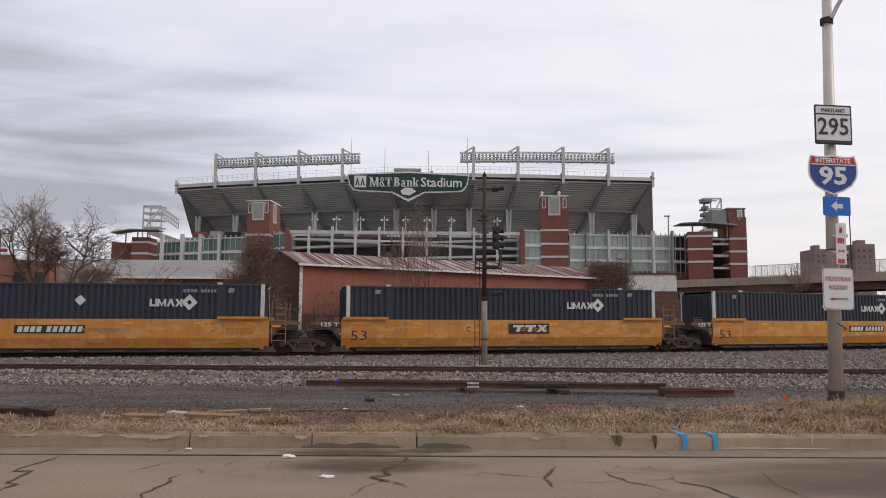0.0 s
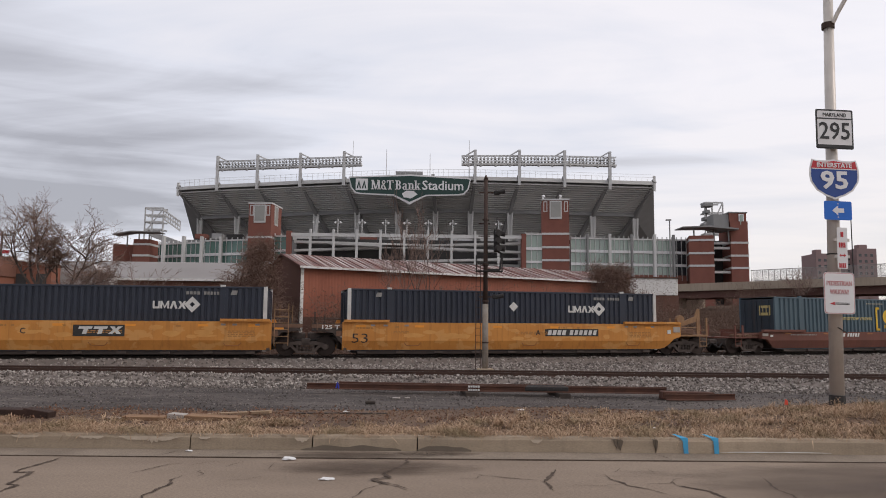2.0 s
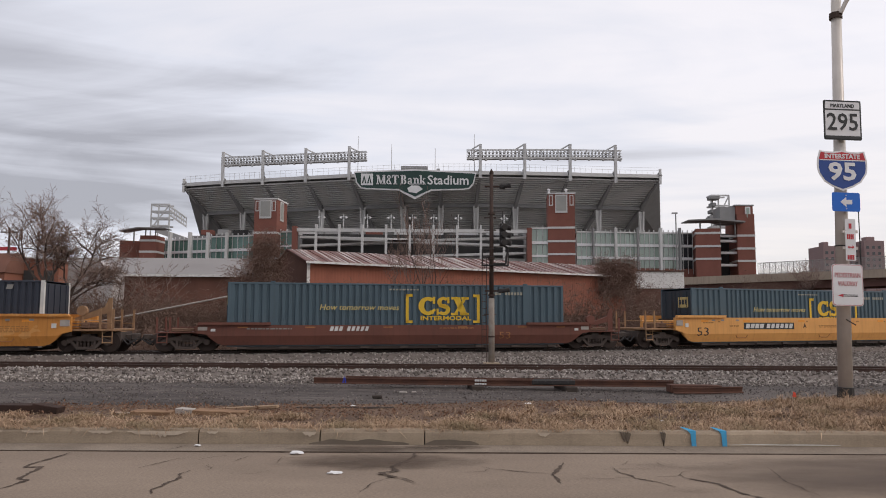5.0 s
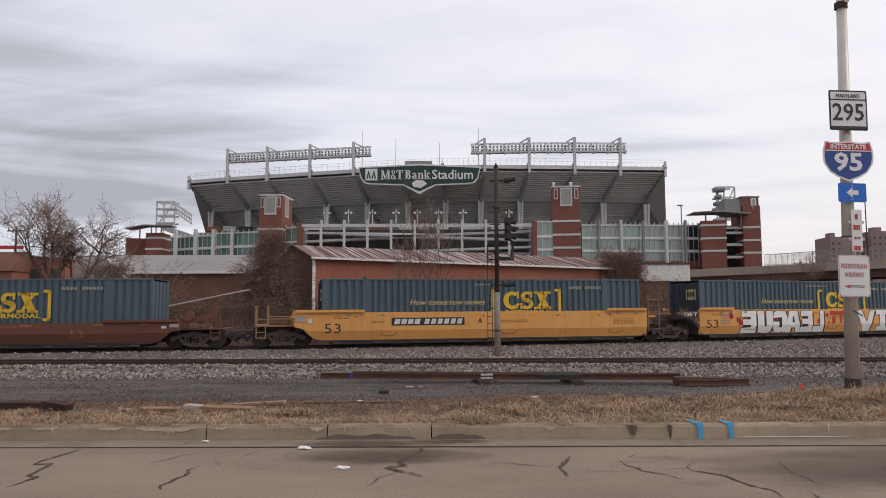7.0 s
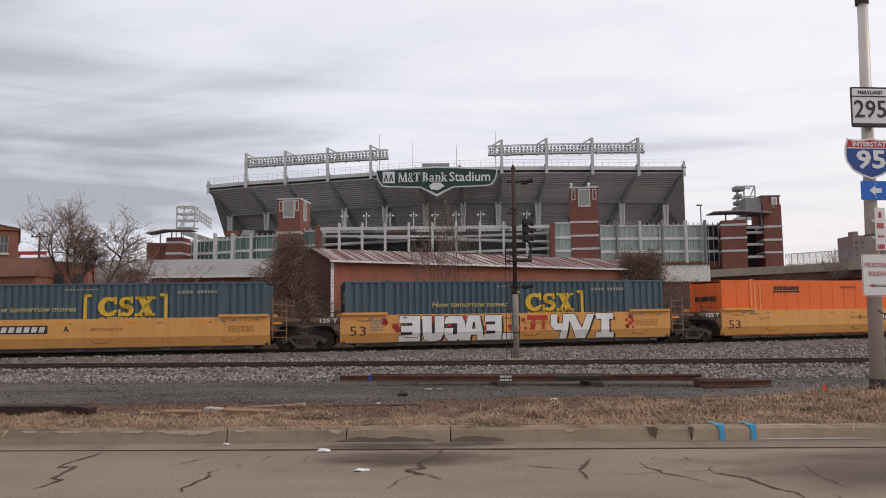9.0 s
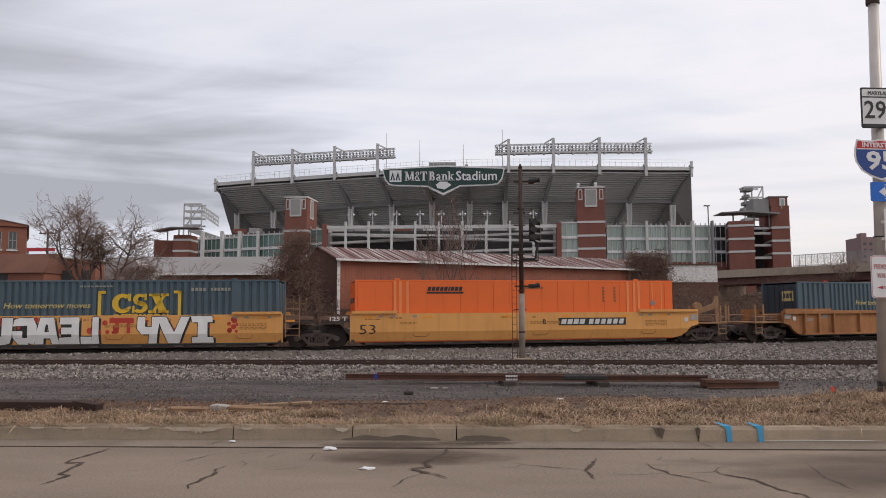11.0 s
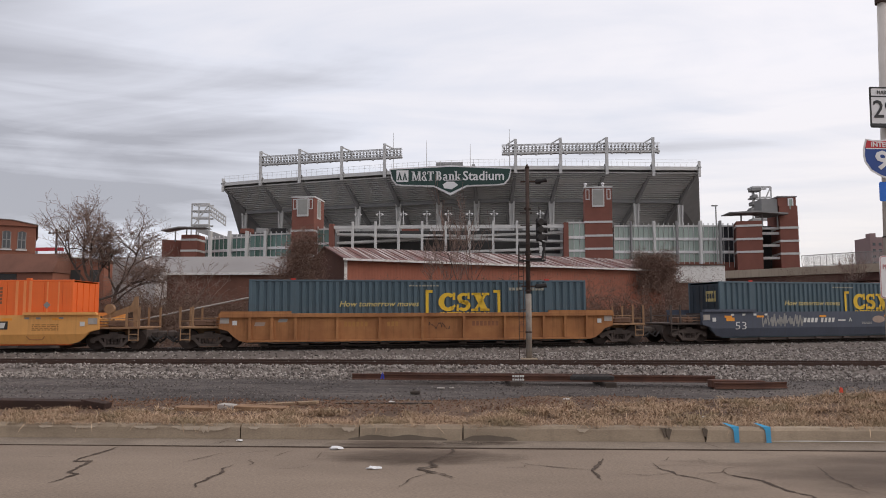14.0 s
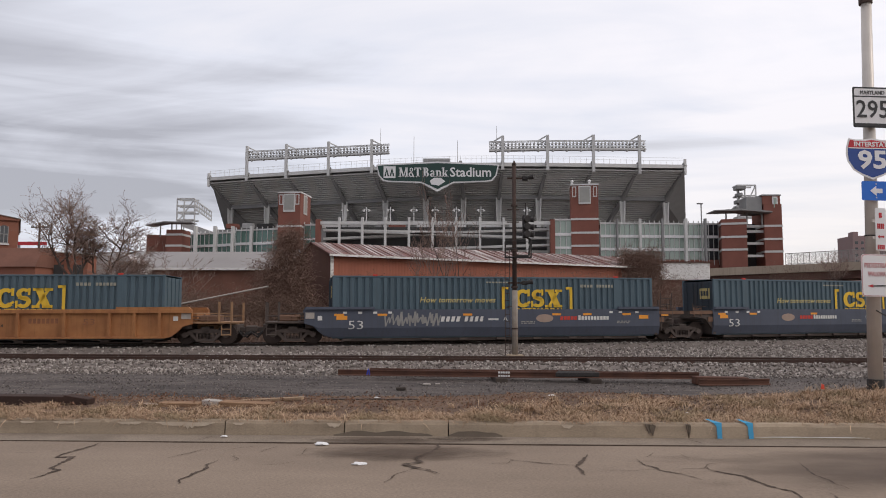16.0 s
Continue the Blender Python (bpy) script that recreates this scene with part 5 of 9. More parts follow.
def build_train():
    names = "containers on the freight train"
    cars = "cars of the freight train"

    def navy(extra):
        b = container("dark navy corrugated container with white corner posts on the train", "box_navy", "box_dark_end", 0.27, 0.06, "white_post", group=names)
        navy_logo(b, extra)
        return b

    def teal(red=False):
        b = container("slate-blue corrugated container with yellow emblem on the train", "box_teal", "box_dark_end", 0.30, 0.07, group=names, casting="mark_red" if red else None)
        brackets_logo(b)
        return b

    # first three-unit car, worn yellow
    c = well_car("worn yellow well car unit with patched paint", "yellow", "end", "joint", group=cars)
    yellow_details(c, 1, ("B", -0.05), 12)
    number_bars(c, -2.3, "mark_white", "mark_black", w=0.19, gap=0.065)
    small_print(c, 1.0, 2.4, 1.28, 1.45, "mark_grey", 3)
    unit(-15.6, c, navy(True))
    c = well_car("worn yellow well car middle unit with black emblem panel", "yellow", "joint", "joint", group=cars)
    yellow_details(c, 2, ("C", -2.2), 14)
    letters_53(c, -7.5)
    plate_text(c)
    mark(c, -0.15, 2.0, 1.12, 1.62, "mark_black", SIDE_Y, "emblem_panel", "black emblem panel", depth=0.008)
    for x in (0.05, 0.68, 1.3):
        bm = bmesh.new()
        y0, y1 = SIDE_Y - 0.016, SIDE_Y
        if x < 1.2:
            extrude(bm, [(x + 0.18, 1.22), (x + 0.36, 1.22), (x + 0.43, 1.44), (x + 0.58, 1.44), (x + 0.62, 1.55), (x + 0.06, 1.55), (x + 0.02, 1.44), (x + 0.25, 1.44)], y0, y1)
        else:
            extrude(bm, [(x, 1.22), (x + 0.2, 1.22), (x + 0.3, 1.33), (x + 0.36, 1.22), (x + 0.56, 1.22), (x + 0.42, 1.39), (x + 0.62, 1.55), (x + 0.42, 1.55), (x + 0.34, 1.45), (x + 0.28, 1.55), (x + 0.08, 1.55), (x + 0.22, 1.39)], y0, y1)
        part("emblem_block", bm, "mark_white", c, "white slanted emblem shape")
    unit(4.1, c, navy(False))
    c = well_car("worn yellow well car end unit with patched paint", "yellow", "joint", "end", group=cars)
    yellow_details(c, 3, ("A", 1.35), 12)
    letters_53(c, -7.5)
    plate_text(c)
    number_bars(c, 1.85, "mark_white", "mark_black", w=0.19, gap=0.065)
    unit(23.73, c, navy(True))
    # brown single car
    c = well_car("oxide brown well car with faded stencils", "oxide", "end", "end", group=cars)
    letters_53(c, 4.95, "yellow_old", 0.85, 0.42)
    number_bars(c, -3.5, "mark_white", None, (3, 5), 0.36, 0.15, 0.06, 1.5)
    reflectors(c, [-7.6, -4.6, -1.0, 2.6, 5.6, 7.6], "yellow_old")
    small_print(c, 1.7, 3.4, 1.48, 1.62, "yellow_old", 8)
    small_print(c, -7.2, -5.2, 1.45, 1.62, "mark_grey", 9, 1)
    lower_sides(c, 1.43)
    unit(47.45, c, teal())
    # second three-unit car, cleaner yellow
    c = well_car("yellow well car end unit in fair paint", "yellow_clean", "end", "joint", group=cars)
    letters_53(c, -7.6)
    number_bars(c, -4.75, "mark_white", "mark_black", w=0.25, gap=0.07)
    yellow_details(c, 5, ("A", -0.55), 0)
    unit(70.87, c, teal())
    c = well_car("yellow well car middle unit with large white graffiti", "yellow_clean", "joint", "joint", group=cars)
    letters_53(c, -7.5)
    yellow_details(c, 6, None, 0)
    plate_text(c)
    unit(90.47, c, teal())
    GRAFFITI.append(c)
    b = container("bright orange smooth-sided container on the train", "box_orange", "box_orange", 0.8, 0.02, seams=True, group=names)
    c = well_car("yellow well car end unit in fair paint", "yellow_clean", "joint", "end", group=cars)
    letters_53(c, -7.5)
    plate_text(c)
    number_bars(c, 1.95, "mark_white", "mark_black", w=0.25, gap=0.07)
    yellow_details(c, 7, ("B", 1.1), 0)
    ORANGE.append(b)
    unit(109.95, c, b)
    c = well_car("aged ochre ribbed well car with faded stencils", "yellow_old", "end", "end", ribbed=True, group=cars)
    unit(133.62, c, teal(True))
    RIBBED.append(c)
    c = well_car("faded blue well car end unit with white stencils", "car_blue", "end", "joint", group=cars)
    letters_53(c, -7.0, "mark_white", 1.0, 0.5)
    unit(157.03, c, teal(True))
    BLUES.append(c)
    c = well_car("faded blue well car middle unit with white stencils", "car_blue", "joint", "joint", group=cars)
    letters_53(c, -7.0, "mark_white", 1.0, 0.5)
    unit(176.62, c, teal(True))
    BLUES.append(c)


GRAFFITI, ORANGE, RIBBED, BLUES = [], [], [], []
build_train()


def paint_graffiti(car):
    """Two large mirror-written words in white block letters with a black shadow, and red dots."""
    lo, hi = 0.54, 1.72

    def letter_shapes(kind, a, b):
        a, b = a * 0.987 - 0.33, b * 0.987 - 0.33
        w, h = b - a, hi - lo
        q = lambda u, v: (a + u * w, lo + v * h)
        flip_e = [[q(0.62, 0), q(1, 0), q(1, 1), q(0.62, 1)], [q(0.02, 1), q(0, 0.74), q(0.62, 0.74), q(0.62, 1)], [q(0.08, 0.62), q(0.1, 0.37), q(0.62, 0.37), q(0.62, 0.62)], [q(-0.03, 0), q(0.62, 0), q(0.62, 0.26), q(-0.03, 0.24)]]
        return {
            "E": flip_e,
            "U": [[q(0, 1), q(0.42, 1), q(0.42, 0.3), q(0.02, 0.3)], [q(0.56, 1), q(1, 1), q(0.96, 0.3), q(0.56, 0.3)], [q(0.02, 0.3), q(0.96, 0.3), q(0.84, 0.04), q(0.62, -0.04), q(0.3, -0.04), q(0.1, 0.06)]],
            "G": [[q(0.62, 0.05), q(0.85, 0), q(1.02, 0.3), q(1.02, 0.7), q(0.85, 1), q(0.62, 0.98)], [q(0.06, 0.92), q(0.0, 0.68), q(0.62, 0.70), q(0.62, 0.98), q(0.3, 1.0)],
                  [q(0.0, 0.22), q(0.2, 0.0), q(0.62, -0.02), q(0.62, 0.25)], [q(-0.02, 0.50), q(0.42, 0.50), q(0.40, 0.25), q(0.0, 0.22)]],
            "A": [[q(-0.1, 0), q(0.32, 0), q(0.52, 1), q(0.2, 1)], [q(0.72, 0), q(1.08, 0), q(0.84, 1), q(0.50, 1)], [q(0.2, 0.22), q(0.85, 0.22), q(0.80, 0.46), q(0.24, 0.46)], [q(0.36, 0.74), q(0.7, 0.74), q(0.7, 1), q(0.3, 1)]],
            "L": [[q(0.62, 0), q(1, 0), q(1, 1), q(0.66, 1)], [q(0, 0), q(0.62, 0), q(0.62, 0.27), q(0.02, 0.27)]],
            "Y": [[q(0.02, 1), q(0.36, 1), q(0.36, 0.62), q(0.66, 0.62), q(0.66, 0.34), q(0.2, 0.34), q(0.0, 0.55)], [q(0.66, 1), q(1.04, 1), q(0.86, -0.04), q(0.48, -0.04), q(0.56, 0.34), q(0.66, 0.34)]],
            "V": [[q(0.0, 1), q(0.28, 1), q(0.58, 0.3), q(0.66, -0.04), q(0.34, -0.04)], [q(0.74, 1), q(1.0, 1), q(0.68, -0.04), q(0.46, -0.04), q(0.5, 0.3)]],
            "I": [[q(0.3, 0.2), q(0.74, 0.2), q(0.74, 0.78), q(0.32, 0.78)], [q(0.0, 1.02), q(0.95, 1.02), q(0.97, 0.78), q(0.05, 0.78)], [q(0.04, 0), q(1.0, 0), q(1.0, 0.22), q(0.04, 0.22)]],
        }[kind]

    for kind, a, b in (("E", -5.32, -4.31), ("U", -4.21, -3.12), ("G", -3.12, -2.12), ("A", -2.14, -1.22), ("E", -1.12, -0.27), ("L", -0.22, 0.58), ("Y", 2.26, 3.24), ("V", 3.12, 4.58), ("I", 4.64, 5.64)):
        for name, mat, label, moves, y in (("graffiti_edge", "mark_black", "black graffiti shadow", ((0.10, -0.05), (0.05, -0.02), (-0.035, 0.0), (0.0, 0.035)), SIDE_Y - 0.004),
                                           ("graffiti_letter", "graffiti_white", "white mirror-written graffiti letter", ((0.0, 0.0),), SIDE_Y - 0.011)):
            bm = bmesh.new()
            if mat == "mark_black" and kind in "EUG":
                # the counters are filled in
                a1, w1 = a * 0.987 - 0.33, (b - a) * 0.987
                u0, u1, v0, v1 = {"E": (0.08, 0.7, 0.2, 0.8), "U": (0.3, 0.7, 0.25, 0.9), "G": (0.1, 0.7, 0.2, 0.75)}[kind]
                extrude(bm, [(a1 + u0 * w1, lo + v0 * (hi - lo)), (a1 + u1 * w1, lo + v0 * (hi - lo)), (a1 + u1 * w1, lo + v1 * (hi - lo)), (a1 + u0 * w1, lo + v1 * (hi - lo))], y - 0.0002, y + 0.003)
            for j, pts in enumerate(letter_shapes(kind, a, b)):
                for i, (dx, dz) in enumerate(moves):
                    extrude(bm, [(px + dx, max(0.53, min(1.79, pz + dz))) for px, pz in pts], y - 0.001 * i - 0.0003 * j, y + 0.003)
            drape(part(name, bm, mat, car, label))
    mark(car, 0.7, 1.75, 1.45, 1.68, "mark_red", SIDE_Y, "graffiti_panel", "faded red graffiti panel", depth=0.004)
    for x in (0.95, 1.45):
        mark(car, x, x + 0.16, 1.0, 1.45, "mark_red", SIDE_Y, "graffiti_panel", depth=0.004)
    rng = random.Random(3)
    clusters = ((-5.75, 1.15, 0.55, 9), (5.95, 1.15, 0.4, 9), (0.75, 1.15, 0.3, 7), (2.15, 1.2, 0.25, 4), (-1.05, 1.2, 0.3, 6), (-3.6, 1.3, 0.5, 6), (-2.3, 1.45, 0.5, 5), (3.3, 1.2, 0.3, 6), (4.85, 1.3, 0.25, 6), (0.1, 1.25, 0.35, 6))
    for cx, cz, spread, count in clusters:
        for k in range(count):
            r = rng.choice((0.05, 0.07, 0.09, 0.12, 0.15))
            x, z = cx + rng.uniform(-spread, spread), min(1.74 - r, max(0.97 + r, cz + rng.uniform(-0.45, 0.5)))
            bm = bmesh.new()
            extrude(bm, [(x + r * math.cos(i * 0.628), z + r * math.sin(i * 0.628)) for i in range(10)], SIDE_Y - 0.005, SIDE_Y + 0.002)
            part("red_dot", bm, "mark_red", car)
    small_print(car, -6.95, -6.35, 1.05, 1.6, "mark_grey", 71, 4)


def orange_details(b):
    x = -4.65
    bars = (0.16, 0.16, 0.16, 0.16, 0.16, 0.08, 0.16, 0.16, 0.16)
    for w in bars:
        mark(b, x, x + w, 2.86, 3.06, "mark_black", BOX_Y - 0.008, "emblem_bar", "black slanted emblem bar", skew=0.05)
        x += w + 0.04
    mark(b, -4.7, -2.9, 2.73, 2.82, "mark_black", BOX_Y - 0.008, "emblem_bar", skew=0.03)
    for px in (-6.2, -5.95, 5.95, 6.2, 5.6, -5.6):
        bm = bmesh.new()
        box(bm, px - 0.06, px + 0.06, BOX_Y - 0.03, BOX_Y, BOX_LOW + 0.1, BOX_TOP - 0.05)
        part("post", bm, "box_orange_pale", b)
    for px in (6.95, 7.45):
        bm = bmesh.new()
        box(bm, px - 0.03, px + 0.03, BOX_Y - 0.02, BOX_Y, BOX_LOW + 0.1, BOX_TOP - 0.08)
        part("seam_strip", bm, "box_orange_pale", b)
    bm = bmesh.new()
    diamond(bm, 6.95, 2.25, 0.16, BOX_Y - 0.022)
    part("placard", bm, "mark_grey", b)
    for k in range(6):
        bm = bmesh.new()
        box(bm, -BOX_LEN - 0.045, -BOX_LEN - 0.012, -0.9 + k * 0.3, -0.68 + k * 0.3, 2.3, 2.55)
        part("emblem_bar", bm, "mark_black", b)
    for x0, n, m in ((0.0, 9, "faded_dark"), ):
        for k in range(n):
            mark(b, x0 + k * 0.13, x0 + k * 0.13 + 0.09, 2.95, 3.06, m, BOX_Y - 0.008)
    for x0 in (4.25, 4.85):
        for k in range(5):
            mark(b, x0, x0 + 0.1, 2.95 - k * 0.16, 3.06 - k * 0.16, "faded_dark", BOX_Y - 0.008)


def ribbed_details(c):
    y = SIDE_Y
    for x0, n, m in ((-3.75, 6, "stencil_brown"), (2.3, 7, "faded_dark"), (-1.75, 3, "stencil_brown")):
        for k in range(n):
            mark(c, x0 + k * 0.19, x0 + k * 0.19 + 0.13, 1.2, 1.42, m, y, "stencil_bar", depth=0.006)
    lettering("car_number", "53", 0.36, "faded_dark", c, pose(4.9, y - 0.008, 1.25), width=0.5)
    mark(c, -6.75, -6.35, 1.42, 1.58, "mark_grey", y, "tag", "pale scribbled tag", depth=0.006, skew=0.06)
    mark(c, -7.8, -7.35, 1.25, 1.42, "emblem_tan", y, "tag", depth=0.006, skew=0.06)
    rng = random.Random(9)
    bm = bmesh.new()
    p = Vector((0.2, y - 0.008, 1.3))
    for k in range(26):
        q = Vector((p.x + rng.uniform(-0.02, 0.12), p.y, min(1.55, max(1.05, p.z + rng.uniform(-0.16, 0.16)))))
        tube(bm, p, q, 0.012, n=4)
        p = q
    part("scribble", bm, "mark_black", c)


def blue_details(c, first):
    reflectors(c, [-8.0, -6.0, -1.9, 2.6, 4.2, 6.3], z=1.55)
    for x in (-7.6, -6.9, -6.2, -5.5, 5.6, 6.1, 7.0):
        mark(c, x, x + 0.18, 1.6, 1.7, "mark_white", SIDE_Y)
    for x in (-7.9, 7.2):
        mark(c, x, x + 0.5, 1.32, 1.5, "mark_orange", SIDE_Y, "reflector")
    bx = 2.75 if first else -2.9
    bm = bmesh.new()
    extrude(bm, [(bx - 0.55 + 0.45 * math.cos(i * 0.5236), 1.36 + 0.2 * math.sin(i * 0.5236)) for i in range(12)], SIDE_Y - 0.008, SIDE_Y)
    part("emblem", bm, "emblem_tan", c, "faded tan oval emblem")
    x = bx + 0.25
    for k in range(5):
        mark(c, x, x + 0.14, 1.27, 1.45, "mark_red", SIDE_Y, "emblem_bar", "red emblem bar", skew=0.02)
        x += 0.18
    x += 0.05
    for k in range(10):
        mark(c, x, x + 0.12, 1.27, 1.45 if k else 1.49, "mark_white", SIDE_Y, "emblem_bar", "white emblem bar")
        x += 0.165
    if first:
        number_bars(c, -3.0, "mark_white", None, (4, 4), 0.24, 0.16, 0.09, 1.34)
        mark(c, -0.65, -0.15, 1.28, 1.36, "mark_white", SIDE_Y)
        lettering("unit_letter", "A", 0.3, "mark_white", c, pose(0.2, SIDE_Y - 0.006, 1.34))
        rng = random.Random(31)
        bm = bmesh.new()
        p = Vector((-5.65, SIDE_Y - 0.006, 1.5))
        for k in range(34):
            top = k % 2
            q = Vector((-5.55 + k * 0.075 + rng.uniform(-0.07, 0.07), SIDE_Y - 0.006 - 0.0004 * k, rng.uniform(1.42, 1.70) if top else rng.uniform(0.98, 1.2)))
            w = rng.uniform(0.025, 0.05)
            extrude(bm, [(p.x - w, p.z), (p.x + w, p.z), (q.x + w, q.z), (q.x - w, q.z)], p.y - 0.002, p.y + 0.004)
            p = q
        part("graffiti_tag", bm, "mark_grey", c, "silver-grey graffiti tag")
    else:
        lettering("unit_letter", "C", 0.3, "mark_white", c, pose(2.1, SIDE_Y - 0.006, 1.34))
        mark(c, 2.6, 3.1, 1.28, 1.36, "mark_white", SIDE_Y)
    for x0 in (1.0, 6.0):
        small_print(c, x0, x0 + 0.7, 1.1, 1.25, "mark_grey", int(x0 * 7) + 60, 2)


paint_graffiti(GRAFFITI[0])
orange_details(ORANGE[0])
ribbed_details(RIBBED[0])
blue_details(BLUES[0], True)
blue_details(BLUES[1], False)


def train_rows(centre):
    rows = []
    for k in range(33):
        t = k * 0.5
        p, h = track(centre + advance(t))
        rows.append((t, Matrix.Translation(p) @ Matrix.Rotation(h, 4, "Z") @ Matrix.Rotation(-math.atan(TRACK_RISE), 4, "Y")))
    return rows


def motions():
    for centre, car, box_ob in UNITS:
        rows = train_rows(centre)
        walk(car, rows)
        walk(box_ob, rows)
    # the wheels roll without slipping, a row every fifteenth of a second
    for wheel in WHEELS:
        place = wheel.matrix_local.translation.copy()
        rows = [(k / 15, Matrix.Translation(place) @ Matrix.Rotation(advance(k / 15) / WHEEL_R, 4, "Y")) for k in range(241)]
        walk(wheel, rows)

# ---- stadium ----
# the upper deck's frames: x, y of the rim, along the side that faces the street
FRAMES = [(-96.2, 274), (-79.6, 268), (-63.8, 263.5), (-47.3, 258.5), (-31.2, 254), (-15.4, 250), (-0.1, 247.5), (14.3, 247.5), (29.7, 249), (45.8, 251.5), (62.5, 255), (79.9, 259.5)]
LIFT = [0.0, 0.0, 0.0, 0.0, 0.0, 0.0, 0.0, 0.1, 0.3, 0.6, 1.0, 1.7]  # the rim climbs a little to the right


def inward(i):
    a, b = FRAMES[max(0, i - 1)], FRAMES[min(len(FRAMES) - 1, i + 1)]
    d = Vector((b[0] - a[0], b[1] - a[1], 0)).normalized()
    return Vector((-d.y, d.x, 0))


def at(i, d, z):
    x, y = FRAMES[i]
    return Vector((x, y, z + LIFT[i] * max(0.0, min(1.0, (z - 30) / 20)))) + inward(i) * d


def build_stadium():
    st = thing("stadium", "large brick and concrete stadium with a raked upper deck", "stadium")
    n = len(FRAMES)
    # stepped underside of the seating: upright risers and soffits, bay by bay
    rows = 30
    for i in range(n - 1):
        # risers get the paler tone, soffits the darker, to paint in light and shade
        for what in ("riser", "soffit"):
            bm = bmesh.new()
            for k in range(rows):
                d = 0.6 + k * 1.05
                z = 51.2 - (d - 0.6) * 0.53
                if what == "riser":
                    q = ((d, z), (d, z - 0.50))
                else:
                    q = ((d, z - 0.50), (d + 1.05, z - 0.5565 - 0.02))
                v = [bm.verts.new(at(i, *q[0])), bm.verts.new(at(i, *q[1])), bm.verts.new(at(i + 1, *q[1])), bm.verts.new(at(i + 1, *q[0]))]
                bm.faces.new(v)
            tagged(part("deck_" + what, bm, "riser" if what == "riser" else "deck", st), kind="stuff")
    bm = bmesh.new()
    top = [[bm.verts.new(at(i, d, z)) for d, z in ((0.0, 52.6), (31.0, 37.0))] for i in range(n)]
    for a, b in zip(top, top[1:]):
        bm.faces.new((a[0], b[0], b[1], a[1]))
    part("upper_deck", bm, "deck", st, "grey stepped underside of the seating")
    # end walls of the deck
    for i, s in ((0, -1), (n - 1, 1)):
        bm = bmesh.new()
        pts = [at(i, 0, 53.4), at(i, 0.6, 50.4), at(i, 13.5, 42.6), at(i, 32, 33.2), at(i, 33, 37.0)]
        d = Vector((FRAMES[1][0] - FRAMES[0][0], FRAMES[1][1] - FRAMES[0][1], 0)).normalized() * (-0.5 * s)
        lo, hi = [bm.verts.new(p) for p in pts], [bm.verts.new(p - d) for p in pts]
        bm.faces.new(lo)
        bm.faces.new(hi[::-1])
        for k in range(5):
            bm.faces.new((lo[k], hi[k], hi[(k + 1) % 5], lo[(k + 1) % 5]))
        bmesh.ops.recalc_face_normals(bm, faces=bm.faces[:])
        part("deck_end", bm, "deck", st)
    # the deck turns away at both ends: plain grey walls added behind the last frames as its shaded risers
    for i, ratio, low in ((0, -0.325, 33.5), (n - 1, None, 34.5)):
        e = at(i, 0, 53.4)
        r = e.x / e.y if ratio is None else ratio
        far = Vector((r * 296, 296, low))
        bm = bmesh.new()
        pts = [e, at(i, 13.4, 42.4), at(i, 32, 33.0), Vector((at(i, 32, 0).x, 298, low)), far]
        back = Vector((0, 0.6, 0))
        lo, hi = [bm.verts.new(p) for p in pts], [bm.verts.new(p + back) for p in pts]
        bm.faces.new(lo)
        bm.faces.new(hi[::-1])
        for k in range(5):
            bm.faces.new((lo[k], hi[k], hi[(k + 1) % 5], lo[(k + 1) % 5]))
        bmesh.ops.recalc_face_normals(bm, faces=bm.faces[:])
        part("corner_wall", bm, "steel_grey", st)
    for i in range(n - 1):
        bm = bmesh.new()
        beam(bm, at(i, -0.1, 52.4), at(i + 1, -0.1, 52.4), 0.7, 1.25)
        part("rim_beam", bm, "concrete", st)
        bm = bmesh.new()
        beam(bm, at(i, 13.2, 43.2), at(i + 1, 13.2, 43.2), 0.8, 1.3)
        part("ring_girder", bm, "steel_grey", st)
        bm = bmesh.new()
        for z in (54.6, 55.6):
            beam(bm, at(i, 0.4, z), at(i + 1, 0.4, z), 0.06, 0.06)
        for k in range(9):
            p = at(i, 0.4, 0).lerp(at(i + 1, 0.4, 0), k / 8)
            beam(bm, (p.x, p.y, 53.2), (p.x, p.y, 55.7), 0.08, 0.08)
        part("rim_railing", bm, "steel_white", st)
    for i in range(n):
        bm = bmesh.new()
        for (d0, z0, w0), (d1, z1, w1) in (((-0.6, 53.2, 1.1), (13.2, 43.0, 1.4)), ((13.2, 43.0, 1.4), (31, 33.2, 1.6))):
            beam(bm, at(i, d0, z0), at(i, d1, z1), 1.1, 1.6)
        part("raker", bm, "steel_grey", st)
        bm = bmesh.new()
        c = at(i, 13.2, 0)
        for side in (-1, 1):
            lo = [bm.verts.new((c.x + side * 0.22 + dx, c.y + dy, 26.0)) for dx, dy in ((-0.24, -0.5), (0.24, -0.5), (0.24, 0.5), (-0.24, 0.5))]
            hi = [bm.verts.new((c.x + side * 0.80 + dx, c.y + dy, 43.0)) for dx, dy in ((-0.30, -0.8), (0.30, -0.8), (0.30, 0.8), (-0.30, 0.8))]
            for k in range(4):
                bm.faces.new((lo[k], lo[(k + 1) % 4], hi[(k + 1) % 4], hi[k]))
            bm.faces.new(lo[::-1])
            bm.faces.new(hi)
        box(bm, c.x - 0.5, c.x + 0.5, c.y - 0.5, c.y + 0.5, 18.0, 26.0)
        extrude(bm, [(c.x - 0.1, 26.0), (c.x + 0.1, 26.0), (c.x + 0.7, 43.0), (c.x - 0.7, 43.0)], c.y - 0.1, c.y + 0.1)
        part("column", bm, "concrete", st)
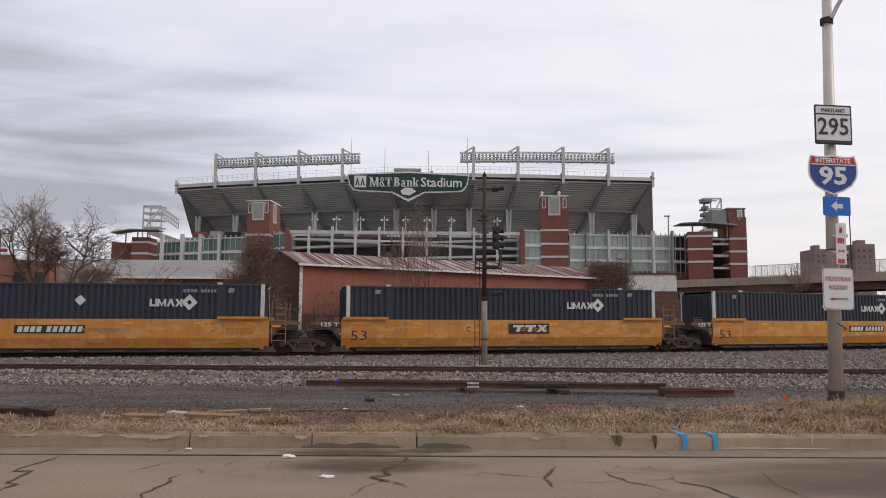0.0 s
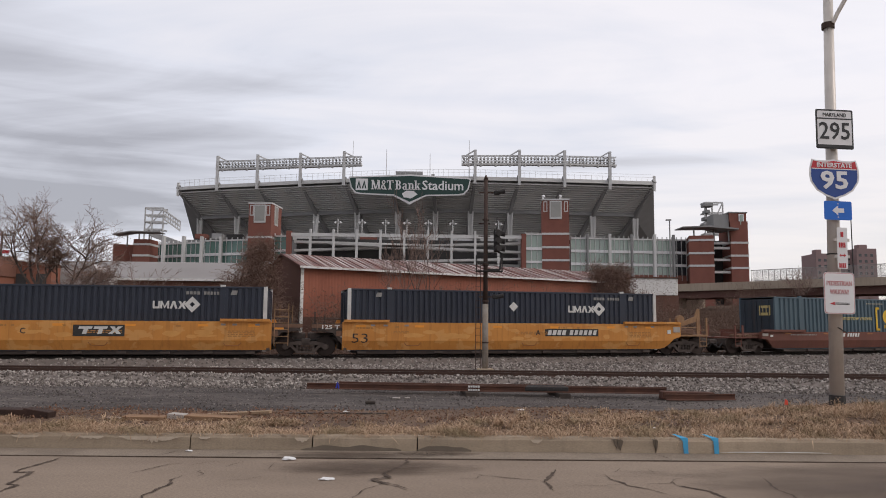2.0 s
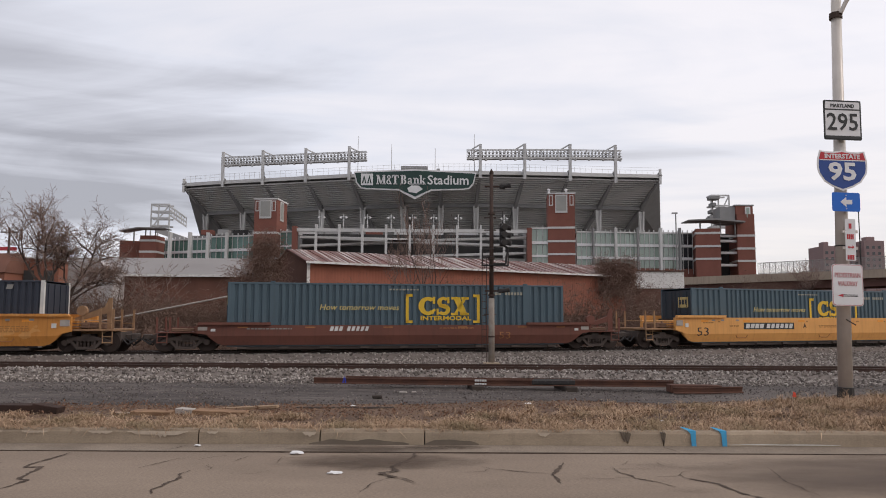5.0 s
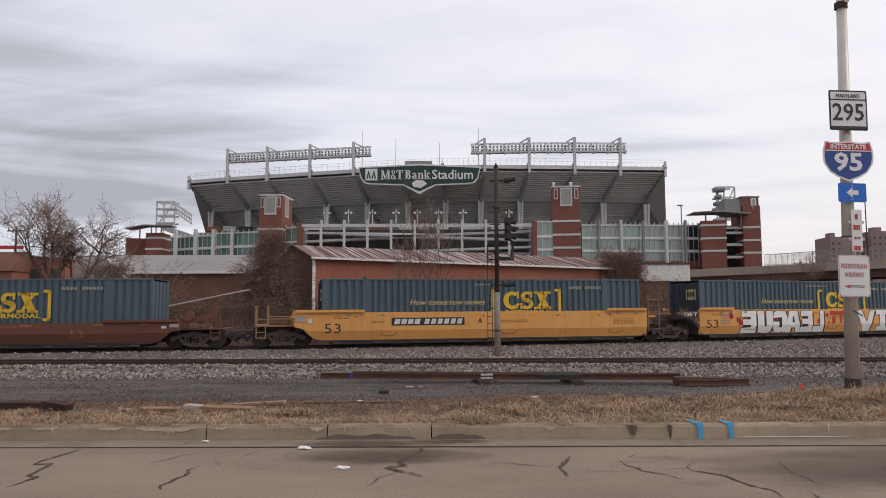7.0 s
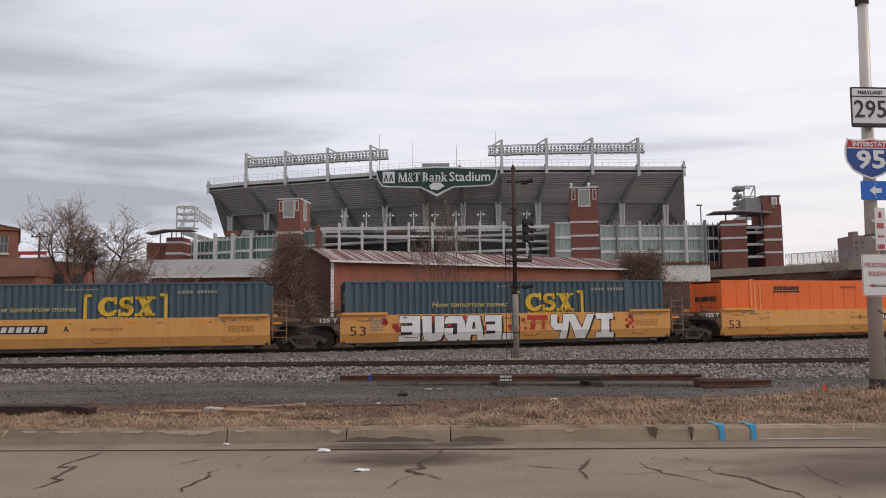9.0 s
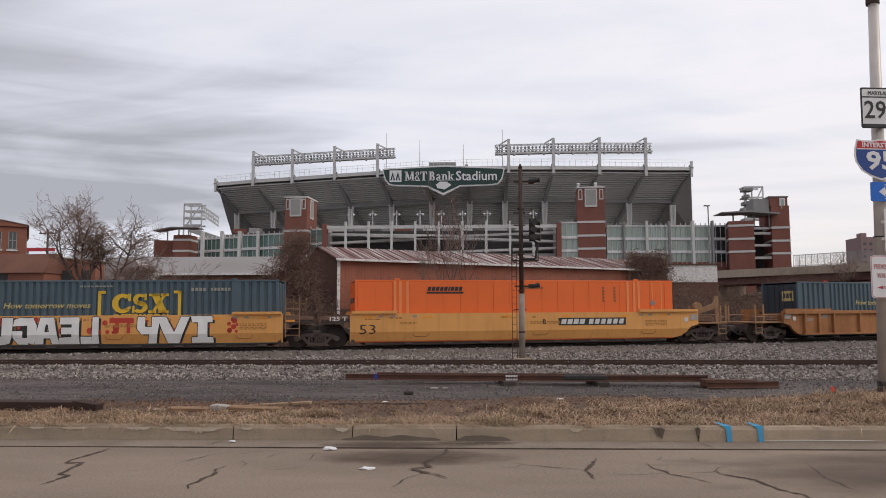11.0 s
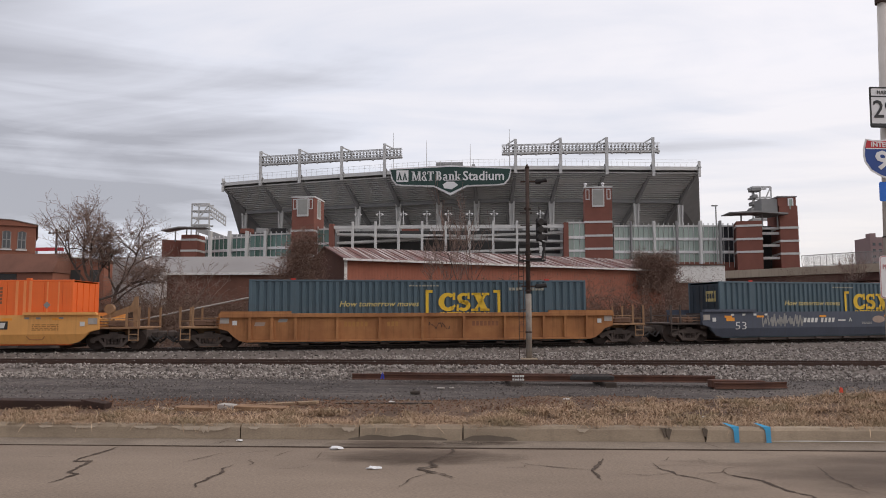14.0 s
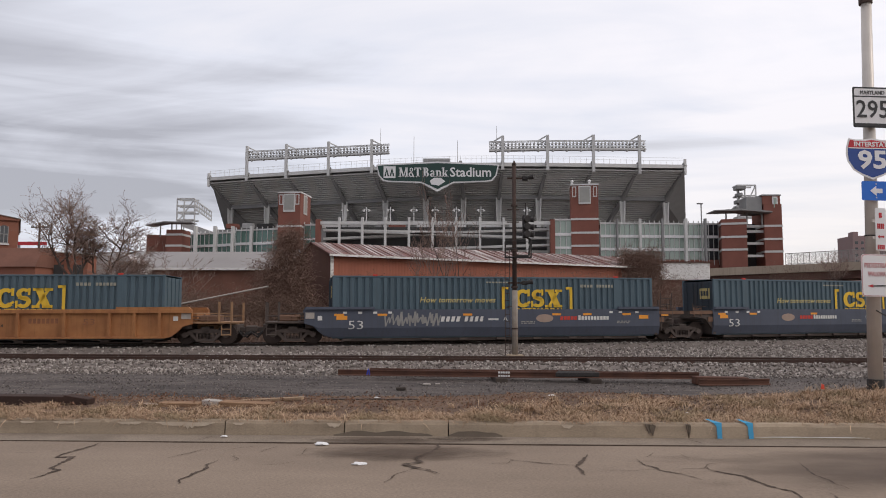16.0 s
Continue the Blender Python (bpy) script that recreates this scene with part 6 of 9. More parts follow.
    # light trusses on masts
    for lo_i, hi_i, ext in ((1, 4, 6.5), (7, 10, 2.6)):
        base_z0, base_z1 = (58.0, 61.0) if lo_i == 1 else (57.0, 60.0)
        tr = thing("light_truss", "pale steel floodlight truss on tall masts", "floodlights", group="floodlight trusses")
        rise0, rise1 = (0.7, -0.2) if lo_i == 1 else (0.4, 2.3)  # how far its two ends lie above the nominal height

        def climb(p):
            x0, x1 = FRAMES[lo_i][0], FRAMES[hi_i][0]
            return p + Vector((0, 0, rise0 + (rise1 - rise0) * (p.x - x0) / (x1 - x0)))

        for i in range(lo_i, hi_i + 1):
            bm = bmesh.new()
            p = climb(at(i, -1.0, 0))
            truss_z0, truss_z1 = base_z0 + p.z, base_z1 + p.z
            beam(bm, (p.x, p.y, 50.5), (p.x, p.y, truss_z1 + 1.9), 1.0, 0.8)
            e = 3.4 if lo_i == 1 else -3.0
            beam(bm, (p.x - 0.2, p.y, truss_z1 + 1.7), (p.x + e, p.y + 1.2, truss_z1 + 0.2), 0.4, 0.4)
            beam(bm, (p.x, p.y, truss_z1 + 0.2), (p.x + e, p.y + 1.2, truss_z1 - 1.2), 0.3, 0.3)
            beam(bm, (p.x + e, p.y + 1.2, truss_z0), (p.x + e, p.y + 1.2, truss_z1 + 0.3), 0.3, 0.3)
            part("mast", bm, "steel_white", tr)
        truss_z0, truss_z1 = base_z0, base_z1
        pts = [climb(at(i, -0.8, 0)) for i in range(lo_i, hi_i + 1)]
        d0, d1 = (pts[0] - pts[1]).normalized(), (pts[-1] - pts[-2]).normalized()
        chain = ([pts[0] + d0 * (0.8 if lo_i == 1 else 4.6)] + pts + [pts[-1] + d1 * ext])
        bm = bmesh.new()
        for a, b in zip(chain, chain[1:]):
            for dz in (truss_z0, truss_z1):
                for off in (0, 1.6):
                    o = Vector((0, off, dz))
                    beam(bm, a + o, b + o, 0.55 if dz == truss_z0 else 0.25, 0.6 if dz == truss_z0 else 0.25)
            m = max(1, round((b - a).length / 2.1))
            for k in range(m):
                p, q = a.lerp(b, k / m), a.lerp(b, (k + 1) / m)
                beam(bm, p + Vector((0, 0, truss_z0)), p + Vector((0, 0, truss_z1)), 0.16, 0.16)
                if k % 3 == 0:
                    beam(bm, q + Vector((0, 1.6, truss_z0)), p + Vector((0, 1.6, truss_z1)), 0.18, 0.18)
                beam(bm, p + Vector((0, 0, truss_z1)), p + Vector((0, 1.6, truss_z1)), 0.2, 0.2)
            for dz in (0.9, 1.9):
                beam(bm, a + Vector((0, 0, truss_z0 + dz)), b + Vector((0, 0, truss_z0 + dz)), 0.12, 0.12)
            for dz in (0.75, 1.5):
                beam(bm, a + Vector((0, 1.6, truss_z0 + dz)), b + Vector((0, 1.6, truss_z0 + dz)), 0.16, 0.16)
            beam(bm, a + Vector((0, 0.8, truss_z0)), b + Vector((0, 0.8, truss_z0)), 1.5, 0.12)
        part("truss", bm, "steel_white", tr)
        for a, b in zip(chain, chain[1:]):
            m = int((b - a).length / 1.25)
            for k in range(m):
                p = a.lerp(b, (k + 0.5) / m)
                for dz in (0.7, 1.9):
                    bm = bmesh.new()
                    tube(bm, (p.x, p.y + 0.5, p.z + truss_z1 - dz), (p.x, p.y + 1.2, p.z + truss_z1 - dz - 0.4), 0.30, 0.40, n=8)
                    part("floodlight", bm, "lamp_grey", tr)
                if k % 4 == 1:
                    bm = bmesh.new()
                    tube(bm, (p.x, p.y, p.z + truss_z0 - 0.9), (p.x, p.y, p.z + truss_z0), 0.4, n=6)
                    part("catwalk_lamp", bm, "lamp_grey", tr)
    return st


STADIUM = build_stadium()
bm = bmesh.new()
beam(bm, at(len(FRAMES) - 1, -0.5, 49.5), at(len(FRAMES) - 1, -0.5, 55.0), 0.8, 0.8)
part("end_post", bm, "concrete", STADIUM)
bm = bmesh.new()
beam(bm, at(0, -0.5, 49.5), at(0, -0.5, 54.6), 0.8, 0.8)
part("end_post", bm, "concrete", STADIUM)


def stadium_sign():
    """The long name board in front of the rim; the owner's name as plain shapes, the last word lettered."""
    sg = thing("stadium_sign", "dark green stadium name board with white border and lettering", "sign", pose(-7.95, 245.3, -1.45))
    w, z0, z1 = 20.9, 47.6, 53.6
    out = [(-w, z1 - 0.2), (-w + 0.4, z1), (0, z1 + 1.0), (w - 0.4, z1), (w, z1 - 0.2), (w - 0.8, z0 + 2.2), (w - 2.2, z0 + 0.4), (w - 4, z0), (5.6, z0 - 0.4), (0, z0 - 3.4), (-5.6, z0 - 0.4), (-w + 4, z0), (-w + 2.2, z0 + 0.4), (-w + 0.8, z0 + 2.2)]
    bm = bmesh.new()
    extrude(bm, out, 0, 1.0)
    part("border", bm, "sign_white", sg)
    c = (0, (z0 + z1) / 2)
    inn = [(x * 0.978, c[1] + (z - c[1]) * 0.86) for x, z in out]
    bm = bmesh.new()
    extrude(bm, inn, -0.12, 0.05)
    part("board", bm, "board_green", sg)
    bm = bmesh.new()
    box(bm, -18.4, -14.3, -0.2, -0.1, 48.9, 52.9)
    part("emblem_square", bm, "sign_white", sg)
    bm = bmesh.new()
    for x0, x1 in ((-18.1, -16.5), (-16.3, -14.7)):
        extrude(bm, [(x0, 49.5), ((x0 + x1) / 2, 52.4), (x1, 49.5), (x1 - 0.5, 49.5), ((x0 + x1) / 2, 51.2), (x0 + 0.5, 49.5)], -0.26, -0.19)
    part("emblem", bm, "board_green", sg)
    # stems, bowls and slabs in the rhythm of the owner's name
    y0, y1, z, h = -0.22, -0.1, 49.2, 3.3
    xh = h * 0.70

    def stem(bm, x, top, w=0.62, foot=True, head=True, slab=0.30):
        box(bm, x, x + w, y0, y1, z, z + top)
        if foot:
            box(bm, x - slab, x + w + slab, y0, y1, z, z + 0.34)
        if head:
            box(bm, x - slab, x + w * 0.6, y0, y1, z + top - 0.34, z + top)

    for kind, x in (("peaks", -13.1), ("knot", -9.75), ("tee", -7.85), ("double_bowl", -5.0), ("small_bowl", -2.55), ("arch", -0.55), ("kick", 1.55)):
        bm = bmesh.new()
        if kind == "peaks":
            stem(bm, x + 0.2, h, 0.36)
            stem(bm, x + 2.3, h, 0.62)
            extrude(bm, [(x + 0.2, z + h), (x + 0.85, z + h), (x + 1.75, z), (x + 1.3, z)], y0, y1)
            extrude(bm, [(x + 2.3, z + h), (x + 2.6, z + h), (x + 1.65, z), (x + 1.35, z)], y0, y1)
        elif kind == "knot":
            arc(bm, x + 0.85, z + h - 0.75, 0.62, 0.72, 0.34, 0.28, 0, 360, y0, y1)
            arc(bm, x + 0.8, z + 0.9, 0.8, 0.9, 0.42, 0.32, 60, 330, y0, y1)
            extrude(bm, [(x + 0.35, z + h - 0.9), (x + 0.8, z + h - 1.1), (x + 1.95, z), (x + 1.4, z)], y0, y1)
        elif kind == "tee":
            stem(bm, x + 0.8, h, 0.66, head=False)
            box(bm, x, x + 2.3, y0, y1, z + h - 0.36, z + h)
            for a in (x, x + 2.02):
                box(bm, a, a + 0.28, y0, y1, z + h - 0.95, z + h)
        elif kind == "double_bowl":
            stem(bm, x + 0.3, h, 0.66)
            for cz, rz, rx in ((z + h - 0.86, 0.86, 0.85), (z + 0.92, 0.92, 1.0)):
                arc(bm, x + 1.05, cz, rx, rz, 0.58, 0.32, -90, 90, y0, y1)
                for zz in (cz - rz, cz + rz - 0.32):
                    box(bm, x + 0.9, x + 1.1, y0, y1, zz, zz + 0.32)
        elif kind == "small_bowl":
            box(bm, x + 0.95, x + 1.5, y0, y1, z, z + xh - 0.5)
            box(bm, x + 1.3, x + 1.85, y0, y1, z, z + 0.3)
            arc(bm, x + 0.8, z + xh - 0.7, 0.7, 0.7, 0.5, 0.3, 0, 165, y0, y1)
            arc(bm, x + 0.78, z + 0.68, 0.72, 0.68, 0.5, 0.3, 40, 340, y0, y1)
        elif kind == "arch":
            stem(bm, x + 0.2, xh, 0.55)
            stem(bm, x + 1.25, xh - 0.7, 0.55, head=False)
            arc(bm, x + 1.05, z + xh - 0.75, 0.75, 0.75, 0.52, 0.34, 0, 130, y0, y1)
        else:
            stem(bm, x + 0.2, h, 0.55)
            extrude(bm, [(x + 0.7, z + 0.95), (x + 1.5, z + xh), (x + 1.85, z + xh), (x + 0.75, z + 0.75)], y0, y1)
            extrude(bm, [(x + 0.85, z + 1.2), (x + 1.25, z + 1.5), (x + 2.1, z), (x + 1.45, z)], y0, y1)
            box(bm, x + 1.15, x + 2.0, y0, y1, z + xh - 0.3, z + xh)
            box(bm, x + 1.2, x + 2.2, y0, y1, z, z + 0.3)
        part("name_shape", bm, "sign_white", sg)
    lettering("lettering", "Stadium", 4.5, "sign_white", sg, pose(11.3, -0.14, 50.72), width=14.0, depth=0.05, bold=0.07)
    bm = bmesh.new()
    extrude(bm, [(-2.6, 47.9), (-1.2, 48.9), (1.2, 48.9), (2.7, 47.7), (1.6, 47.0), (0.4, 46.2), (-0.8, 46.5), (-2.0, 46.6)], -0.22, -0.1)
    part("crest", bm, "sign_white", sg)


stadium_sign()


# ---- buildings behind the railway ----
def simple_house(name, label, category, pts, z0, z1, material):
    ob = thing(name, label, category)
    bm = bmesh.new()
    extrude(bm, pts, z0, z1, "z")
    part("wall", bm, material, ob)
    return ob


def build_shed():
    sh = thing("long_shed", "long rusty red tin-roofed shed behind the train", "shed")
    a, b = Vector((-9.3, 52.5, 0)), Vector((16.9, 66.7, 0))
    d = (b - a).normalized()
    n = Vector((-d.y, d.x, 0))
    b = a + d * 29.8
    sh.matrix_world = Matrix.Translation(a) @ Matrix.Rotation(math.atan2(d.y, d.x), 4, "Z")
    bm = bmesh.new()
    corrugated_side(bm, 0, 29.8, 0, -1, 2.2, 5.85, 0.25, 0.005)
    part("front_wall", bm, "shed_wall", sh)
    bm = bmesh.new()
    box(bm, 0, 29.8, -0.02, 0.25, -0.5, 2.25)
    part("base_wall", bm, "shed_base", sh)
    bm = bmesh.new()
    extrude(bm, [(0.1, -0.5), (9.0, -0.5), (9.0, 5.8), (4.4, 7.02), (0.1, 5.8)], -0.05, 0.25, "x")
    part("gable_wall", bm, "shed_base", sh)
    # ribbed roof: two slopes of sheets
    for k in range(37):
        x0 = -0.35 + k * 0.83
        bm = bmesh.new()
        pts = [(-0.45, 5.78), (4.4, 7.06), (4.4, 7.12), (-0.45, 5.84)]
        extrude(bm, pts, x0, x0 + 0.81, "x")
        part("roof_sheet", bm, "shed_roof", sh)
        bm = bmesh.new()
        extrude(bm, [(-0.45, 5.84), (4.4, 7.12), (4.4, 7.16), (-0.45, 5.88)], x0, x0 + 0.045, "x")
        part("roof_rib", bm, "shed_roof", sh)
    bm = bmesh.new()
    extrude(bm, [(4.4, 7.06), (9.3, 5.75), (9.3, 5.81), (4.4, 7.12)], -0.35, 30.3, "x")
    part("roof_back", bm, "shed_roof", sh)
    bm = bmesh.new()
    box(bm, -0.35, 30.3, -0.50, -0.43, 5.70, 5.85)
    part("gutter_board", bm, "white_wall", sh)
    bm = bmesh.new()
    box(bm, -0.12, 0.1, -0.06, 0.02, 0.0, 5.8)
    part("corner_trim", bm, "white_wall", sh)


build_shed()


def build_low_buildings():
    g = thing("brick_warehouse", "low brick warehouse with a pale tin roof", "warehouse", pose(-39, 72, 0))
    bm = bmesh.new()
    box(bm, 0, 24.5, 0, 14, -0.5, 5.85)
    part("wall", bm, "brick_brown", g)
    bm = bmesh.new()
    extrude(bm, [(-0.5, 5.86), (7, 8.1), (14.5, 5.86), (14.5, 6.0), (7, 8.25), (-0.5, 6.0)], -0.4, 25, "x")
    part("roof", bm, "tin", g)
    bm = bmesh.new()
    box(bm, -0.4, 25, -0.62, -0.5, 5.8, 6.02)
    part("gutter_board", bm, "white_wall", g)
    w = thing("white_wall_block", "flaking white-painted brick wall", "wall", pose(19.4, 72, 0))
    bm = bmesh.new()
    box(bm, 0, 5.0, 0, 3, 4.95, 6.65, 0.05)
    part("painted_wall", bm, "white_wall", w)
    bm = bmesh.new()
    box(bm, -0.15, 5.2, -0.12, 3, 6.65, 6.78)
    part("coping", bm, "shed_base", w)
    bm = bmesh.new()
    box(bm, -0.1, 5.1, 0.05, 3, -0.5, 4.95)
    part("lower_wall", bm, "shed_base", w)


build_low_buildings()


# ---- sign pole ----
def build_sign_pole():
    base, top = Vector((7.197, 13.0, 0.20)), Vector((7.36, 13.0, 7.5))
    d = (top - base).normalized()
    p = thing("sign_pole", "tapered grey galvanised street light pole with dark base", "pole")
    bm = bmesh.new()
    tube(bm, base, base + d * 9.0, 0.122, 0.076, n=20)
    part("shaft", bm, "galv", p, smooth=True)
    bm = bmesh.new()
    tube(bm, base - d * 0.2, base + d * 0.33, 0.146, 0.138, n=12)
    part("base_wrap", bm, "black", p)
    return p


build_sign_pole()


# ---- stadium facade ----
FY = 210.0


def pane_mesh(name, mat):
    bm = bmesh.new()
    box(bm, -0.5, 0.5, -0.03, 0.03, -0.5, 0.5)
    me = bpy.data.meshes.new(name)
    bm.to_mesh(me)
    bm.free()
    me.materials.append(M[mat])
    return me


PANES = {k: pane_mesh("pane", k) for k in ("glass_green", "glass_grey", "glass_dark")}


def glass_wall(x0, x1, y0, y1, rows, bay, mat, tilt=0.0, dark_from=None):
    """A curtain wall from (x0, y0) to (x1, y1): panes, mullions, white floor bands. rows: (bottom, top) heights."""
    wall = part("curtain_wall", box(bmesh.new(), 0, 0.1, 0, 0.1, 0, 0.1), "dark_in", STADIUM)
    length = math.hypot(x1 - x0, y1 - y0)
    wall.matrix_world = Matrix.Translation((x0, y0, 0)) @ Matrix.Rotation(math.atan2(y1 - y0, x1 - x0), 4, "Z")
    # dark sheet behind the panes paints the unlit rooms
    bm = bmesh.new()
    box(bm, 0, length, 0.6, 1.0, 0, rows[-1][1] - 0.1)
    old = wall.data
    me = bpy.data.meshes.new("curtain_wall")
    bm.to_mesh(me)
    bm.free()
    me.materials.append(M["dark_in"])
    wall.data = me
    bpy.data.meshes.remove(old)
    n = max(1, round(length / bay))
    w = length / n
    for k in range(n):
        for z0, z1 in rows:
            g = mat if dark_from is None or (k + 0.5) * w < dark_from else "glass_dark"
            ob = piece("pane", PANES[g], wall, Matrix.LocRotScale((k * w + w / 2, 0.1, (z0 + z1) / 2), Euler((0, 0, 0)), (w - 0.22, 1, z1 - z0)))
    for k in range(n + 1):
        bm = bmesh.new()
        box(bm, k * w - 0.075, k * w + 0.075, -0.12, 0.3, rows[0][0] - 1.5, rows[-1][1] + 1.1)
        part("mullion", bm, "steel_white", wall)
    for (a0, a1), (b0, b1) in zip(rows, rows[1:]):
        bm = bmesh.new()
        box(bm, 0, length, -0.3, 0.5, a1 + 0.02, b0 - 0.02)
        part("floor_band", bm, "sign_white", wall)
    bm = bmesh.new()
    box(bm, -0.1, length + 0.1, -0.25, 0.6, rows[-1][1], rows[-1][1] + 0.45)
    part("coping", bm, "concrete", wall)
    bm = bmesh.new()
    box(bm, 0, length, -0.05, 0.55, 0, rows[0][0] - 0.05)
    part("plinth_wall", bm, "brick", wall)
    return wall


def brick_tower(x0, x1, y0, depth, top, bands, turn, window=True, roof=True):
    w = x1 - x0
    body = part("brick_tower", box(bmesh.new(), 0, w, 0, depth, 0, top), "brick", STADIUM, "red brick stair tower with pale bands")
    body.matrix_world = pose(x0, y0, 0, 0, 0, turn)
    for z in bands:
        bm = bmesh.new()
        box(bm, -0.12, w + 0.12, -0.12, depth + 0.12, z - 0.3, z + 0.3)
        part("band", bm, "concrete", body)
    if roof:
        bm = bmesh.new()
        box(bm, -0.25, w + 0.25, -0.25, depth + 0.25, top - 0.1, top + 0.35)
        part("cap", bm, "concrete", body)
        for a, b in ((0.35, 1.5), (w - 1.5, w - 0.35)):
            bm = bmesh.new()
            box(bm, a, b, -0.1, 0.2, top - 3.5, top - 0.4)
            fr = part("window_frame", bm, "concrete", body)
            bm = bmesh.new()
            box(bm, a + 0.25, b - 0.25, -0.16, 0.1, top - 3.2, top - 0.7)
            part("pane", bm, "brick", fr)
    if window:
        c = w * 0.5
        bm = bmesh.new()
        box(bm, c - 1.75, c + 1.75, -0.2, 0.3, top - 5.6, top - 0.3)
        part("window_frame", bm, "concrete", body)
        bm = bmesh.new()
        box(bm, c - 1.45, c + 1.45, -0.28, -0.19, top - 5.0, top - 0.6)
        part("pane", bm, "blind", body)
        bm = bmesh.new()
        box(bm, w - 0.3, w + 0.2, depth * 0.3, depth * 0.62, top - 5.9, top - 0.3)
        part("window_frame", bm, "concrete", body)
        bm = bmesh.new()
        box(bm, w + 0.19, w + 0.26, depth * 0.34, depth * 0.58, top - 5.4, top - 0.6)
        part("pane", bm, "blind", body)
    return body


def build_facade():
    # wings and towers
    brick_tower(-53.29, -46.58, FY, 9.5, 36.44, (26.68, 23.06, 19.45), -6)
    t2 = brick_tower(31.95, 39.75, FY + 0.5, 9.0, 38.77, (28.82, 24.87, 21.09), -6)
    for x in (0.4, 5.4):
        bm = bmesh.new()
        bmesh.ops.create_icosphere(bm, subdivisions=2, radius=0.5, matrix=Matrix.Translation((x, 1.5, 38.77 + 1.4)) @ Matrix.Diagonal((1, 1, 0.8, 1)))
        box(bm, x - 0.3, x + 0.3, 1.2, 1.8, 38.77 + 0.5, 38.77 + 1.0)
        part("antenna_dome", bm, "sign_white", t2)
    # left glass, in two slightly turned lengths
    glass_wall(-84.6, -67.35, FY + 13, FY + 6, ((18.47, 21.42), (22.24, 25.36)), 1.75, "glass_green")
    glass_wall(-67.35, -53.45, FY + 6, FY + 1.5, ((18.47, 21.58), (22.40, 25.85)), 1.75, "glass_green")
    glass_wall(-45.93, -42.17, FY + 2, FY + 1, ((18.47, 22.73), (23.39, 27.01)), 1.8, "glass_green")
    for px in (-78.4, -72.58, -61.79, -67.35):
        bm = bmesh.new()
        box(bm, px - 0.36, px + 0.36, FY + 2.2, FY + 3.8, 0, 27.01)
        part("facade_column", bm, "concrete", STADIUM)
    # right glass
    glass_wall(27.15, 32.21, FY + 1, FY + 1, ((17.98, 20.27), (20.93, 24.04), (24.87, 28.49)), 1.6, "glass_grey")
    glass_wall(40.39, 74.88, FY + 1, FY + 3, ((17.32, 19.78), (20.60, 23.55), (24.37, 27.50)), 1.45, "glass_grey", dark_from=69.97 - 40.39)
    for px, w in ((51.66, 0.32), (64.74, 0.36), (45.13, 0.2), (58.04, 0.22), (70.30, 0.26)):
        bm = bmesh.new()
        box(bm, px - w, px + w, FY - 0.2, FY + 1.0, 0, 28.99)
        part("facade_column", bm, "concrete" if w > 0.3 else "steel_grey", STADIUM)
    for a, b in ((-42.17, -40.86), (25.84, 27.15)):
        bm = bmesh.new()
        box(bm, a, b, FY - 0.5, FY + 2, 0, 28.66)
        part("brick_pier", bm, "brick", STADIUM)
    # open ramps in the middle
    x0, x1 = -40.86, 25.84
    # near-black back sheet stands in for the shade between the ramps
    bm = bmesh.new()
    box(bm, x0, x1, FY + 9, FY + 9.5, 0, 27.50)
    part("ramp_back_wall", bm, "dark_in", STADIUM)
    for zc, h in ((27.67, 0.95),):
        bm = bmesh.new()
        box(bm, x0, x1, FY, FY + 1.0, zc - h / 2, zc + h / 2)
        part("parapet", bm, "concrete", STADIUM)
    slopes = [(x0, 23.55, -15.36, 24.70), (-15.36, 24.70, 25.84, 26.18), (x0, 26.18, -3.91, 25.52), (-30.07, 25.52, 25.84, 23.55), (x0, 20.93, 25.84, 19.78), (-21.90, 19.94, 25.84, 21.58)]
    for k, (a, za, b, zb) in enumerate(slopes):
        bm = bmesh.new()
        yy = FY + (2.5 if k % 2 else 5.0)
        extrude(bm, [(a, za - 0.34), (b, zb - 0.34), (b, zb + 0.34), (a, za + 0.34)], yy, yy + 3.0)
        part("ramp", bm, "concrete", STADIUM)
    for px in (-35.30, -28.60, -21.90, -15.03, -8.16, -1.30, 5.57, 12.43, 19.14):
        bm = bmesh.new()
        box(bm, px - 0.33, px + 0.33, FY - 0.3, FY + 0.6, 0, 29.32)
        part("facade_column", bm, "concrete", STADIUM)
    for px in (-34.00, -27.62, -20.59, -13.72, -7.51, -1.30, 5.89, 19.30):
        lp = thing("concourse_lamp", "pale twin lamp post on the concourse edge", "lamp", group="concourse lamps")
        bm = bmesh.new()
        tube(bm, (px, FY + 1.5, 27.50), (px, FY + 1.5, 32.62), 0.16, n=6)
        part("post", bm, "steel_white", lp)
        for dx in (-0.9, 0.9):
            bm = bmesh.new()
            tube(bm, (px + dx, FY + 1.5, 31.30), (px + dx * 0.6, FY + 1.5, 31.80), 0.42, 0.2, n=8)
            beam(bm, (px, FY + 1.5, 31.80), (px + dx, FY + 1.5, 31.80), 0.12, 0.12)
            part("lamp_head", bm, "steel_white", lp)
    # concourse wall and clutter above the parapet
    bm = bmesh.new()
    box(bm, -79.12, 74.55, FY + 20, FY + 21, 0, 28.00)
    part("concourse_wall", bm, "steel_grey", STADIUM)
    rng = random.Random(12)
    x = -71.76
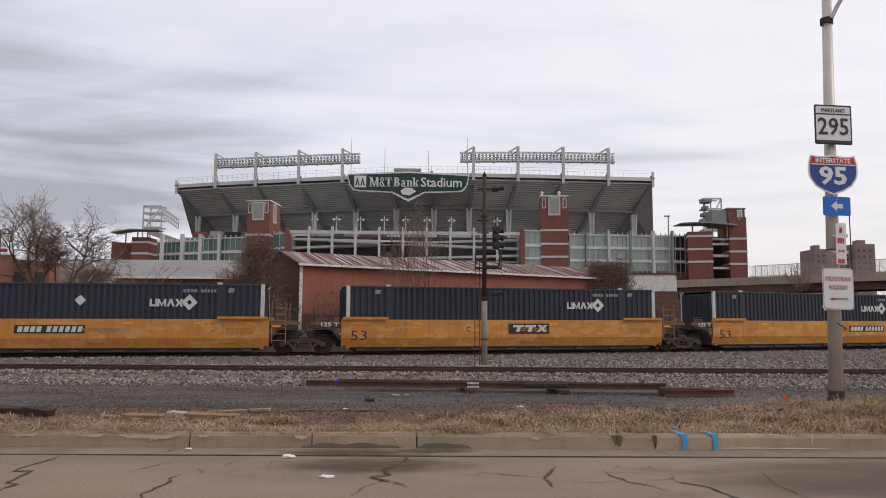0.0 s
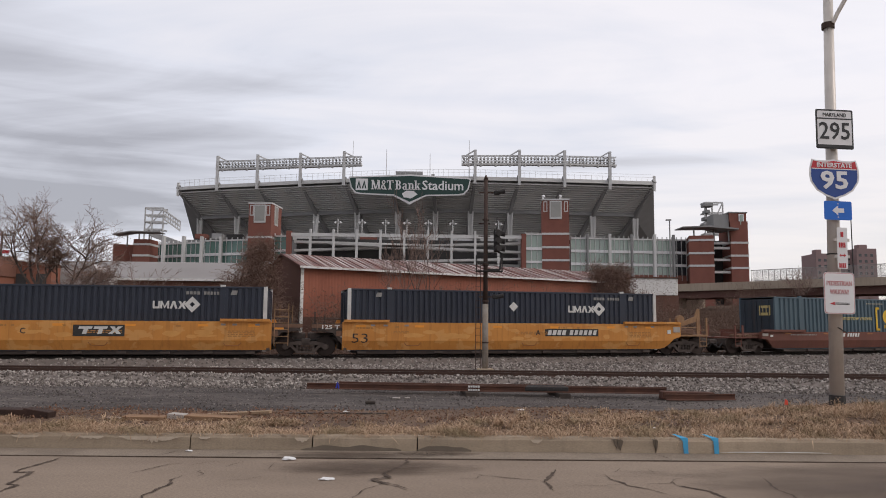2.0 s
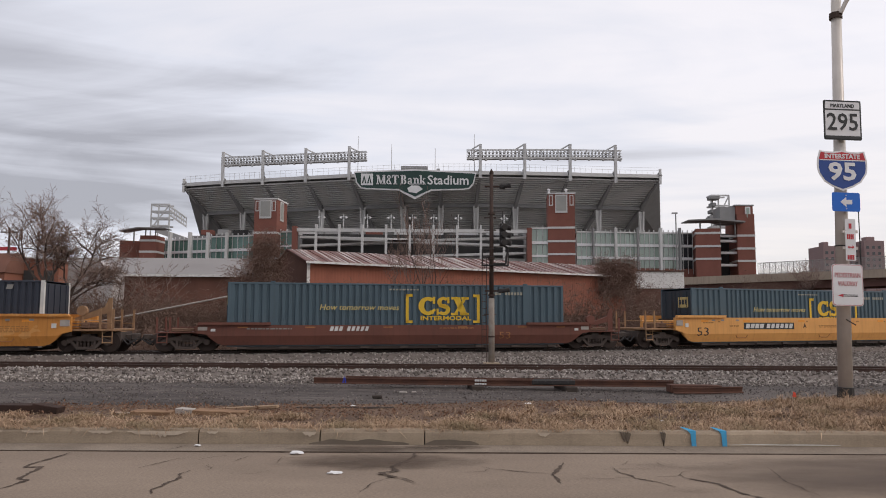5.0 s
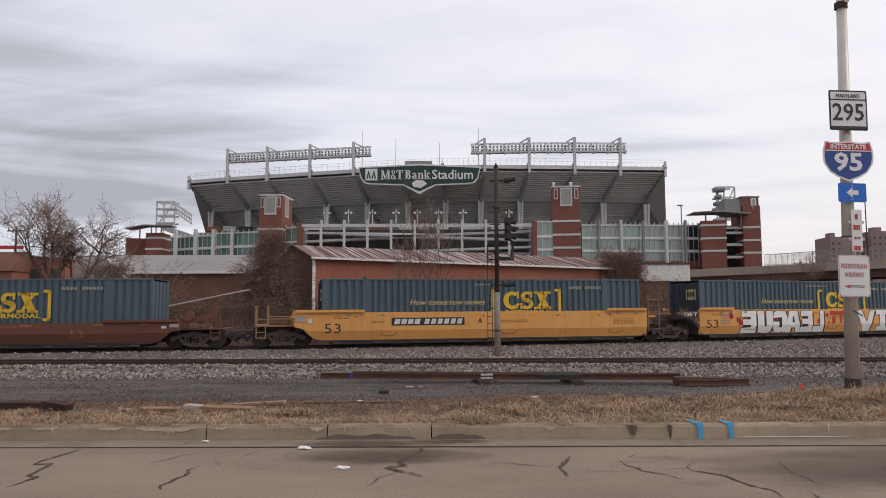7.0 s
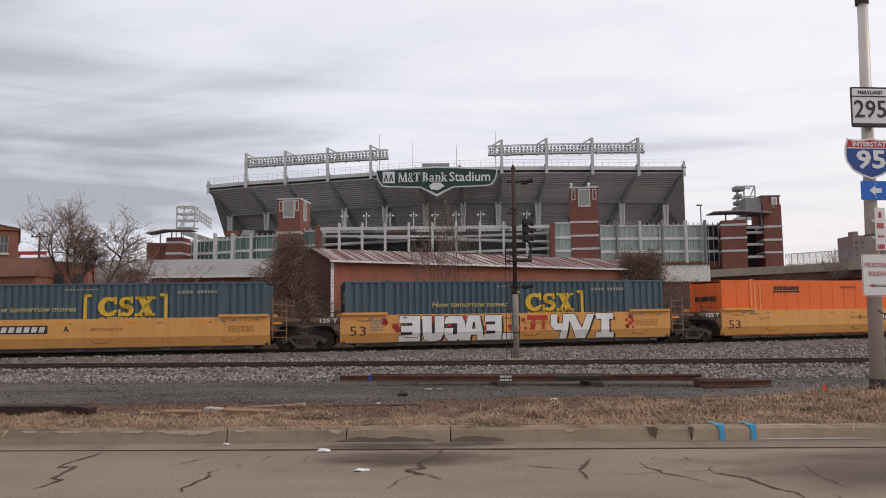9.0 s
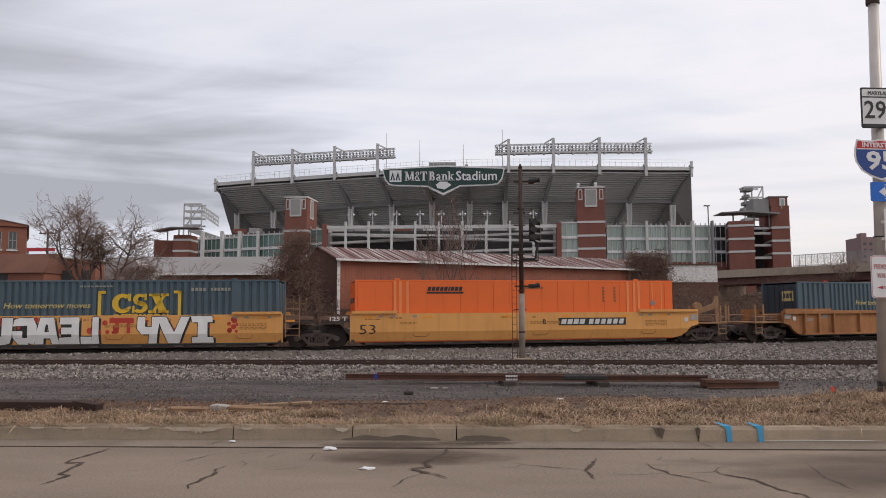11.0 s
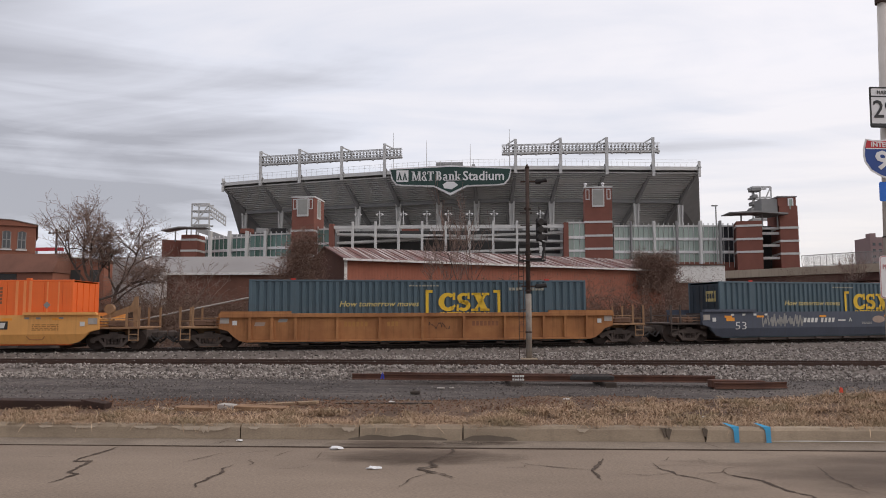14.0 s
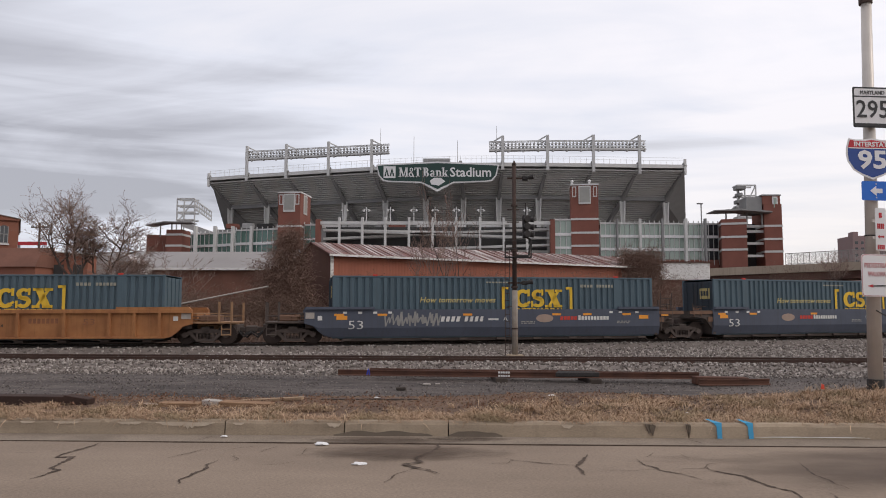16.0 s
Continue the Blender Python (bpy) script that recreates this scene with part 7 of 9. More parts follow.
    while x < 68.01:
        w, h = rng.uniform(1.5, 5.5), rng.uniform(1.8, 4.0)
        bm = bmesh.new()
        z = 27.83
        box(bm, x, x + w, FY + 10, FY + 13, z - 0.6, z + h * 0.26)
        part("concourse_kiosk", bm, rng.choice(["concrete", "steel_grey", "steel_white", "deck", "dark_in", "brick"]), STADIUM)
        x += w + rng.uniform(0.4, 4.0)
    # right-hand block: brick piers, open stair, canopy, scoreboard frame
    brick_tower(74.05, 80.75, FY - 2, 12, 28.49, (27.17, 23.39, 19.78), -14, False, False)
    brick_tower(86.97, 91.87, FY, 12, 33.12, (26.84, 23.06, 19.45), -6, False, False)
    bm = bmesh.new()
    box(bm, 86.75, 91.75, FY + 0.1, FY + 11, 33.12, 35.6)
    part("tower_top", bm, "brick", STADIUM)
    bm = bmesh.new()
    box(bm, 86.5, 92.0, FY - 0.1, FY + 11, 35.6, 35.95)
    part("tower_cap", bm, "steel_grey", STADIUM)
    bm = bmesh.new()
    box(bm, 89.42, 90.89, FY - 0.25, FY + 0.12, 31.80, 35.3)
    part("window_frame", bm, "sign_white", STADIUM)
    bm = bmesh.new()
    box(bm, 89.75, 90.57, FY - 0.32, FY - 0.2, 32.13, 35.0)
    part("pane", bm, "glass_grey", STADIUM)
    bm = bmesh.new()
    box(bm, 82.3, 86.75, FY + 0.6, FY + 6, 30.5, 35.3)
    part("lift_house", bm, "steel_grey", STADIUM)
    # near-black back sheet stands in for the shade in the stair
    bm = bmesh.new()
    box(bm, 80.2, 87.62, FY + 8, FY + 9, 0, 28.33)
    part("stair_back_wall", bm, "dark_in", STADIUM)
    for z in (26.84, 25.36, 21.91, 18.31, 14.71):
        bm = bmesh.new()
        box(bm, 80.9, 87.30, FY + 1, FY + 2, z - 0.35, z + 0.35)
        part("stair_parapet", bm, "concrete", STADIUM)
    bm = bmesh.new()
    extrude(bm, [(71.9, 31.0), (80.0, 31.45), (88.2, 30.75), (88.2, 30.35), (80.0, 30.95), (71.9, 30.75)], FY - 3, FY + 4)
    part("canopy", bm, "steel_grey", STADIUM)
    for px in (76.18, 82.07, 86.32):
        bm = bmesh.new()
        tube(bm, (px, FY, 27.17), (px, FY, 31.13), 0.22, n=6)
        part("canopy_post", bm, "steel_grey", STADIUM)
    bm = bmesh.new()
    box(bm, 73.57, 78.47, FY + 6, FY + 8, 0, 27.34)
    part("link_wall", bm, "brick", STADIUM)
    # left block
    brick_tower(-94.3, -87.6, FY + 6, 12, 24.87, (), 20, False, False)
    brick_tower(-87.2, -82.4, FY + 3, 6, 26.02, (24.54, 21.25), -3, False, False)
    bm = bmesh.new()
    extrude(bm, [(-92.20, 27.17), (-86.97, 28.16), (-78.79, 28.00), (-78.79, 27.75), (-86.97, 27.83), (-92.20, 26.92)], FY, FY + 5)
    part("canopy", bm, "steel_grey", STADIUM)
    for px in (-90.24, -86.81, -83.86):
        bm = bmesh.new()
        tube(bm, (px, FY + 6, 24.21), (px, FY + 6, 28.00), 0.22, n=6)
        part("canopy_post", bm, "steel_grey", STADIUM)
    # raking end stand seen past the left block and behind the right one
    for a, za, b, zb in ((-90.0, 30.9, -78.5, 27.0),):
        bm = bmesh.new()
        extrude(bm, [(a, za), (b, zb), (b, zb - 1.9), (a, za - 1.7)], FY + 22, FY + 36)
        part("end_stand", bm, "deck", STADIUM)
    bm = bmesh.new()
    for k in range(9):
        x = 64.41 + k * (78.14 - 64.41) / 9
        z = 26.84 + k * (32.13 - 26.84) / 9
        box(bm, x, 82.72, FY + 60, FY + 75, z - 2.5, z)
    part("end_stand", bm, "deck", STADIUM)
    # scoreboard frames at both ends of the bowl
    for name, xa, xb, za, zb, arm in (("right", 94.78, 101.01, 32.82, 45.64, -1), ("left", -98.86, -92.63, 32.43, 41.09, 1)):
        sb = thing("scoreboard_frame", "back of a pale steel scoreboard frame above the end stand", "scoreboard", group="scoreboards")
        y = 250
        bm = bmesh.new()
        for x in (xa, xa + (xb - xa) * 0.4, xb):
            beam(bm, (x, y, -0.3), (x, y, zb), 0.4, 0.4)
        for f in (0.15, 0.45, 0.72, 1.0):
            z = za + (zb - za) * f
            beam(bm, (xa, y, z), (xb, y, z), 0.5, 0.5)
            beam(bm, (xa, y + 4, z), (xb, y + 4, z), 0.5, 0.5)
            beam(bm, (xa, y, z), (xa, y + 4, z), 0.4, 0.4)
        beam(bm, (xa, y, za), (xb, y, zb), 0.35, 0.35)
        part("frame", bm, "steel_white", sb)
        bm = bmesh.new()
        if arm > 0:
            beam(bm, (xb, y, zb - 3.6), (xb + 5.2, y + 2, zb - 7.4), 0.5, 0.5)
            for z in (0, -1.5):
                part("catwalk_rail", beam(bmesh.new(), (xb, y, zb + z - 0.6), (xb + 5.2, y + 2, zb - 4.4 + z), 0.5, 0.5), "steel_white", sb)
            for k in range(8):
                f = k / 7
                part("baluster", beam(bmesh.new(), (xb + 5.2 * f, y + 2 * f, zb - 3.8 * f - 0.5), (xb + 5.2 * f, y + 2 * f, zb - 3.8 * f - 3.9), 0.25, 0.25), "steel_white", sb)
        else:
            box(bm, xa + 0.2, xa + 0.7, y, y + 0.5, zb - 10.0, zb - 0.3)
            for z in (0, -2.4, -4.8, -7.2):
                lm = bmesh.new()
                box(lm, xa - 0.8 + 0.5 * math.sin(z * 2), xa + 1.9 + 0.6 * math.cos(z * 1.3), y - 1.5, y + 2, zb - 1.6 + z, zb - 0.3 + z, 0.2)
                part("speaker_box", lm, "steel_grey", sb)
        part("catwalk", bm, "steel_white" if arm > 0 else "steel_grey", sb)
    # flagpole-like aerials on the rim
    for x, y, z1 in ((-16.21, 248, 62.49), (-1.14, 247, 60.86), (-28.35, 253, 66.56), (12.32, 247, 65.82)):
        ae = thing("aerial_mast", "thin white aerial mast on the stadium rim", "aerial", group="rim aerials")
        bm = bmesh.new()
        tube(bm, (x, y, 52.5), (x, y, z1), 0.14, 0.07, n=6)
        part("rod", bm, "steel_white", ae)
    bm = bmesh.new()
    box(bm, -13.29, -3.76, 254, 258, 54, 56.05)
    part("rim_cabin", bm, "steel_grey", STADIUM)
    # inner body that carries deck and facade
    bm = bmesh.new()
    extrude(bm, [(-70, 246), (70, 246), (74, 300), (-84, 300)], 0, 26.5, "z")
    part("bowl", bm, "deck", STADIUM)


build_facade()


# ---- further buildings ----
def arched_window(parent, x, z0, z1, w, y):
    """A segment-headed window: brick arch, frame, glass."""
    bm = bmesh.new()
    pts = [(x - w / 2, z0), (x + w / 2, z0)] + [(x + w / 2 * math.cos(a), z1 - 0.25 + 0.25 * math.sin(a)) for a in [k * math.pi / 6 for k in range(7)]]
    extrude(bm, pts, y - 0.02, y + 0.1)
    win = part("window", bm, "glass_dark", parent)
    bm = bmesh.new()
    for zz in (z0, (z0 + z1) / 2):
        box(bm, x - w / 2, x + w / 2, y - 0.05, y, zz - 0.05, zz + 0.05)
    for xx in (x - w / 2, x, x + w / 2):
        box(bm, xx - 0.04, xx + 0.04, y - 0.05, y, z0, z1 - 0.1)
    part("frame", bm, "steel_grey", win)
    bm = bmesh.new()
    box(bm, x - w / 2 - 0.15, x + w / 2 + 0.15, y - 0.15, y, z0 - 0.2, z0 - 0.05)
    part("sill", bm, "concrete", win)


def build_left_buildings():
    h = thing("brick_mill", "old orange-red brick mill building with arched windows", "building", pose(-46.4, 75, 0, 0, 0, 31.5))
    bm = bmesh.new()
    box(bm, -26, 0, 0, 16, -0.5, 11.12)
    part("wall", bm, "brick_orange", h)
    bm = bmesh.new()
    extrude(bm, [(-26, 11.12), (0.1, 11.12), (0.1, 11.30), (-2.3, 11.71), (-26, 11.95)], -0.2, 16)
    part("parapet", bm, "brick_orange", h)
    bm = bmesh.new()
    extrude(bm, [(-26, 11.95), (-2.2, 11.71), (0.2, 11.30), (0.2, 11.36), (-2.2, 11.79), (-26, 12.04)], -0.3, 16)
    part("coping", bm, "tin", h)
    for k in range(10):
        arched_window(h, -1.25 - k * 1.38, 8.75, 10.6, 0.72, 0)
    l = thing("brick_annex", "low brown-brick annex with broken openings", "building", pose(-37.55, 63.5, 0, 0, 0, -3))
    bm = bmesh.new()
    box(bm, -22, 0, 0, 2.5, -0.5, 5.65)
    part("wall", bm, "brick_orange", l)
    bm = bmesh.new()
    extrude(bm, [(-0.25, 5.6), (2.5, 5.6), (2.5, 7.5), (0.9, 7.35)], -22.2, 0.12, "x")
    part("upper_wall", bm, "brick_brown", l)
    for k in range(4):
        # dark box on the wall face paints the shade in the opening
        bm = bmesh.new()
        box(bm, -5.2 - k * 5, -3.4 - k * 5, -0.05, 0.4, 4.40, 5.51)
        part("opening", bm, "dark_in", l)
    r = thing("brick_outbuilding", "small orange-brick outbuilding with a worn parapet", "building", pose(-38.5, 66, 0))
    bm = bmesh.new()
    extrude(bm, [(0, -0.5), (-33.87 - -38.18, -0.5), (-33.87 - -38.18, 6.89), (0, 7.19)], 0, 1.6)
    part("wall", bm, "brick_orange", r)
    for xx in (1.2, 3.0):
        # no real hole: a dark box paints its shade
        bm = bmesh.new()
        box(bm, xx, xx + 0.9, -0.06, 0.3, 4.84, 5.96)
        part("opening", bm, "dark_in", r)
    bm = bmesh.new()
    extrude(bm, [(-0.2, 7.19), (-33.82 - -38.18, 6.89), (-33.82 - -38.18, 6.99), (-0.2, 7.30)], -0.2, 1.7)
    part("coping", bm, "white_wall", r)
    pr = thing("rendered_shed", "pale rendered shed wall beside the warehouse", "shed", pose(-35.6, 69.0, 0))
    bm = bmesh.new()
    extrude(bm, [(0, -0.5), (5.0, -0.5), (5.0, 6.2), (3.2, 7.2), (0, 6.9)], 0, 2.6)
    part("wall", bm, "pale_render", pr)
    # red sign far off, utility pole
    rd = thing("red_hoarding", "distant red hoarding above the roofs", "hoarding", pose(-85.54, 140, 0))
    bm = bmesh.new()
    box(bm, -2, -83.97 - -85.54 + 3, 0, 0.4, 14.61, 15.27)
    part("board", bm, "sign_red", rd)
    bm = bmesh.new()
    for x in (-1, 3):
        box(bm, x, x + 0.3, 0.1, 0.4, -0.3, 14.61)
    part("post", bm, "steel_grey", rd)
    up = thing("utility_pole", "wooden utility pole with a crossarm", "pole", pose(-52.93, 90, 0))
    bm = bmesh.new()
    tube(bm, (0, 0, -0.5), (0, 0, 12.73), 0.16, 0.12, n=8)
    part("pole", bm, "bark", up)
    bm = bmesh.new()
    beam(bm, (-1.1, 0, 12.24), (1.1, 0, 12.24), 0.14, 0.16)
    for x in (-1, -0.4, 0.4, 1):
        tube(bm, (x, 0, 12.24), (x, 0, 12.24 + 0.3), 0.05, n=6)
    part("crossarm", bm, "bark", up)


build_left_buildings()


def build_bridge():
    """The road overpass that leaves to the right, with girders, piers and a chain-link fence."""
    br = thing("overpass", "concrete road overpass with maroon girders and a chain-link fence", "bridge", kind="structure")
    a = Vector((30.19, 96.0, 0))
    b = Vector((44.80, 78.0, 0))
    d = (b - a)
    c = a + d * 3.0
    top_a, top_b = 7.47, 7.34
    bot_a, bot_b = 6.50, 6.45
    back = Vector((6.0, 9.0, 0))

    def slab(name, za0, za1, zb0, zb1, off, thick, mat):
        bm = bmesh.new()
        n = Vector((d.y, -d.x, 0)).normalized()
        p, q = a + n * off, c + n * off
        zc0, zc1 = za0 + (zb0 - za0) * 3, za1 + (zb1 - za1) * 3
        v = [bm.verts.new(w) for w in ((p.x, p.y, za0), (q.x, q.y, zc0), (q.x, q.y, zc1), (p.x, p.y, za1))]
        p2, q2 = p - n * thick, q - n * thick
        u = [bm.verts.new(w) for w in ((p2.x, p2.y, za0), (q2.x, q2.y, zc0), (q2.x, q2.y, zc1), (p2.x, p2.y, za1))]
        bm.faces.new(v)
        bm.faces.new(u[::-1])
        for k in range(4):
            bm.faces.new((v[k], u[k], u[(k + 1) % 4], v[(k + 1) % 4]))
        bmesh.ops.recalc_face_normals(bm, faces=bm.faces[:])
        part(name, bm, mat, br)

    slab("parapet", bot_a, top_a, bot_b, top_b, 0.0, 0.5, "bridge")
    slab("deck_slab", bot_a + 0.1, bot_a + 0.6, bot_b + 0.1, bot_b + 0.6, -0.5, 11, "bridge")
    slab("girder", bot_a - 0.85, bot_a, bot_b - 0.85, bot_b, -0.7, 0.5, "girder")
    slab("girder", bot_a - 0.85, bot_a, bot_b - 0.85, bot_b, -6.0, 0.5, "girder")
    n = Vector((d.y, -d.x, 0)).normalized()
    for f in (0.62, 1.35, 2.2):
        p = a + d * f - n * 1.0
        z = bot_a + (bot_b - bot_a) * f - 0.85
        for k in range(3):
            q = p - n * (k * 4)
            bm = bmesh.new()
            tube(bm, (q.x, q.y, -0.5), (q.x, q.y, z), 0.5, n=14)
            part("pier", bm, "bridge", br)
    # abutment on the left
    bm = bmesh.new()
    q = a - d.normalized() * 4
    extrude(bm, [(q.x, q.y), (a.x, a.y), (a.x - n.x * 11, a.y - n.y * 11), (q.x - n.x * 11, q.y - n.y * 11)], -0.5, top_a - 0.05, "z")
    part("abutment", bm, "bridge", br)
    # bank of earth that closes the view under the deck
    rows = []
    bm = bmesh.new()
    for k in range(24):
        f = k / 23 * 2.4
        p = a + d * f
        rows.append([bm.verts.new((p.x - n.x * o, p.y - n.y * o, z + 0.35 * noise.noise((p.x * 0.3, o, 2)))) for o, z in ((-1.0, 0.0), (3.0, 1.6), (8.0, 4.0), (12.0, bot_a - 1.5))])
    for u, w in zip(rows, rows[1:]):
        for j in range(3):
            bm.faces.new((u[j], w[j], w[j + 1], u[j + 1]))
    part("bank", bm, "soil", br)
    # fence
    fence = thing("bridge_fence", "grey chain-link fence along the overpass", "fence")
    h0 = 1.35
    posts = 46
    for k in range(posts):
        f = 0.53 + k / (posts - 1) * 1.37
        p = a + d * f - n * 0.4
        z = top_a + (top_b - top_a) * f
        bm = bmesh.new()
        tube(bm, (p.x, p.y, z - 0.1), (p.x, p.y, z + h0), 0.032, n=5)
        part("post", bm, "fence_grey", fence)
    bm = bmesh.new()
    p, q = a + d * 0.53 - n * 0.4, a + d * 1.9 - n * 0.4
    top_a += (top_b - top_a) * 0.53
    zq = top_b + (top_b - top_a) * 0.9
    tube(bm, (p.x, p.y, top_a + h0), (q.x, q.y, zq + h0), 0.035, n=5)
    tube(bm, (p.x, p.y, top_a + 0.1), (q.x, q.y, zq + 0.1), 0.03, n=5)
    part("rail", bm, "fence_grey", fence)
    bm = bmesh.new()
    m = 420
    for k in range(m):
        f0, f1 = k / m, min(1, k / m + 0.012)
        for u, w in ((0, 1), (1, 0)):
            s, e = p.lerp(q, f0), p.lerp(q, f1)
            z0, z1 = top_a + (zq - top_a) * f0, top_a + (zq - top_a) * f1
            tube(bm, (s.x, s.y, z0 + h0 * u), (e.x, e.y, z1 + h0 * w), 0.009, n=3, caps=False)
    tagged(part("mesh", bm, "fence_grey", fence), kind="stuff")


build_bridge()


def build_far_towers():
    for x0, x1, y, z in ((212.89, 219.87, 400, 44.26), (231.95, 236.40, 405, 45.67), (235.76, 246.90, 400, 47.34), (230.87, 243.54, 420, 44.16)):
        tw = thing("apartment_tower", "distant brick apartment tower with haze in its colour", "tower block", pose(x0, y, 0), group="far apartment towers")
        w = x1 - x0
        bm = bmesh.new()
        box(bm, 0, w, 0, 16, -0.5, z)
        part("wall", bm, "far", tw)
        bm = bmesh.new()
        box(bm, w * 0.35, w * 0.75, 4, 9, z, z + 2.6)
        part("roof_house", bm, "far", tw)
        for i in range(max(2, int(w / 3.2))):
            for j in range(6):
                bm = bmesh.new()
                xx, zz = 1.2 + i * 3.2, z - 3 - j * 3.4
                box(bm, xx, xx + 1.5, -0.06, 0.1, zz - 1.5, zz)
                part("window", bm, "glass_dark", tw)


build_far_towers()


# ---- signal mast between the tracks ----
def build_signal():
    x, y = 2.36, 32.0
    s = thing("signal_mast", "old rusty railway signal mast with dark signal heads", "signal", pose(x, y, -0.25))
    bm = bmesh.new()
    tube(bm, (0, 0, 0), (0, 0, 2.9), 0.135, 0.13, n=12)
    part("pale_lower_mast", bm, "signal_pale", s, "pale weathered lower mast", smooth=True)
    bm = bmesh.new()
    tube(bm, (0, 0, 2.9), (0, 0, 8.45), 0.10, 0.085, n=12)
    tube(bm, (0, 0, 8.45), (0, 0, 8.65), 0.11, 0.02, n=12)
    part("upper_mast", bm, "signal_rust", s, smooth=True)
    bm = bmesh.new()
    box(bm, -0.35, 0.35, -0.35, 0.35, -0.15, 0.12, 0.03)
    part("foundation", bm, "kerb", s)
    # upper and lower bracket arms with lamp units
    for z, l in ((7.85, 0.42), (3.22, 0.36)):
        bm = bmesh.new()
        beam(bm, (-0.3, 0, z), (l, 0, z), 0.06, 0.07)
        part("arm", bm, "signal_rust", s)
        bm = bmesh.new()
        box(bm, l - 0.06, l + 0.2, -0.13, 0.13, z - 0.09, z + 0.1, 0.03)
        tube(bm, (l + 0.12, -0.1, z), (l + 0.42, -0.14, z + 0.05), 0.08, 0.11, n=10)
        part("marker_light", bm, "black", s)
    for z in (6.45, 5.9, 2.2):
        bm = bmesh.new()
        beam(bm, (-0.32, 0, z), (0.2, 0, z), 0.045, 0.045)
        part("step", bm, "signal_rust", s)
    # main head on a side pipe, with a cage platform below
    bm = bmesh.new()
    box(bm, 0.36, 0.62, -0.12, 0.14, 5.2, 6.2, 0.03)
    head = part("signal_head", bm, "black", s, "black three-lens signal head")
    for z in (5.36, 5.7, 6.03):
        bm = bmesh.new()
        tube(bm, (0.5, -0.12, z), (0.56, -0.36, z - 0.02), 0.12, 0.14, n=12)
        part("hood", bm, "black", head)
        bm = bmesh.new()
        tube(bm, (0.6, 0.0, z), (0.86, -0.06, z - 0.03), 0.11, 0.13, n=10)
        part("side_hood", bm, "black", head)
    bm = bmesh.new()
    tube(bm, (0.5, 0, 6.2), (0.5, 0, 6.75), 0.03, 0.012, n=6)
    part("finial", bm, "black", head)
    bm = bmesh.new()
    tube(bm, (0.62, 0, 4.42), (0.74, 0, 5.1), 0.045, n=8)
    tube(bm, (0.74, 0, 5.1), (0.5, 0, 5.25), 0.045, n=8)
    tube(bm, (0.06, 0, 4.42), (0.62, 0, 4.42), 0.045, n=8)
    part("bracket_pipe", bm, "black", head)
    cage = part("platform", box(bmesh.new(), -0.42, 0.74, -0.3, 0.3, 4.32, 4.36), "black", s)
    for dx, dy in ((-0.4, -0.3), (0.72, -0.3), (-0.4, 0.3), (0.72, 0.3)):
        part("cage_post", tube(bmesh.new(), (dx, dy, 4.36), (dx, dy, 5.05), 0.018, n=5), "black", cage)
    for z in (4.7, 5.05):
        for p, q in (((-0.4, -0.3), (0.1, -0.3)), ((-0.4, 0.3), (0.72, 0.3)), ((-0.4, -0.3), (-0.4, 0.3))):
            part("cage_rail", tube(bmesh.new(), (*p, z), (*q, z), 0.016, n=5), "black", cage)
    ladder_ob = bmesh.new()
    for dx in (-0.42, -0.22):
        tube(ladder_ob, (dx, -0.12, 0.1), (dx, -0.12, 4.7), 0.016, n=5)
    for k in range(15):
        tube(ladder_ob, (-0.42, -0.12, 0.35 + k * 0.3), (-0.22, -0.12, 0.35 + k * 0.3), 0.012, n=5)
    part("ladder", ladder_ob, "signal_rust", s)
    for z in (1.2, 3.0, 4.6, 6.6):
        part("clamp", tube(bmesh.new(), (0, 0, z), (0, 0, z + 0.07), 0.15, n=12), "signal_rust", s)


build_signal()


# a distant street lamp before the glass
def build_street_lamp():
    ln = thing("street_lamp", "tall grey street lamp near the stadium", "street lamp", pose(55.98, 170, 0))
    bm = bmesh.new()
    tube(bm, (0, 0, -0.3), (0, 0, 27.13), 0.22, 0.14, n=8)
    part("post", bm, "steel_grey", ln)
    bm = bmesh.new()
    box(bm, -0.9, 0.35, -0.3, 0.3, 27.13, 27.39)
    part("lamp_head", bm, "steel_grey", ln)
    l2 = thing("street_lamp", "slim dark street lamp behind the overpass", "street lamp", pose(35.03, 60, 0))
    bm = bmesh.new()
    tube(bm, (0, 0, -0.3), (0, 0, 11.21), 0.06, 0.04, n=8)
    part("post", bm, "black", l2)


build_street_lamp()


# ---- signs on the pole ----
def sign_plate(name, label, pts, material, y, cx, cz, tilt, thick=0.006, border=None, rim=0.035):
    """A flat metal sign on the pole, with its rear channel bracket; outline points in metres round its centre."""
    ob = thing(name, label, "sign", pose(cx, y, cz, 0, tilt, 4.0))
    bm = bmesh.new()
    extrude(bm, pts, 0, thick)
    part("plate", bm, border or material, ob)
    if border:
        sx = max(p[0] for p in pts)
        sz = max(p[1] for p in pts)
        bm = bmesh.new()
        extrude(bm, [(p[0] * (1 - rim / sx), p[1] * (1 - rim / sz)) for p in pts], -0.004, 0.002)
        part("face", bm, material, ob)
    for dz in (-0.4, 0.4):
        z = dz * max(p[1] for p in pts)
        bm = bmesh.new()
        box(bm, -0.14, 0.14, thick, thick + 0.03, z - 0.025, z + 0.025)
        part("bracket", bm, "galv", ob)
    return ob


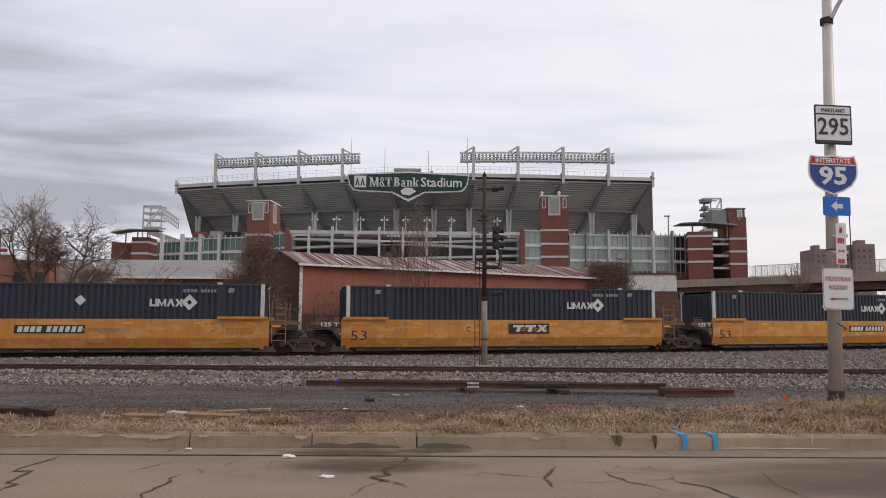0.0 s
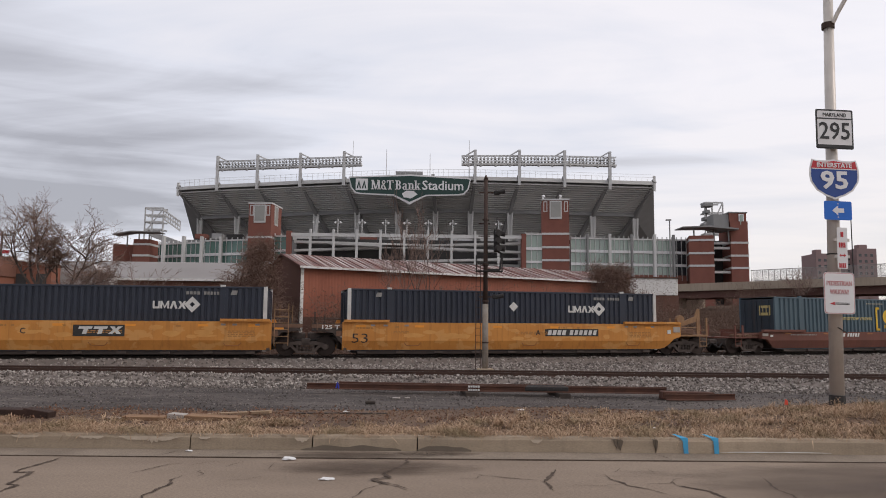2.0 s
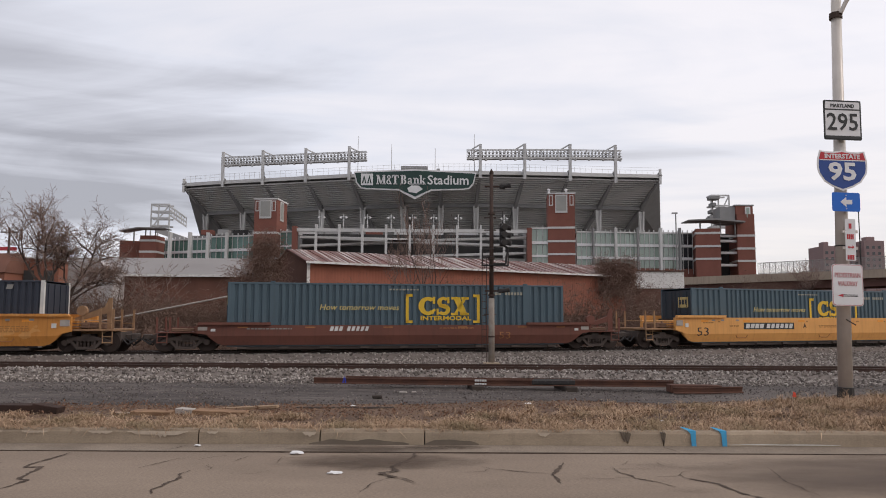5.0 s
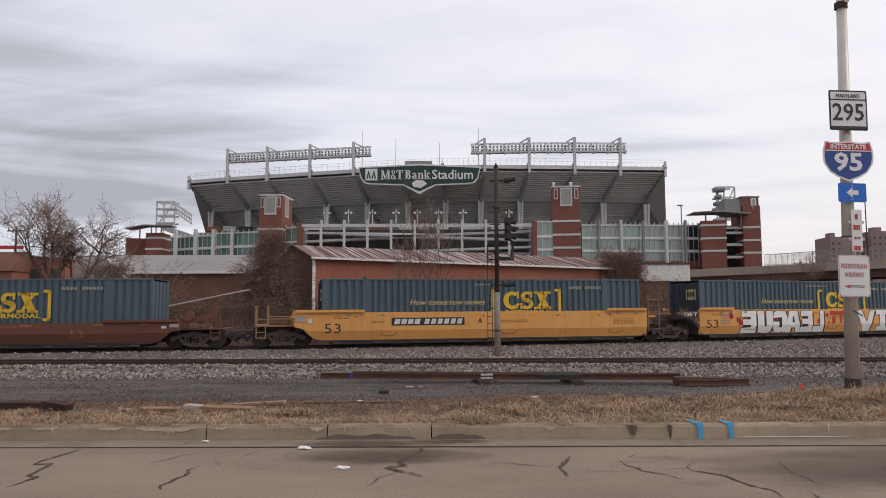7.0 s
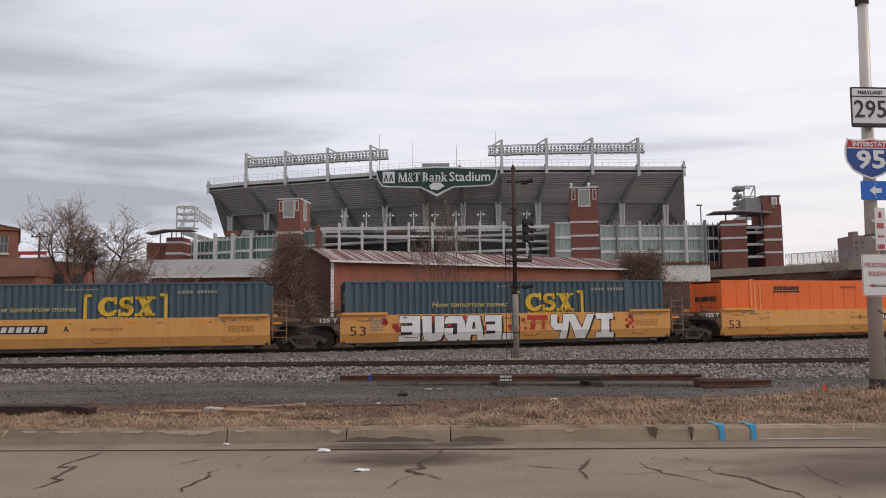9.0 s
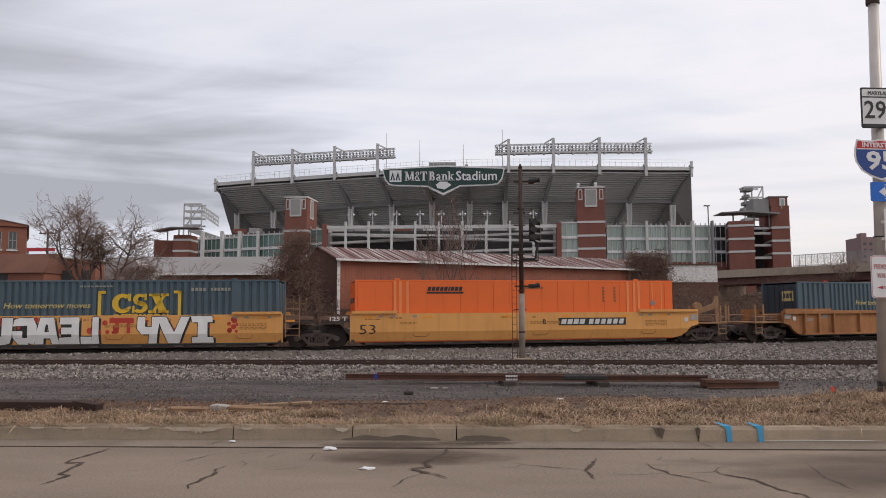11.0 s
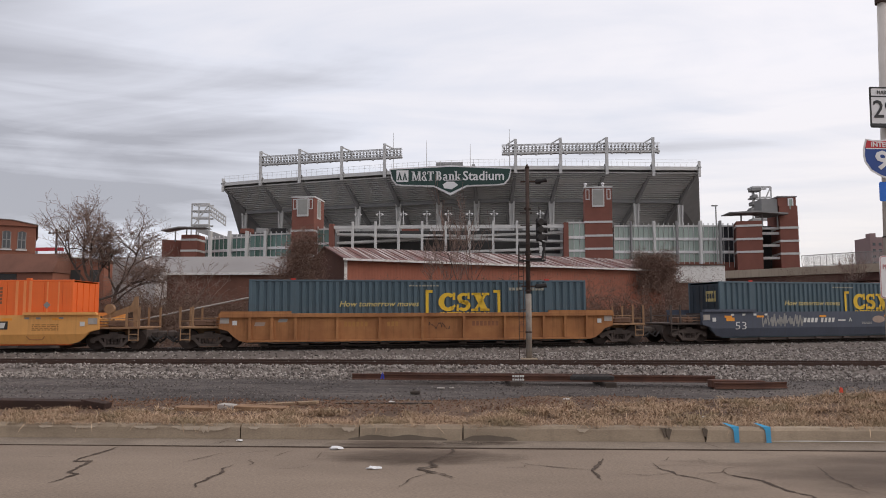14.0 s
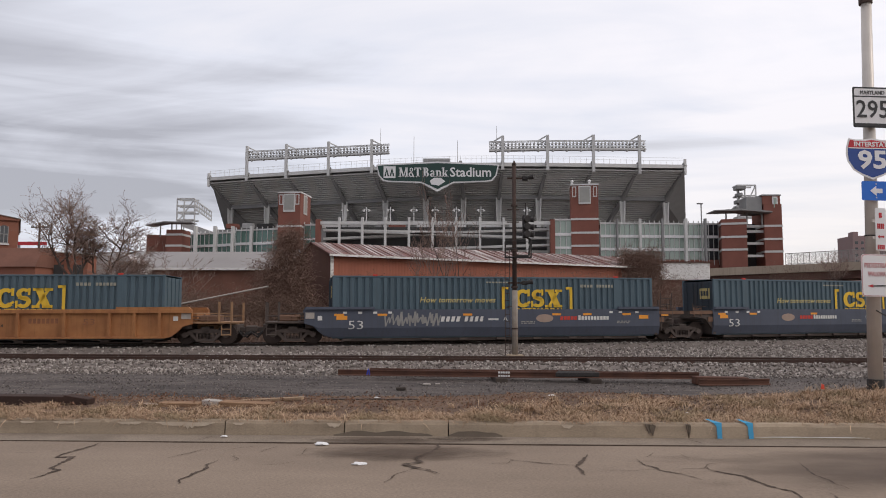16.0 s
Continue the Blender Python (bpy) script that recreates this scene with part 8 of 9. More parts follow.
def rounded(w, h, r, n=3):
    pts = []
    for cx, cy, a0 in ((w / 2 - r, -h / 2 + r, -90), (w / 2 - r, h / 2 - r, 0), (-w / 2 + r, h / 2 - r, 90), (-w / 2 + r, -h / 2 + r, 180)):
        for k in range(n + 1):
            a = radians(a0 + 90 * k / n)
            pts.append((cx + r * math.cos(a), cy + r * math.sin(a)))
    return pts


def build_signs():
    sy = 12.80
    # state route sign
    s = sign_plate("route_sign", "white square state route sign with black rim", rounded(0.71, 0.73, 0.03), "sign_white", sy, 7.265, 5.29, 0.6, border="sign_black", rim=0.03)
    lettering("state_name", "MARYLAND", 0.10, "sign_black", s, pose(0, -0.008, 0.26), width=0.44)
    bm = bmesh.new()
    box(bm, -0.33, 0.33, -0.008, -0.002, 0.182, 0.204)
    part("line", bm, "sign_black", s)
    lettering("route_number", "295", 0.44, "sign_black", s, pose(0, -0.008, -0.05), width=0.58, bold=0.004)
    bm = bmesh.new()
    box(bm, -0.33, 0.33, -0.008, -0.002, -0.345, -0.29)
    part("foot_bar", bm, "sign_black", s)
    # interstate shield
    w, h = 0.90, 0.70
    out = [(-0.40, 0.345), (-0.30, 0.325), (-0.16, 0.325), (0, 0.35), (0.16, 0.325), (0.30, 0.325), (0.40, 0.345), (0.445, 0.18), (0.45, 0.06), (0.43, -0.05), (0.33, -0.2), (0.18, -0.29), (0, -0.355), (-0.18, -0.29), (-0.33, -0.2), (-0.43, -0.05), (-0.45, 0.06), (-0.445, 0.18)]
    out = [(x * 1.05, z * 1.04) for x, z in out]
    s = sign_plate("interstate_shield", "red and blue interstate shield with white figures", out, "sign_blue", sy, 7.22, 4.37, 0.6, border="sign_white")
    bm = bmesh.new()
    extrude(bm, [(-0.395, 0.33), (-0.30, 0.308), (-0.16, 0.308), (0, 0.333), (0.16, 0.308), (0.30, 0.308), (0.395, 0.33), (0.435, 0.19), (-0.435, 0.19)], -0.007, -0.002)
    part("red_band", bm, "sign_red", s)
    bm = bmesh.new()
    box(bm, -0.42, 0.42, -0.008, -0.002, 0.175, 0.192)
    part("line", bm, "sign_white", s)
    lettering("band_word", "INTERSTATE", 0.115, "sign_white", s, pose(0, -0.009, 0.25), width=0.66, bold=0.003)
    lettering("route_number", "95", 0.44, "sign_white", s, pose(0, -0.008, -0.035), width=0.52, bold=0.012)
    # arrow plate
    s = sign_plate("arrow_sign", "bright blue plate with a white arrow", rounded(0.52, 0.34, 0.03), "sign_bright_blue", sy, 7.26, 3.80, 0.8)
    bm = bmesh.new()
    extrude(bm, [(-0.11, 0.0), (0.0, 0.09), (0.0, 0.04), (0.11, 0.04), (0.11, -0.04), (0.0, -0.04), (0.0, -0.09)], -0.006, 0)
    part("arrow", bm, "sign_white", s)
    for z in (0.12, -0.12):
        bm = bmesh.new()
        tube(bm, (0, -0.006, z), (0, 0, z), 0.012, n=8)
        part("bolt", bm, "galv", s)
    # narrow parking sign, lettering too small to read
    s = sign_plate("parking_sign", "narrow white sign with red lettering bars", rounded(0.19, 0.74, 0.02), "sign_white", sy - 0.03, 7.29, 3.12, 1.2)
    for z0, z1, x0, x1 in ((0.2, 0.29, -0.03, 0.04), (0.01, 0.10, -0.065, 0.065), (-0.35, -0.27, -0.065, 0.065)):
        n = 4 if x1 - x0 > 0.1 else 1
        for k in range(n):
            a = x0 + (x1 - x0) * k / n
            bm = bmesh.new()
            box(bm, a, a + (x1 - x0) / n * 0.7, -0.006, 0, z0, z1)
            part("lettering_bar", bm, "sign_red", s)
    bm = bmesh.new()
    extrude(bm, [(-0.06, -0.13), (-0.03, -0.10), (-0.03, -0.12), (0.03, -0.12), (0.03, -0.10), (0.06, -0.13), (0.03, -0.16), (0.03, -0.14), (-0.03, -0.14), (-0.03, -0.16)], -0.006, 0)
    part("double_arrow", bm, "sign_red", s)
    # pedestrian sign
    s = sign_plate("walkway_sign", "white sign with faded red lettering and an arrow", rounded(0.56, 0.72, 0.05), "sign_white", sy - 0.01, 7.21, 2.32, 0.8, border="faded_red", rim=0.012)
    bm = bmesh.new()
    extrude(bm, rounded(0.575, 0.735, 0.055), 0.001, 0.0055)
    part("rim", bm, "sign_white", s)
    lettering("lettering", "PEDESTRIAN", 0.115, "faded_red", s, pose(0, -0.007, 0.17), width=0.47, bold=0.002)
    lettering("lettering", "WALKWAY", 0.115, "faded_red", s, pose(0, -0.007, 0.02), width=0.36, bold=0.002)
    bm = bmesh.new()
    box(bm, -0.10, 0.18, -0.007, -0.003, -0.20, -0.188)
    box(bm, -0.10, 0.18, -0.007, -0.003, -0.178, -0.166)
    part("arrow_shaft", bm, "sign_black", s)
    bm = bmesh.new()
    extrude(bm, [(-0.19, -0.184), (-0.09, -0.155), (-0.09, -0.213)], -0.008, -0.003)
    part("arrow_head", bm, "sign_red", s)
    # lamp arm near the top of the pole
    pole = bpy.data.objects["sign_pole"]
    bm = bmesh.new()
    tube(bm, (7.345, 13.0, 7.26), (7.347, 13.0, 7.37), 0.112, n=16)
    part("clamp_band", bm, "signal_rust", pole)
    bm = bmesh.new()
    pts = [Vector((7.38, 12.90, 7.33)), Vector((7.46, 12.86, 7.52)), Vector((7.72, 12.7, 8.05)), Vector((8.3, 12.3, 8.5)), Vector((9.2, 11.6, 8.95))]
    for a, b in zip(pts, pts[1:]):
        tube(bm, a, b, 0.04, n=8)
    part("lamp_arm", bm, "galv", pole)
    bm = bmesh.new()
    for z in (3.02,):
        tube(bm, (7.255, 13.0, z), (7.256, 13.0, z + 0.02), 0.118, n=16)
    part("strap", bm, "black", pole)
    bm = bmesh.new()
    beam(bm, (7.2, 12.875, 1.72), (7.37, 12.875, 1.62), 0.012, 0.016)
    part("loose_strap", bm, "black", pole)


build_signs()


# ---- scrap rails lying on the gravel ----
def scrap_rail(label, p, q, mats="rail_rust"):
    ob = thing("scrap_rail", label, "rail", group="scrap rails")
    p, q = Vector(p), Vector(q)
    h = math.atan2(q.y - p.y, q.x - p.x)
    rail_along("web", [(p, h), (p.lerp(q, 0.5) + Vector((0, 0, -0.01)), h), (q, h)], mats, ob)
    return ob


def build_scrap():
    zg = CINDER_Z - 0.03
    b = [(1.14, 21.5), (3.77, 21.3)]
    for x, y in b:
        blk = thing("timber_block", "short dark timber block under the scrap rails", "timber", pose(x, y + 0.2, zg, 0, 0, random.uniform(-8, 8)), group="timber blocks")
        bm = bmesh.new()
        box(bm, -0.17, 0.17, -0.55, 0.8, -0.02, 0.13, 0.015)
        part("block", bm, "tie", blk)
    z = zg + 0.13 + 0.17
    scrap_rail("long rusty rail resting on timber blocks", (-3.63, 21.85, z), (6.74, 21.2, z))
    scrap_rail("long rusty rail resting on timber blocks", (-1.78, 22.15, z), (6.89, 21.5, z))
    scrap_rail("rusty rail resting on timber blocks", (-2.76, 22.45, z), (4.05, 22.0, z))
    scrap_rail("short rusty rail lying on the gravel", (6.55, 20.5, zg + 0.19), (8.6, 20.8, zg + 0.19))
    fl = thing("steel_plate", "flat rusty steel plate on the gravel", "scrap", pose(6.54, 20.7, zg + 0.02, 0, 1, 3))
    bm = bmesh.new()
    box(bm, 0, 1.5, 0, 0.35, 0, 0.22, 0.02)
    part("plate", bm, "rail_rust", fl)
    jb = thing("joint_bars", "dark oily joint bars bolted over the scrap rails", "scrap", pose(3.33, 21.15, z - 0.12))
    for k in range(3):
        bm = bmesh.new()
        box(bm, -0.62 + 0.07 * k, 0.62, -0.06 + k * 0.3, 0.0 + k * 0.3, 0.0, 0.13, 0.02)
        for i in range(5):
            tube(bm, (-0.45 + i * 0.22, -0.09 + k * 0.3, 0.07), (-0.45 + i * 0.22, -0.05 + k * 0.3, 0.07), 0.03, n=6)
        part("bar", bm, "black", jb)
    # stencilled marks on the rail, too small to read
    for dz, zz in ((0.0, z - 0.03), (0.0, z - 0.125)):
        mk = thing("chalk_mark", "small white stencilled bars on the scrap rail", "marking", pose(1.26, 21.36, zz))
        for k in range(5):
            bm = bmesh.new()
            box(bm, -0.17 + k * 0.07, -0.115 + k * 0.07, -0.012, 0.05, -0.025, 0.025)
            part("bar", bm, "mark_white", mk)
    rb = thing("blue_ribbon", "scrap of blue ribbon on the rails", "ribbon", pose(-2.73, 21.72, z - 0.14))
    bm = bmesh.new()
    extrude(bm, [(-0.05, 0), (-0.01, 0), (0.03, 0.17), (0.0, 0.18)], -0.01, 0.0)
    extrude(bm, [(0.03, -0.02), (0.07, 0.0), (0.05, 0.13), (0.02, 0.12)], -0.02, -0.01)
    part("ribbon", bm, "ribbon_blue", rb)
    # a few blocks and shards
    for x, y, w, d, h, m in ((-0.93, 20.3, 0.22, 0.1, 0.05, "litter_grey"), (-0.63, 20.5, 0.16, 0.1, 0.03, "litter_grey"), (-1.53, 19.0, 0.25, 0.2, 0.08, "tie")):
        ob = thing("debris", "small piece of debris on the gravel", "debris", pose(x, y, zg, 0, 0, random.uniform(-20, 20)), group="gravel debris")
        bm = bmesh.new()
        box(bm, -w / 2, w / 2, -d / 2, d / 2, 0, h, 0.02)
        part("lump", bm, m, ob)


build_scrap()


# ---- cracks, stains, litter and paint on the street ----
for pts, w in (
        ([(-4.53, 9.30), (-4.53, 9.02), (-4.59, 8.62), (-4.58, 8.34), (-4.40, 8.40), (-4.35, 8.05), (-4.32, 7.77), (-4.19, 7.70), (-4.20, 7.51), (-4.25, 7.27)], 0.05),
        ([(-3.31, 8.34), (-3.19, 8.61), (-3.08, 8.88), (-2.95, 8.95)], 0.022),
        ([(-2.81, 8.82), (-2.72, 8.98), (-2.56, 9.12)], 0.022),
        ([(-2.69, 8.25), (-2.75, 8.03), (-2.69, 7.82), (-2.72, 7.62), (-2.76, 7.31), (-2.72, 7.14)], 0.055),
        ([(-2.59, 8.57), (-2.62, 8.48), (-2.50, 8.37), (-2.52, 8.22)], 0.022),
        ([(-2.38, 8.73), (-2.32, 8.94), (-2.25, 9.08)], 0.022),
        ([(-1.86, 8.99), (-1.85, 8.64)], 0.025),
        ([(-2.15, 8.02), (-1.93, 8.09), (-1.84, 8.24)], 0.012),
        ([(-0.25, 9.44), (-0.29, 8.96), (-0.42, 8.62), (-0.50, 8.46), (-0.44, 8.22), (-0.60, 8.08), (-0.48, 7.93), (-0.33, 7.82), (-0.22, 7.62)], 0.055),
        ([(-0.48, 7.93), (-0.64, 7.66), (-0.74, 7.23)], 0.02),
        ([(-5.04, 8.58), (-4.94, 8.61)], 0.05),
        ([(-5.18, 8.60), (-5.06, 8.60)], 0.04),
        ([(-4.83, 8.68), (-4.73, 8.71)], 0.025),
        ([(-3.27, 9.80), (-3.37, 9.45)], 0.03),
        ([(0.32, 8.18), (0.51, 8.24), (0.60, 8.39), (0.51, 8.49)], 0.015),
        ([(0.60, 8.39), (0.87, 8.27), (1.22, 8.13)], 0.025),
        ([(1.49, 8.76), (1.41, 8.51), (1.29, 8.17), (1.23, 8.08), (1.28, 7.88), (1.28, 7.66)], 0.055),
        ([(1.99, 8.50), (2.01, 8.19), (2.10, 8.07), (2.11, 7.90), (2.30, 7.72), (2.40, 7.50)], 0.028),
        ([(2.07, 7.97), (1.78, 7.87), (1.52, 7.91)], 0.014),
        ([(2.26, 8.88), (2.15, 8.63)], 0.025),
        ([(2.34, 7.97), (2.58, 8.04), (2.74, 8.26), (2.84, 8.30)], 0.022),
        ([(2.63, 8.11), (2.64, 7.92), (2.90, 7.68), (2.91, 7.49), (2.98, 7.25), (3.09, 7.07), (3.08, 6.80)], 0.045),
        ([(3.78, 8.51), (3.64, 7.81), (3.67, 7.54), (3.67, 7.18)], 0.026),
        ([(3.42, 6.99), (3.36, 6.65)], 0.04),
        ([(2.59, 8.84), (2.59, 8.58)], 0.02),
        ([(3.37, 8.82), (3.47, 8.57)], 0.018),
        ([(2.99, 9.81), (3.07, 9.43)], 0.04)):
    strip("crack", pts, w, 0.006 if max(p[1] for p in pts) < 9.37 else 0.014, "tar", "")


def blot(name, label, cx, cy, rx, ry, z, material):
    """A flat damp patch lying on the street, fading at its rim."""
    bm = bmesh.new()
    bmesh.ops.create_circle(bm, cap_ends=True, segments=24, radius=1.0)
    ob = part(name, bm, material)
    ob.matrix_world = Matrix.LocRotScale((cx, cy, z), Euler((0, 0, 0)), (rx, ry, 1))
    return tagged(ob, label, "stain", "", "structure")


def crumpled(name, label, x, y, z, size, seed):
    rng = random.Random(seed)
    bm = bmesh.new()
    bmesh.ops.create_icosphere(bm, subdivisions=2, radius=1)
    for v in bm.verts:
        v.co = Vector((v.co.x * size, v.co.y * size * 0.6, max(-0.1, v.co.z) * size * 0.28)) * (1 + rng.uniform(-0.35, 0.35))
    ob = part(name, bm, "litter")
    ob.matrix_world = pose(x, y, z)
    return tagged(ob, label, "litter", "street litter")


crumpled("crumpled_paper", "crumpled white paper on the asphalt", -1.74, 9.25, 0.012, 0.085, 1)
crumpled("crumpled_paper", "small white paper scrap beside the kerb", -3.11, 9.72, 0.02, 0.045, 2)
crumpled("crumpled_paper", "flattened pale paper on the asphalt", -1.10, 8.1, 0.006, 0.075, 3)
crumpled("crumpled_paper", "pale paper scrap on the asphalt", 5.65, 8.95, 0.012, 0.09, 4)


def kerb_face_mark(label, x0, x1, z0, z1, material, seed, name="kerb_stain"):
    """An uneven thin patch on the kerb's upright face."""
    rng = random.Random(seed)
    bm = bmesh.new()
    n = max(6, int((x1 - x0) / 0.06))
    lo, hi = [], []
    for k in range(n + 1):
        x = x0 + (x1 - x0) * k / n
        edge = min(1, 4 * min(k, n - k) / n + 0.25)
        zt = z0 + (z1 - z0) * edge * (0.75 + 0.35 * noise.noise((x * 4, seed, 0)))
        def face_y(z):
            return KERB_Y + 0.02 * max(0, min(1, z / 0.13)) - 0.016
        lo.append(bm.verts.new((x, face_y(z0), z0)))
        hi.append(bm.verts.new((x, face_y(zt), zt)))
    for k in range(n):
        bm.faces.new((lo[k], lo[k + 1], hi[k + 1], hi[k]))
    return part(name, bm, material, bpy.data.objects["kerb"], label)


kerb_face_mark("dark damp stain", -1.69, -0.37, 0.012, 0.09, "wet", 3)
kerb_face_mark("dark damp stain", -0.15, 0.56, 0.012, 0.10, "wet", 4)
blot("damp_patch", "dark damp patch at the foot of the kerb", -0.97, 9.56, 1.35, 0.32, 0.0185, "damp_fade")
blot("asphalt_patch", "older darker patch of asphalt", 6.0, 8.0, 4.4, 1.7, 0.0125, "older_asphalt")
blot("damp_patch", "faint damp patch on the asphalt", -0.64, 8.75, 1.5, 0.6, 0.019, "damp_fade")
blot("damp_patch", "dark damp patch at the foot of the kerb", 0.11, 9.7, 0.7, 0.2, 0.0185, "damp_fade")
for k, (x0, x1, dep) in enumerate(((-5.5, -5.15, 0.03), (-4.62, -4.3, 0.035), (-4.1, -3.3, 0.06), (-1.78, -1.6, 0.05), (-5.95, -5.75, 0.03), (-3.75, -3.55, 0.09), (-3.05, -2.9, 0.035), (1.35, 1.5, 0.05))):
    bm = bmesh.new()
    n = 14
    lo, hi = [], []
    for i in range(n + 1):
        x = x0 + (x1 - x0) * i / n
        d = dep * min(1, 5 * min(i, n - i) / n) * (0.55 + 0.9 * abs(noise.noise((x * 14, k, 1))) + 0.4 * noise.noise((x * 31, k, 4)))
        lo.append(bm.verts.new((x, KERB_Y + 0.004, 0.167 - max(0.0, d) - 0.004)))
        hi.append(bm.verts.new((x, KERB_Y + 0.007, 0.172)))
    for i in range(n):
        bm.faces.new((lo[i], lo[i + 1], hi[i + 1], hi[i]))
    part("chip", bm, "chip", bpy.data.objects["kerb"], "pale fresh chip in the kerb edge")
for x in (3.42, 3.83):
    bm = bmesh.new()
    vs = []
    for i in range(7):
        z = 0.012 + i * 0.026
        w = 0.033 + 0.006 * noise.noise((z * 40, x, 0))
        vs.append((bm.verts.new((x - w, KERB_Y + 0.02 * z / 0.13 - 0.017, z)), bm.verts.new((x + w, KERB_Y + 0.02 * z / 0.13 - 0.017, z))))
    vs.append((bm.verts.new((x - 0.07, KERB_Y + 0.02, 0.211)), bm.verts.new((x + 0.04, KERB_Y + 0.02, 0.211))))
    vs.append((bm.verts.new((x - 0.13, KERB_Y + 0.17, 0.24)), bm.verts.new((x - 0.09, KERB_Y + 0.17, 0.24))))
    for (a, b), (c, d) in zip(vs, vs[1:]):
        bm.faces.new((a, b, d, c))
    part("paint_mark", bm, "paint_blue", bpy.data.objects["kerb"], "sprayed light blue utility mark")
for x, w in ((2.52, 0.075), (3.02, 0.035)):
    bm = bmesh.new()
    for k, (dx0, dx1) in enumerate(((-1.0, -0.35), (-0.2, 0.25), (0.35, 0.9))):
        extrude(bm, [(x + dx0 * w, 0.19), (x + dx1 * w, 0.19 - 0.01 * k), (x + dx1 * w * 0.4, 0.10 - 0.03 * k), (x + dx0 * w * 0.3, 0.06 + 0.02 * k)], KERB_Y - 0.004, KERB_Y + 0.03)
    part("broken_edge", bm, "wet", bpy.data.objects["kerb"], "dark broken gap in the kerb")
kerb_face_mark("white chalky scrape", 3.87, 5.38, 0.03, 0.045, "mark_white", 9)


# ---- thin rods and leaves ----
class Sticks:
    """Collects many thin three-sided rods and turns them into one mesh."""

    def __init__(self):
        self.v, self.f = [], []

    def rod(self, p, q, r0, r1, n=3):
        d = q - p
        if d.length < 1e-5:
            return
        d = d.normalized()
        a = d.orthogonal().normalized()
        c = d.cross(a)
        k0 = len(self.v)
        for e, r in ((p, r0), (q, r1)):
            for k in range(n):
                t = 2 * math.pi * k / n
                self.v.append(e + a * (r * math.cos(t)) + c * (r * math.sin(t)))
        for k in range(n):
            j = (k + 1) % n
            self.f.append((k0 + k, k0 + j, k0 + n + j, k0 + n + k))

    def leaf(self, p, size, rng):
        a = Vector((rng.uniform(-1, 1), rng.uniform(-1, 1), rng.uniform(-1, 1))).normalized() * size
        b = Vector((rng.uniform(-1, 1), rng.uniform(-1, 1), rng.uniform(-1, 1))).normalized() * size * 0.6
        k = len(self.v)
        self.v += [p, p + a + b * 0.5, p + a * 1.4, p + a - b * 0.5]
        self.f.append((k, k + 1, k + 2, k + 3))

    def make(self, name, material, parent=None, kind=""):
        me = bpy.data.meshes.new(name)
        me.from_pydata([tuple(v) for v in self.v], [], self.f)
        me.materials.append(M[material])
        ob = new(name, me)
        if parent is not None:
            ob.parent = parent
        if kind:
            tagged(ob, kind=kind)
        return ob


# ---- boards and rubbish along the verge ----
def board(label, x, y, w, d, h, rot, tilt, mat="wood"):
    z = verge_height(x, y)
    ob = thing("old_board", label, "board", pose(x, y, z - 0.015, 0, tilt, rot), group="boards on the verge")
    bm = bmesh.new()
    box(bm, -w / 2, w / 2, -d / 2, d / 2, 0, h, 0.008)
    part("plank", bm, mat, ob)


def build_rubbish():
    board("tan plywood board half hidden in dry grass", -4.32, 11.35, 0.60, 0.3, 0.07, 2, 1, "ply")
    board("pale grey broken board in the verge", -3.88, 11.5, 0.26, 0.2, 0.09, -8, 3, "litter_grey")
    board("orange-tan plywood board half hidden in dry grass", -3.32, 11.45, 0.80, 0.3, 0.075, -4, 1.5, "ply")
    board("thin weathered plank lying in the verge", -3.05, 11.95, 1.05, 0.12, 0.05, -9, -4, "wood")
    board("splintered pale board in the grass", -5.16, 11.1, 0.34, 0.12, 0.05, 10, 3, "wood")
    board("splintered pale board in the grass", -4.73, 11.3, 0.28, 0.10, 0.04, -14, 2, "litter_grey")
    board("dark rotten sleeper end in the verge", -7.2, 11.45, 2.4, 0.30, 0.15, 1, 0.5, "log_dark")
    board("dark rotten sleeper end in the verge", -5.95, 11.4, 0.42, 0.2, 0.13, -8, 7, "log_dark")
    board("dark thin plank in the verge", -1.51, 12.3, 1.6, 0.07, 0.03, 2, 0, "tie")
    for k, (px, py) in enumerate(((5.97, 12.4),)):
        fl = thing("marker_flag", "small red-orange marker flag in the grass", "flag", pose(px, py, verge_height(px, py)))
        bm = bmesh.new()
        tube(bm, (0, 0, 0), (0.01, 0, 0.22), 0.003, n=4)
        part("wire", bm, "galv", fl)
        bm = bmesh.new()
        extrude(bm, [(0.0, 0.12), (0.06, 0.115), (0.055, 0.19), (0.01, 0.21)], -0.004, 0.0)
        part("flag", bm, "flag_red", fl)
    # fallen leaves caught among the boards
    rng = random.Random(23)
    leaves = Sticks()
    for k in range(5200):
        x = rng.uniform(-6.6, 3.5)
        y = 11.0 + 1.7 * rng.random()
        if noise.noise((x * 1.4, y * 1.4, 12)) + 0.35 * noise.noise((x * 5, y * 5, 2)) < -0.05 + 0.04 * max(0.0, x):
            continue
        leaves.leaf(Vector((x, y, verge_height(x, y) + rng.uniform(0.0, 0.06))), rng.uniform(0.02, 0.05), rng)
    tagged(leaves.make("fallen_leaves", "leaf_brown"), "red-brown fallen leaves among the boards on the verge", "leaves", "", "stuff")
    rng = random.Random(17)
    for k in range(3):
        x, y = rng.uniform(-5, 7.5), rng.uniform(10.5, 12.8)
        crumpled("crumpled_paper", "scrap of pale rubbish in the dry grass", x, y, verge_height(x, y) + 0.04, rng.uniform(0.03, 0.055), 40 + k)


build_rubbish()


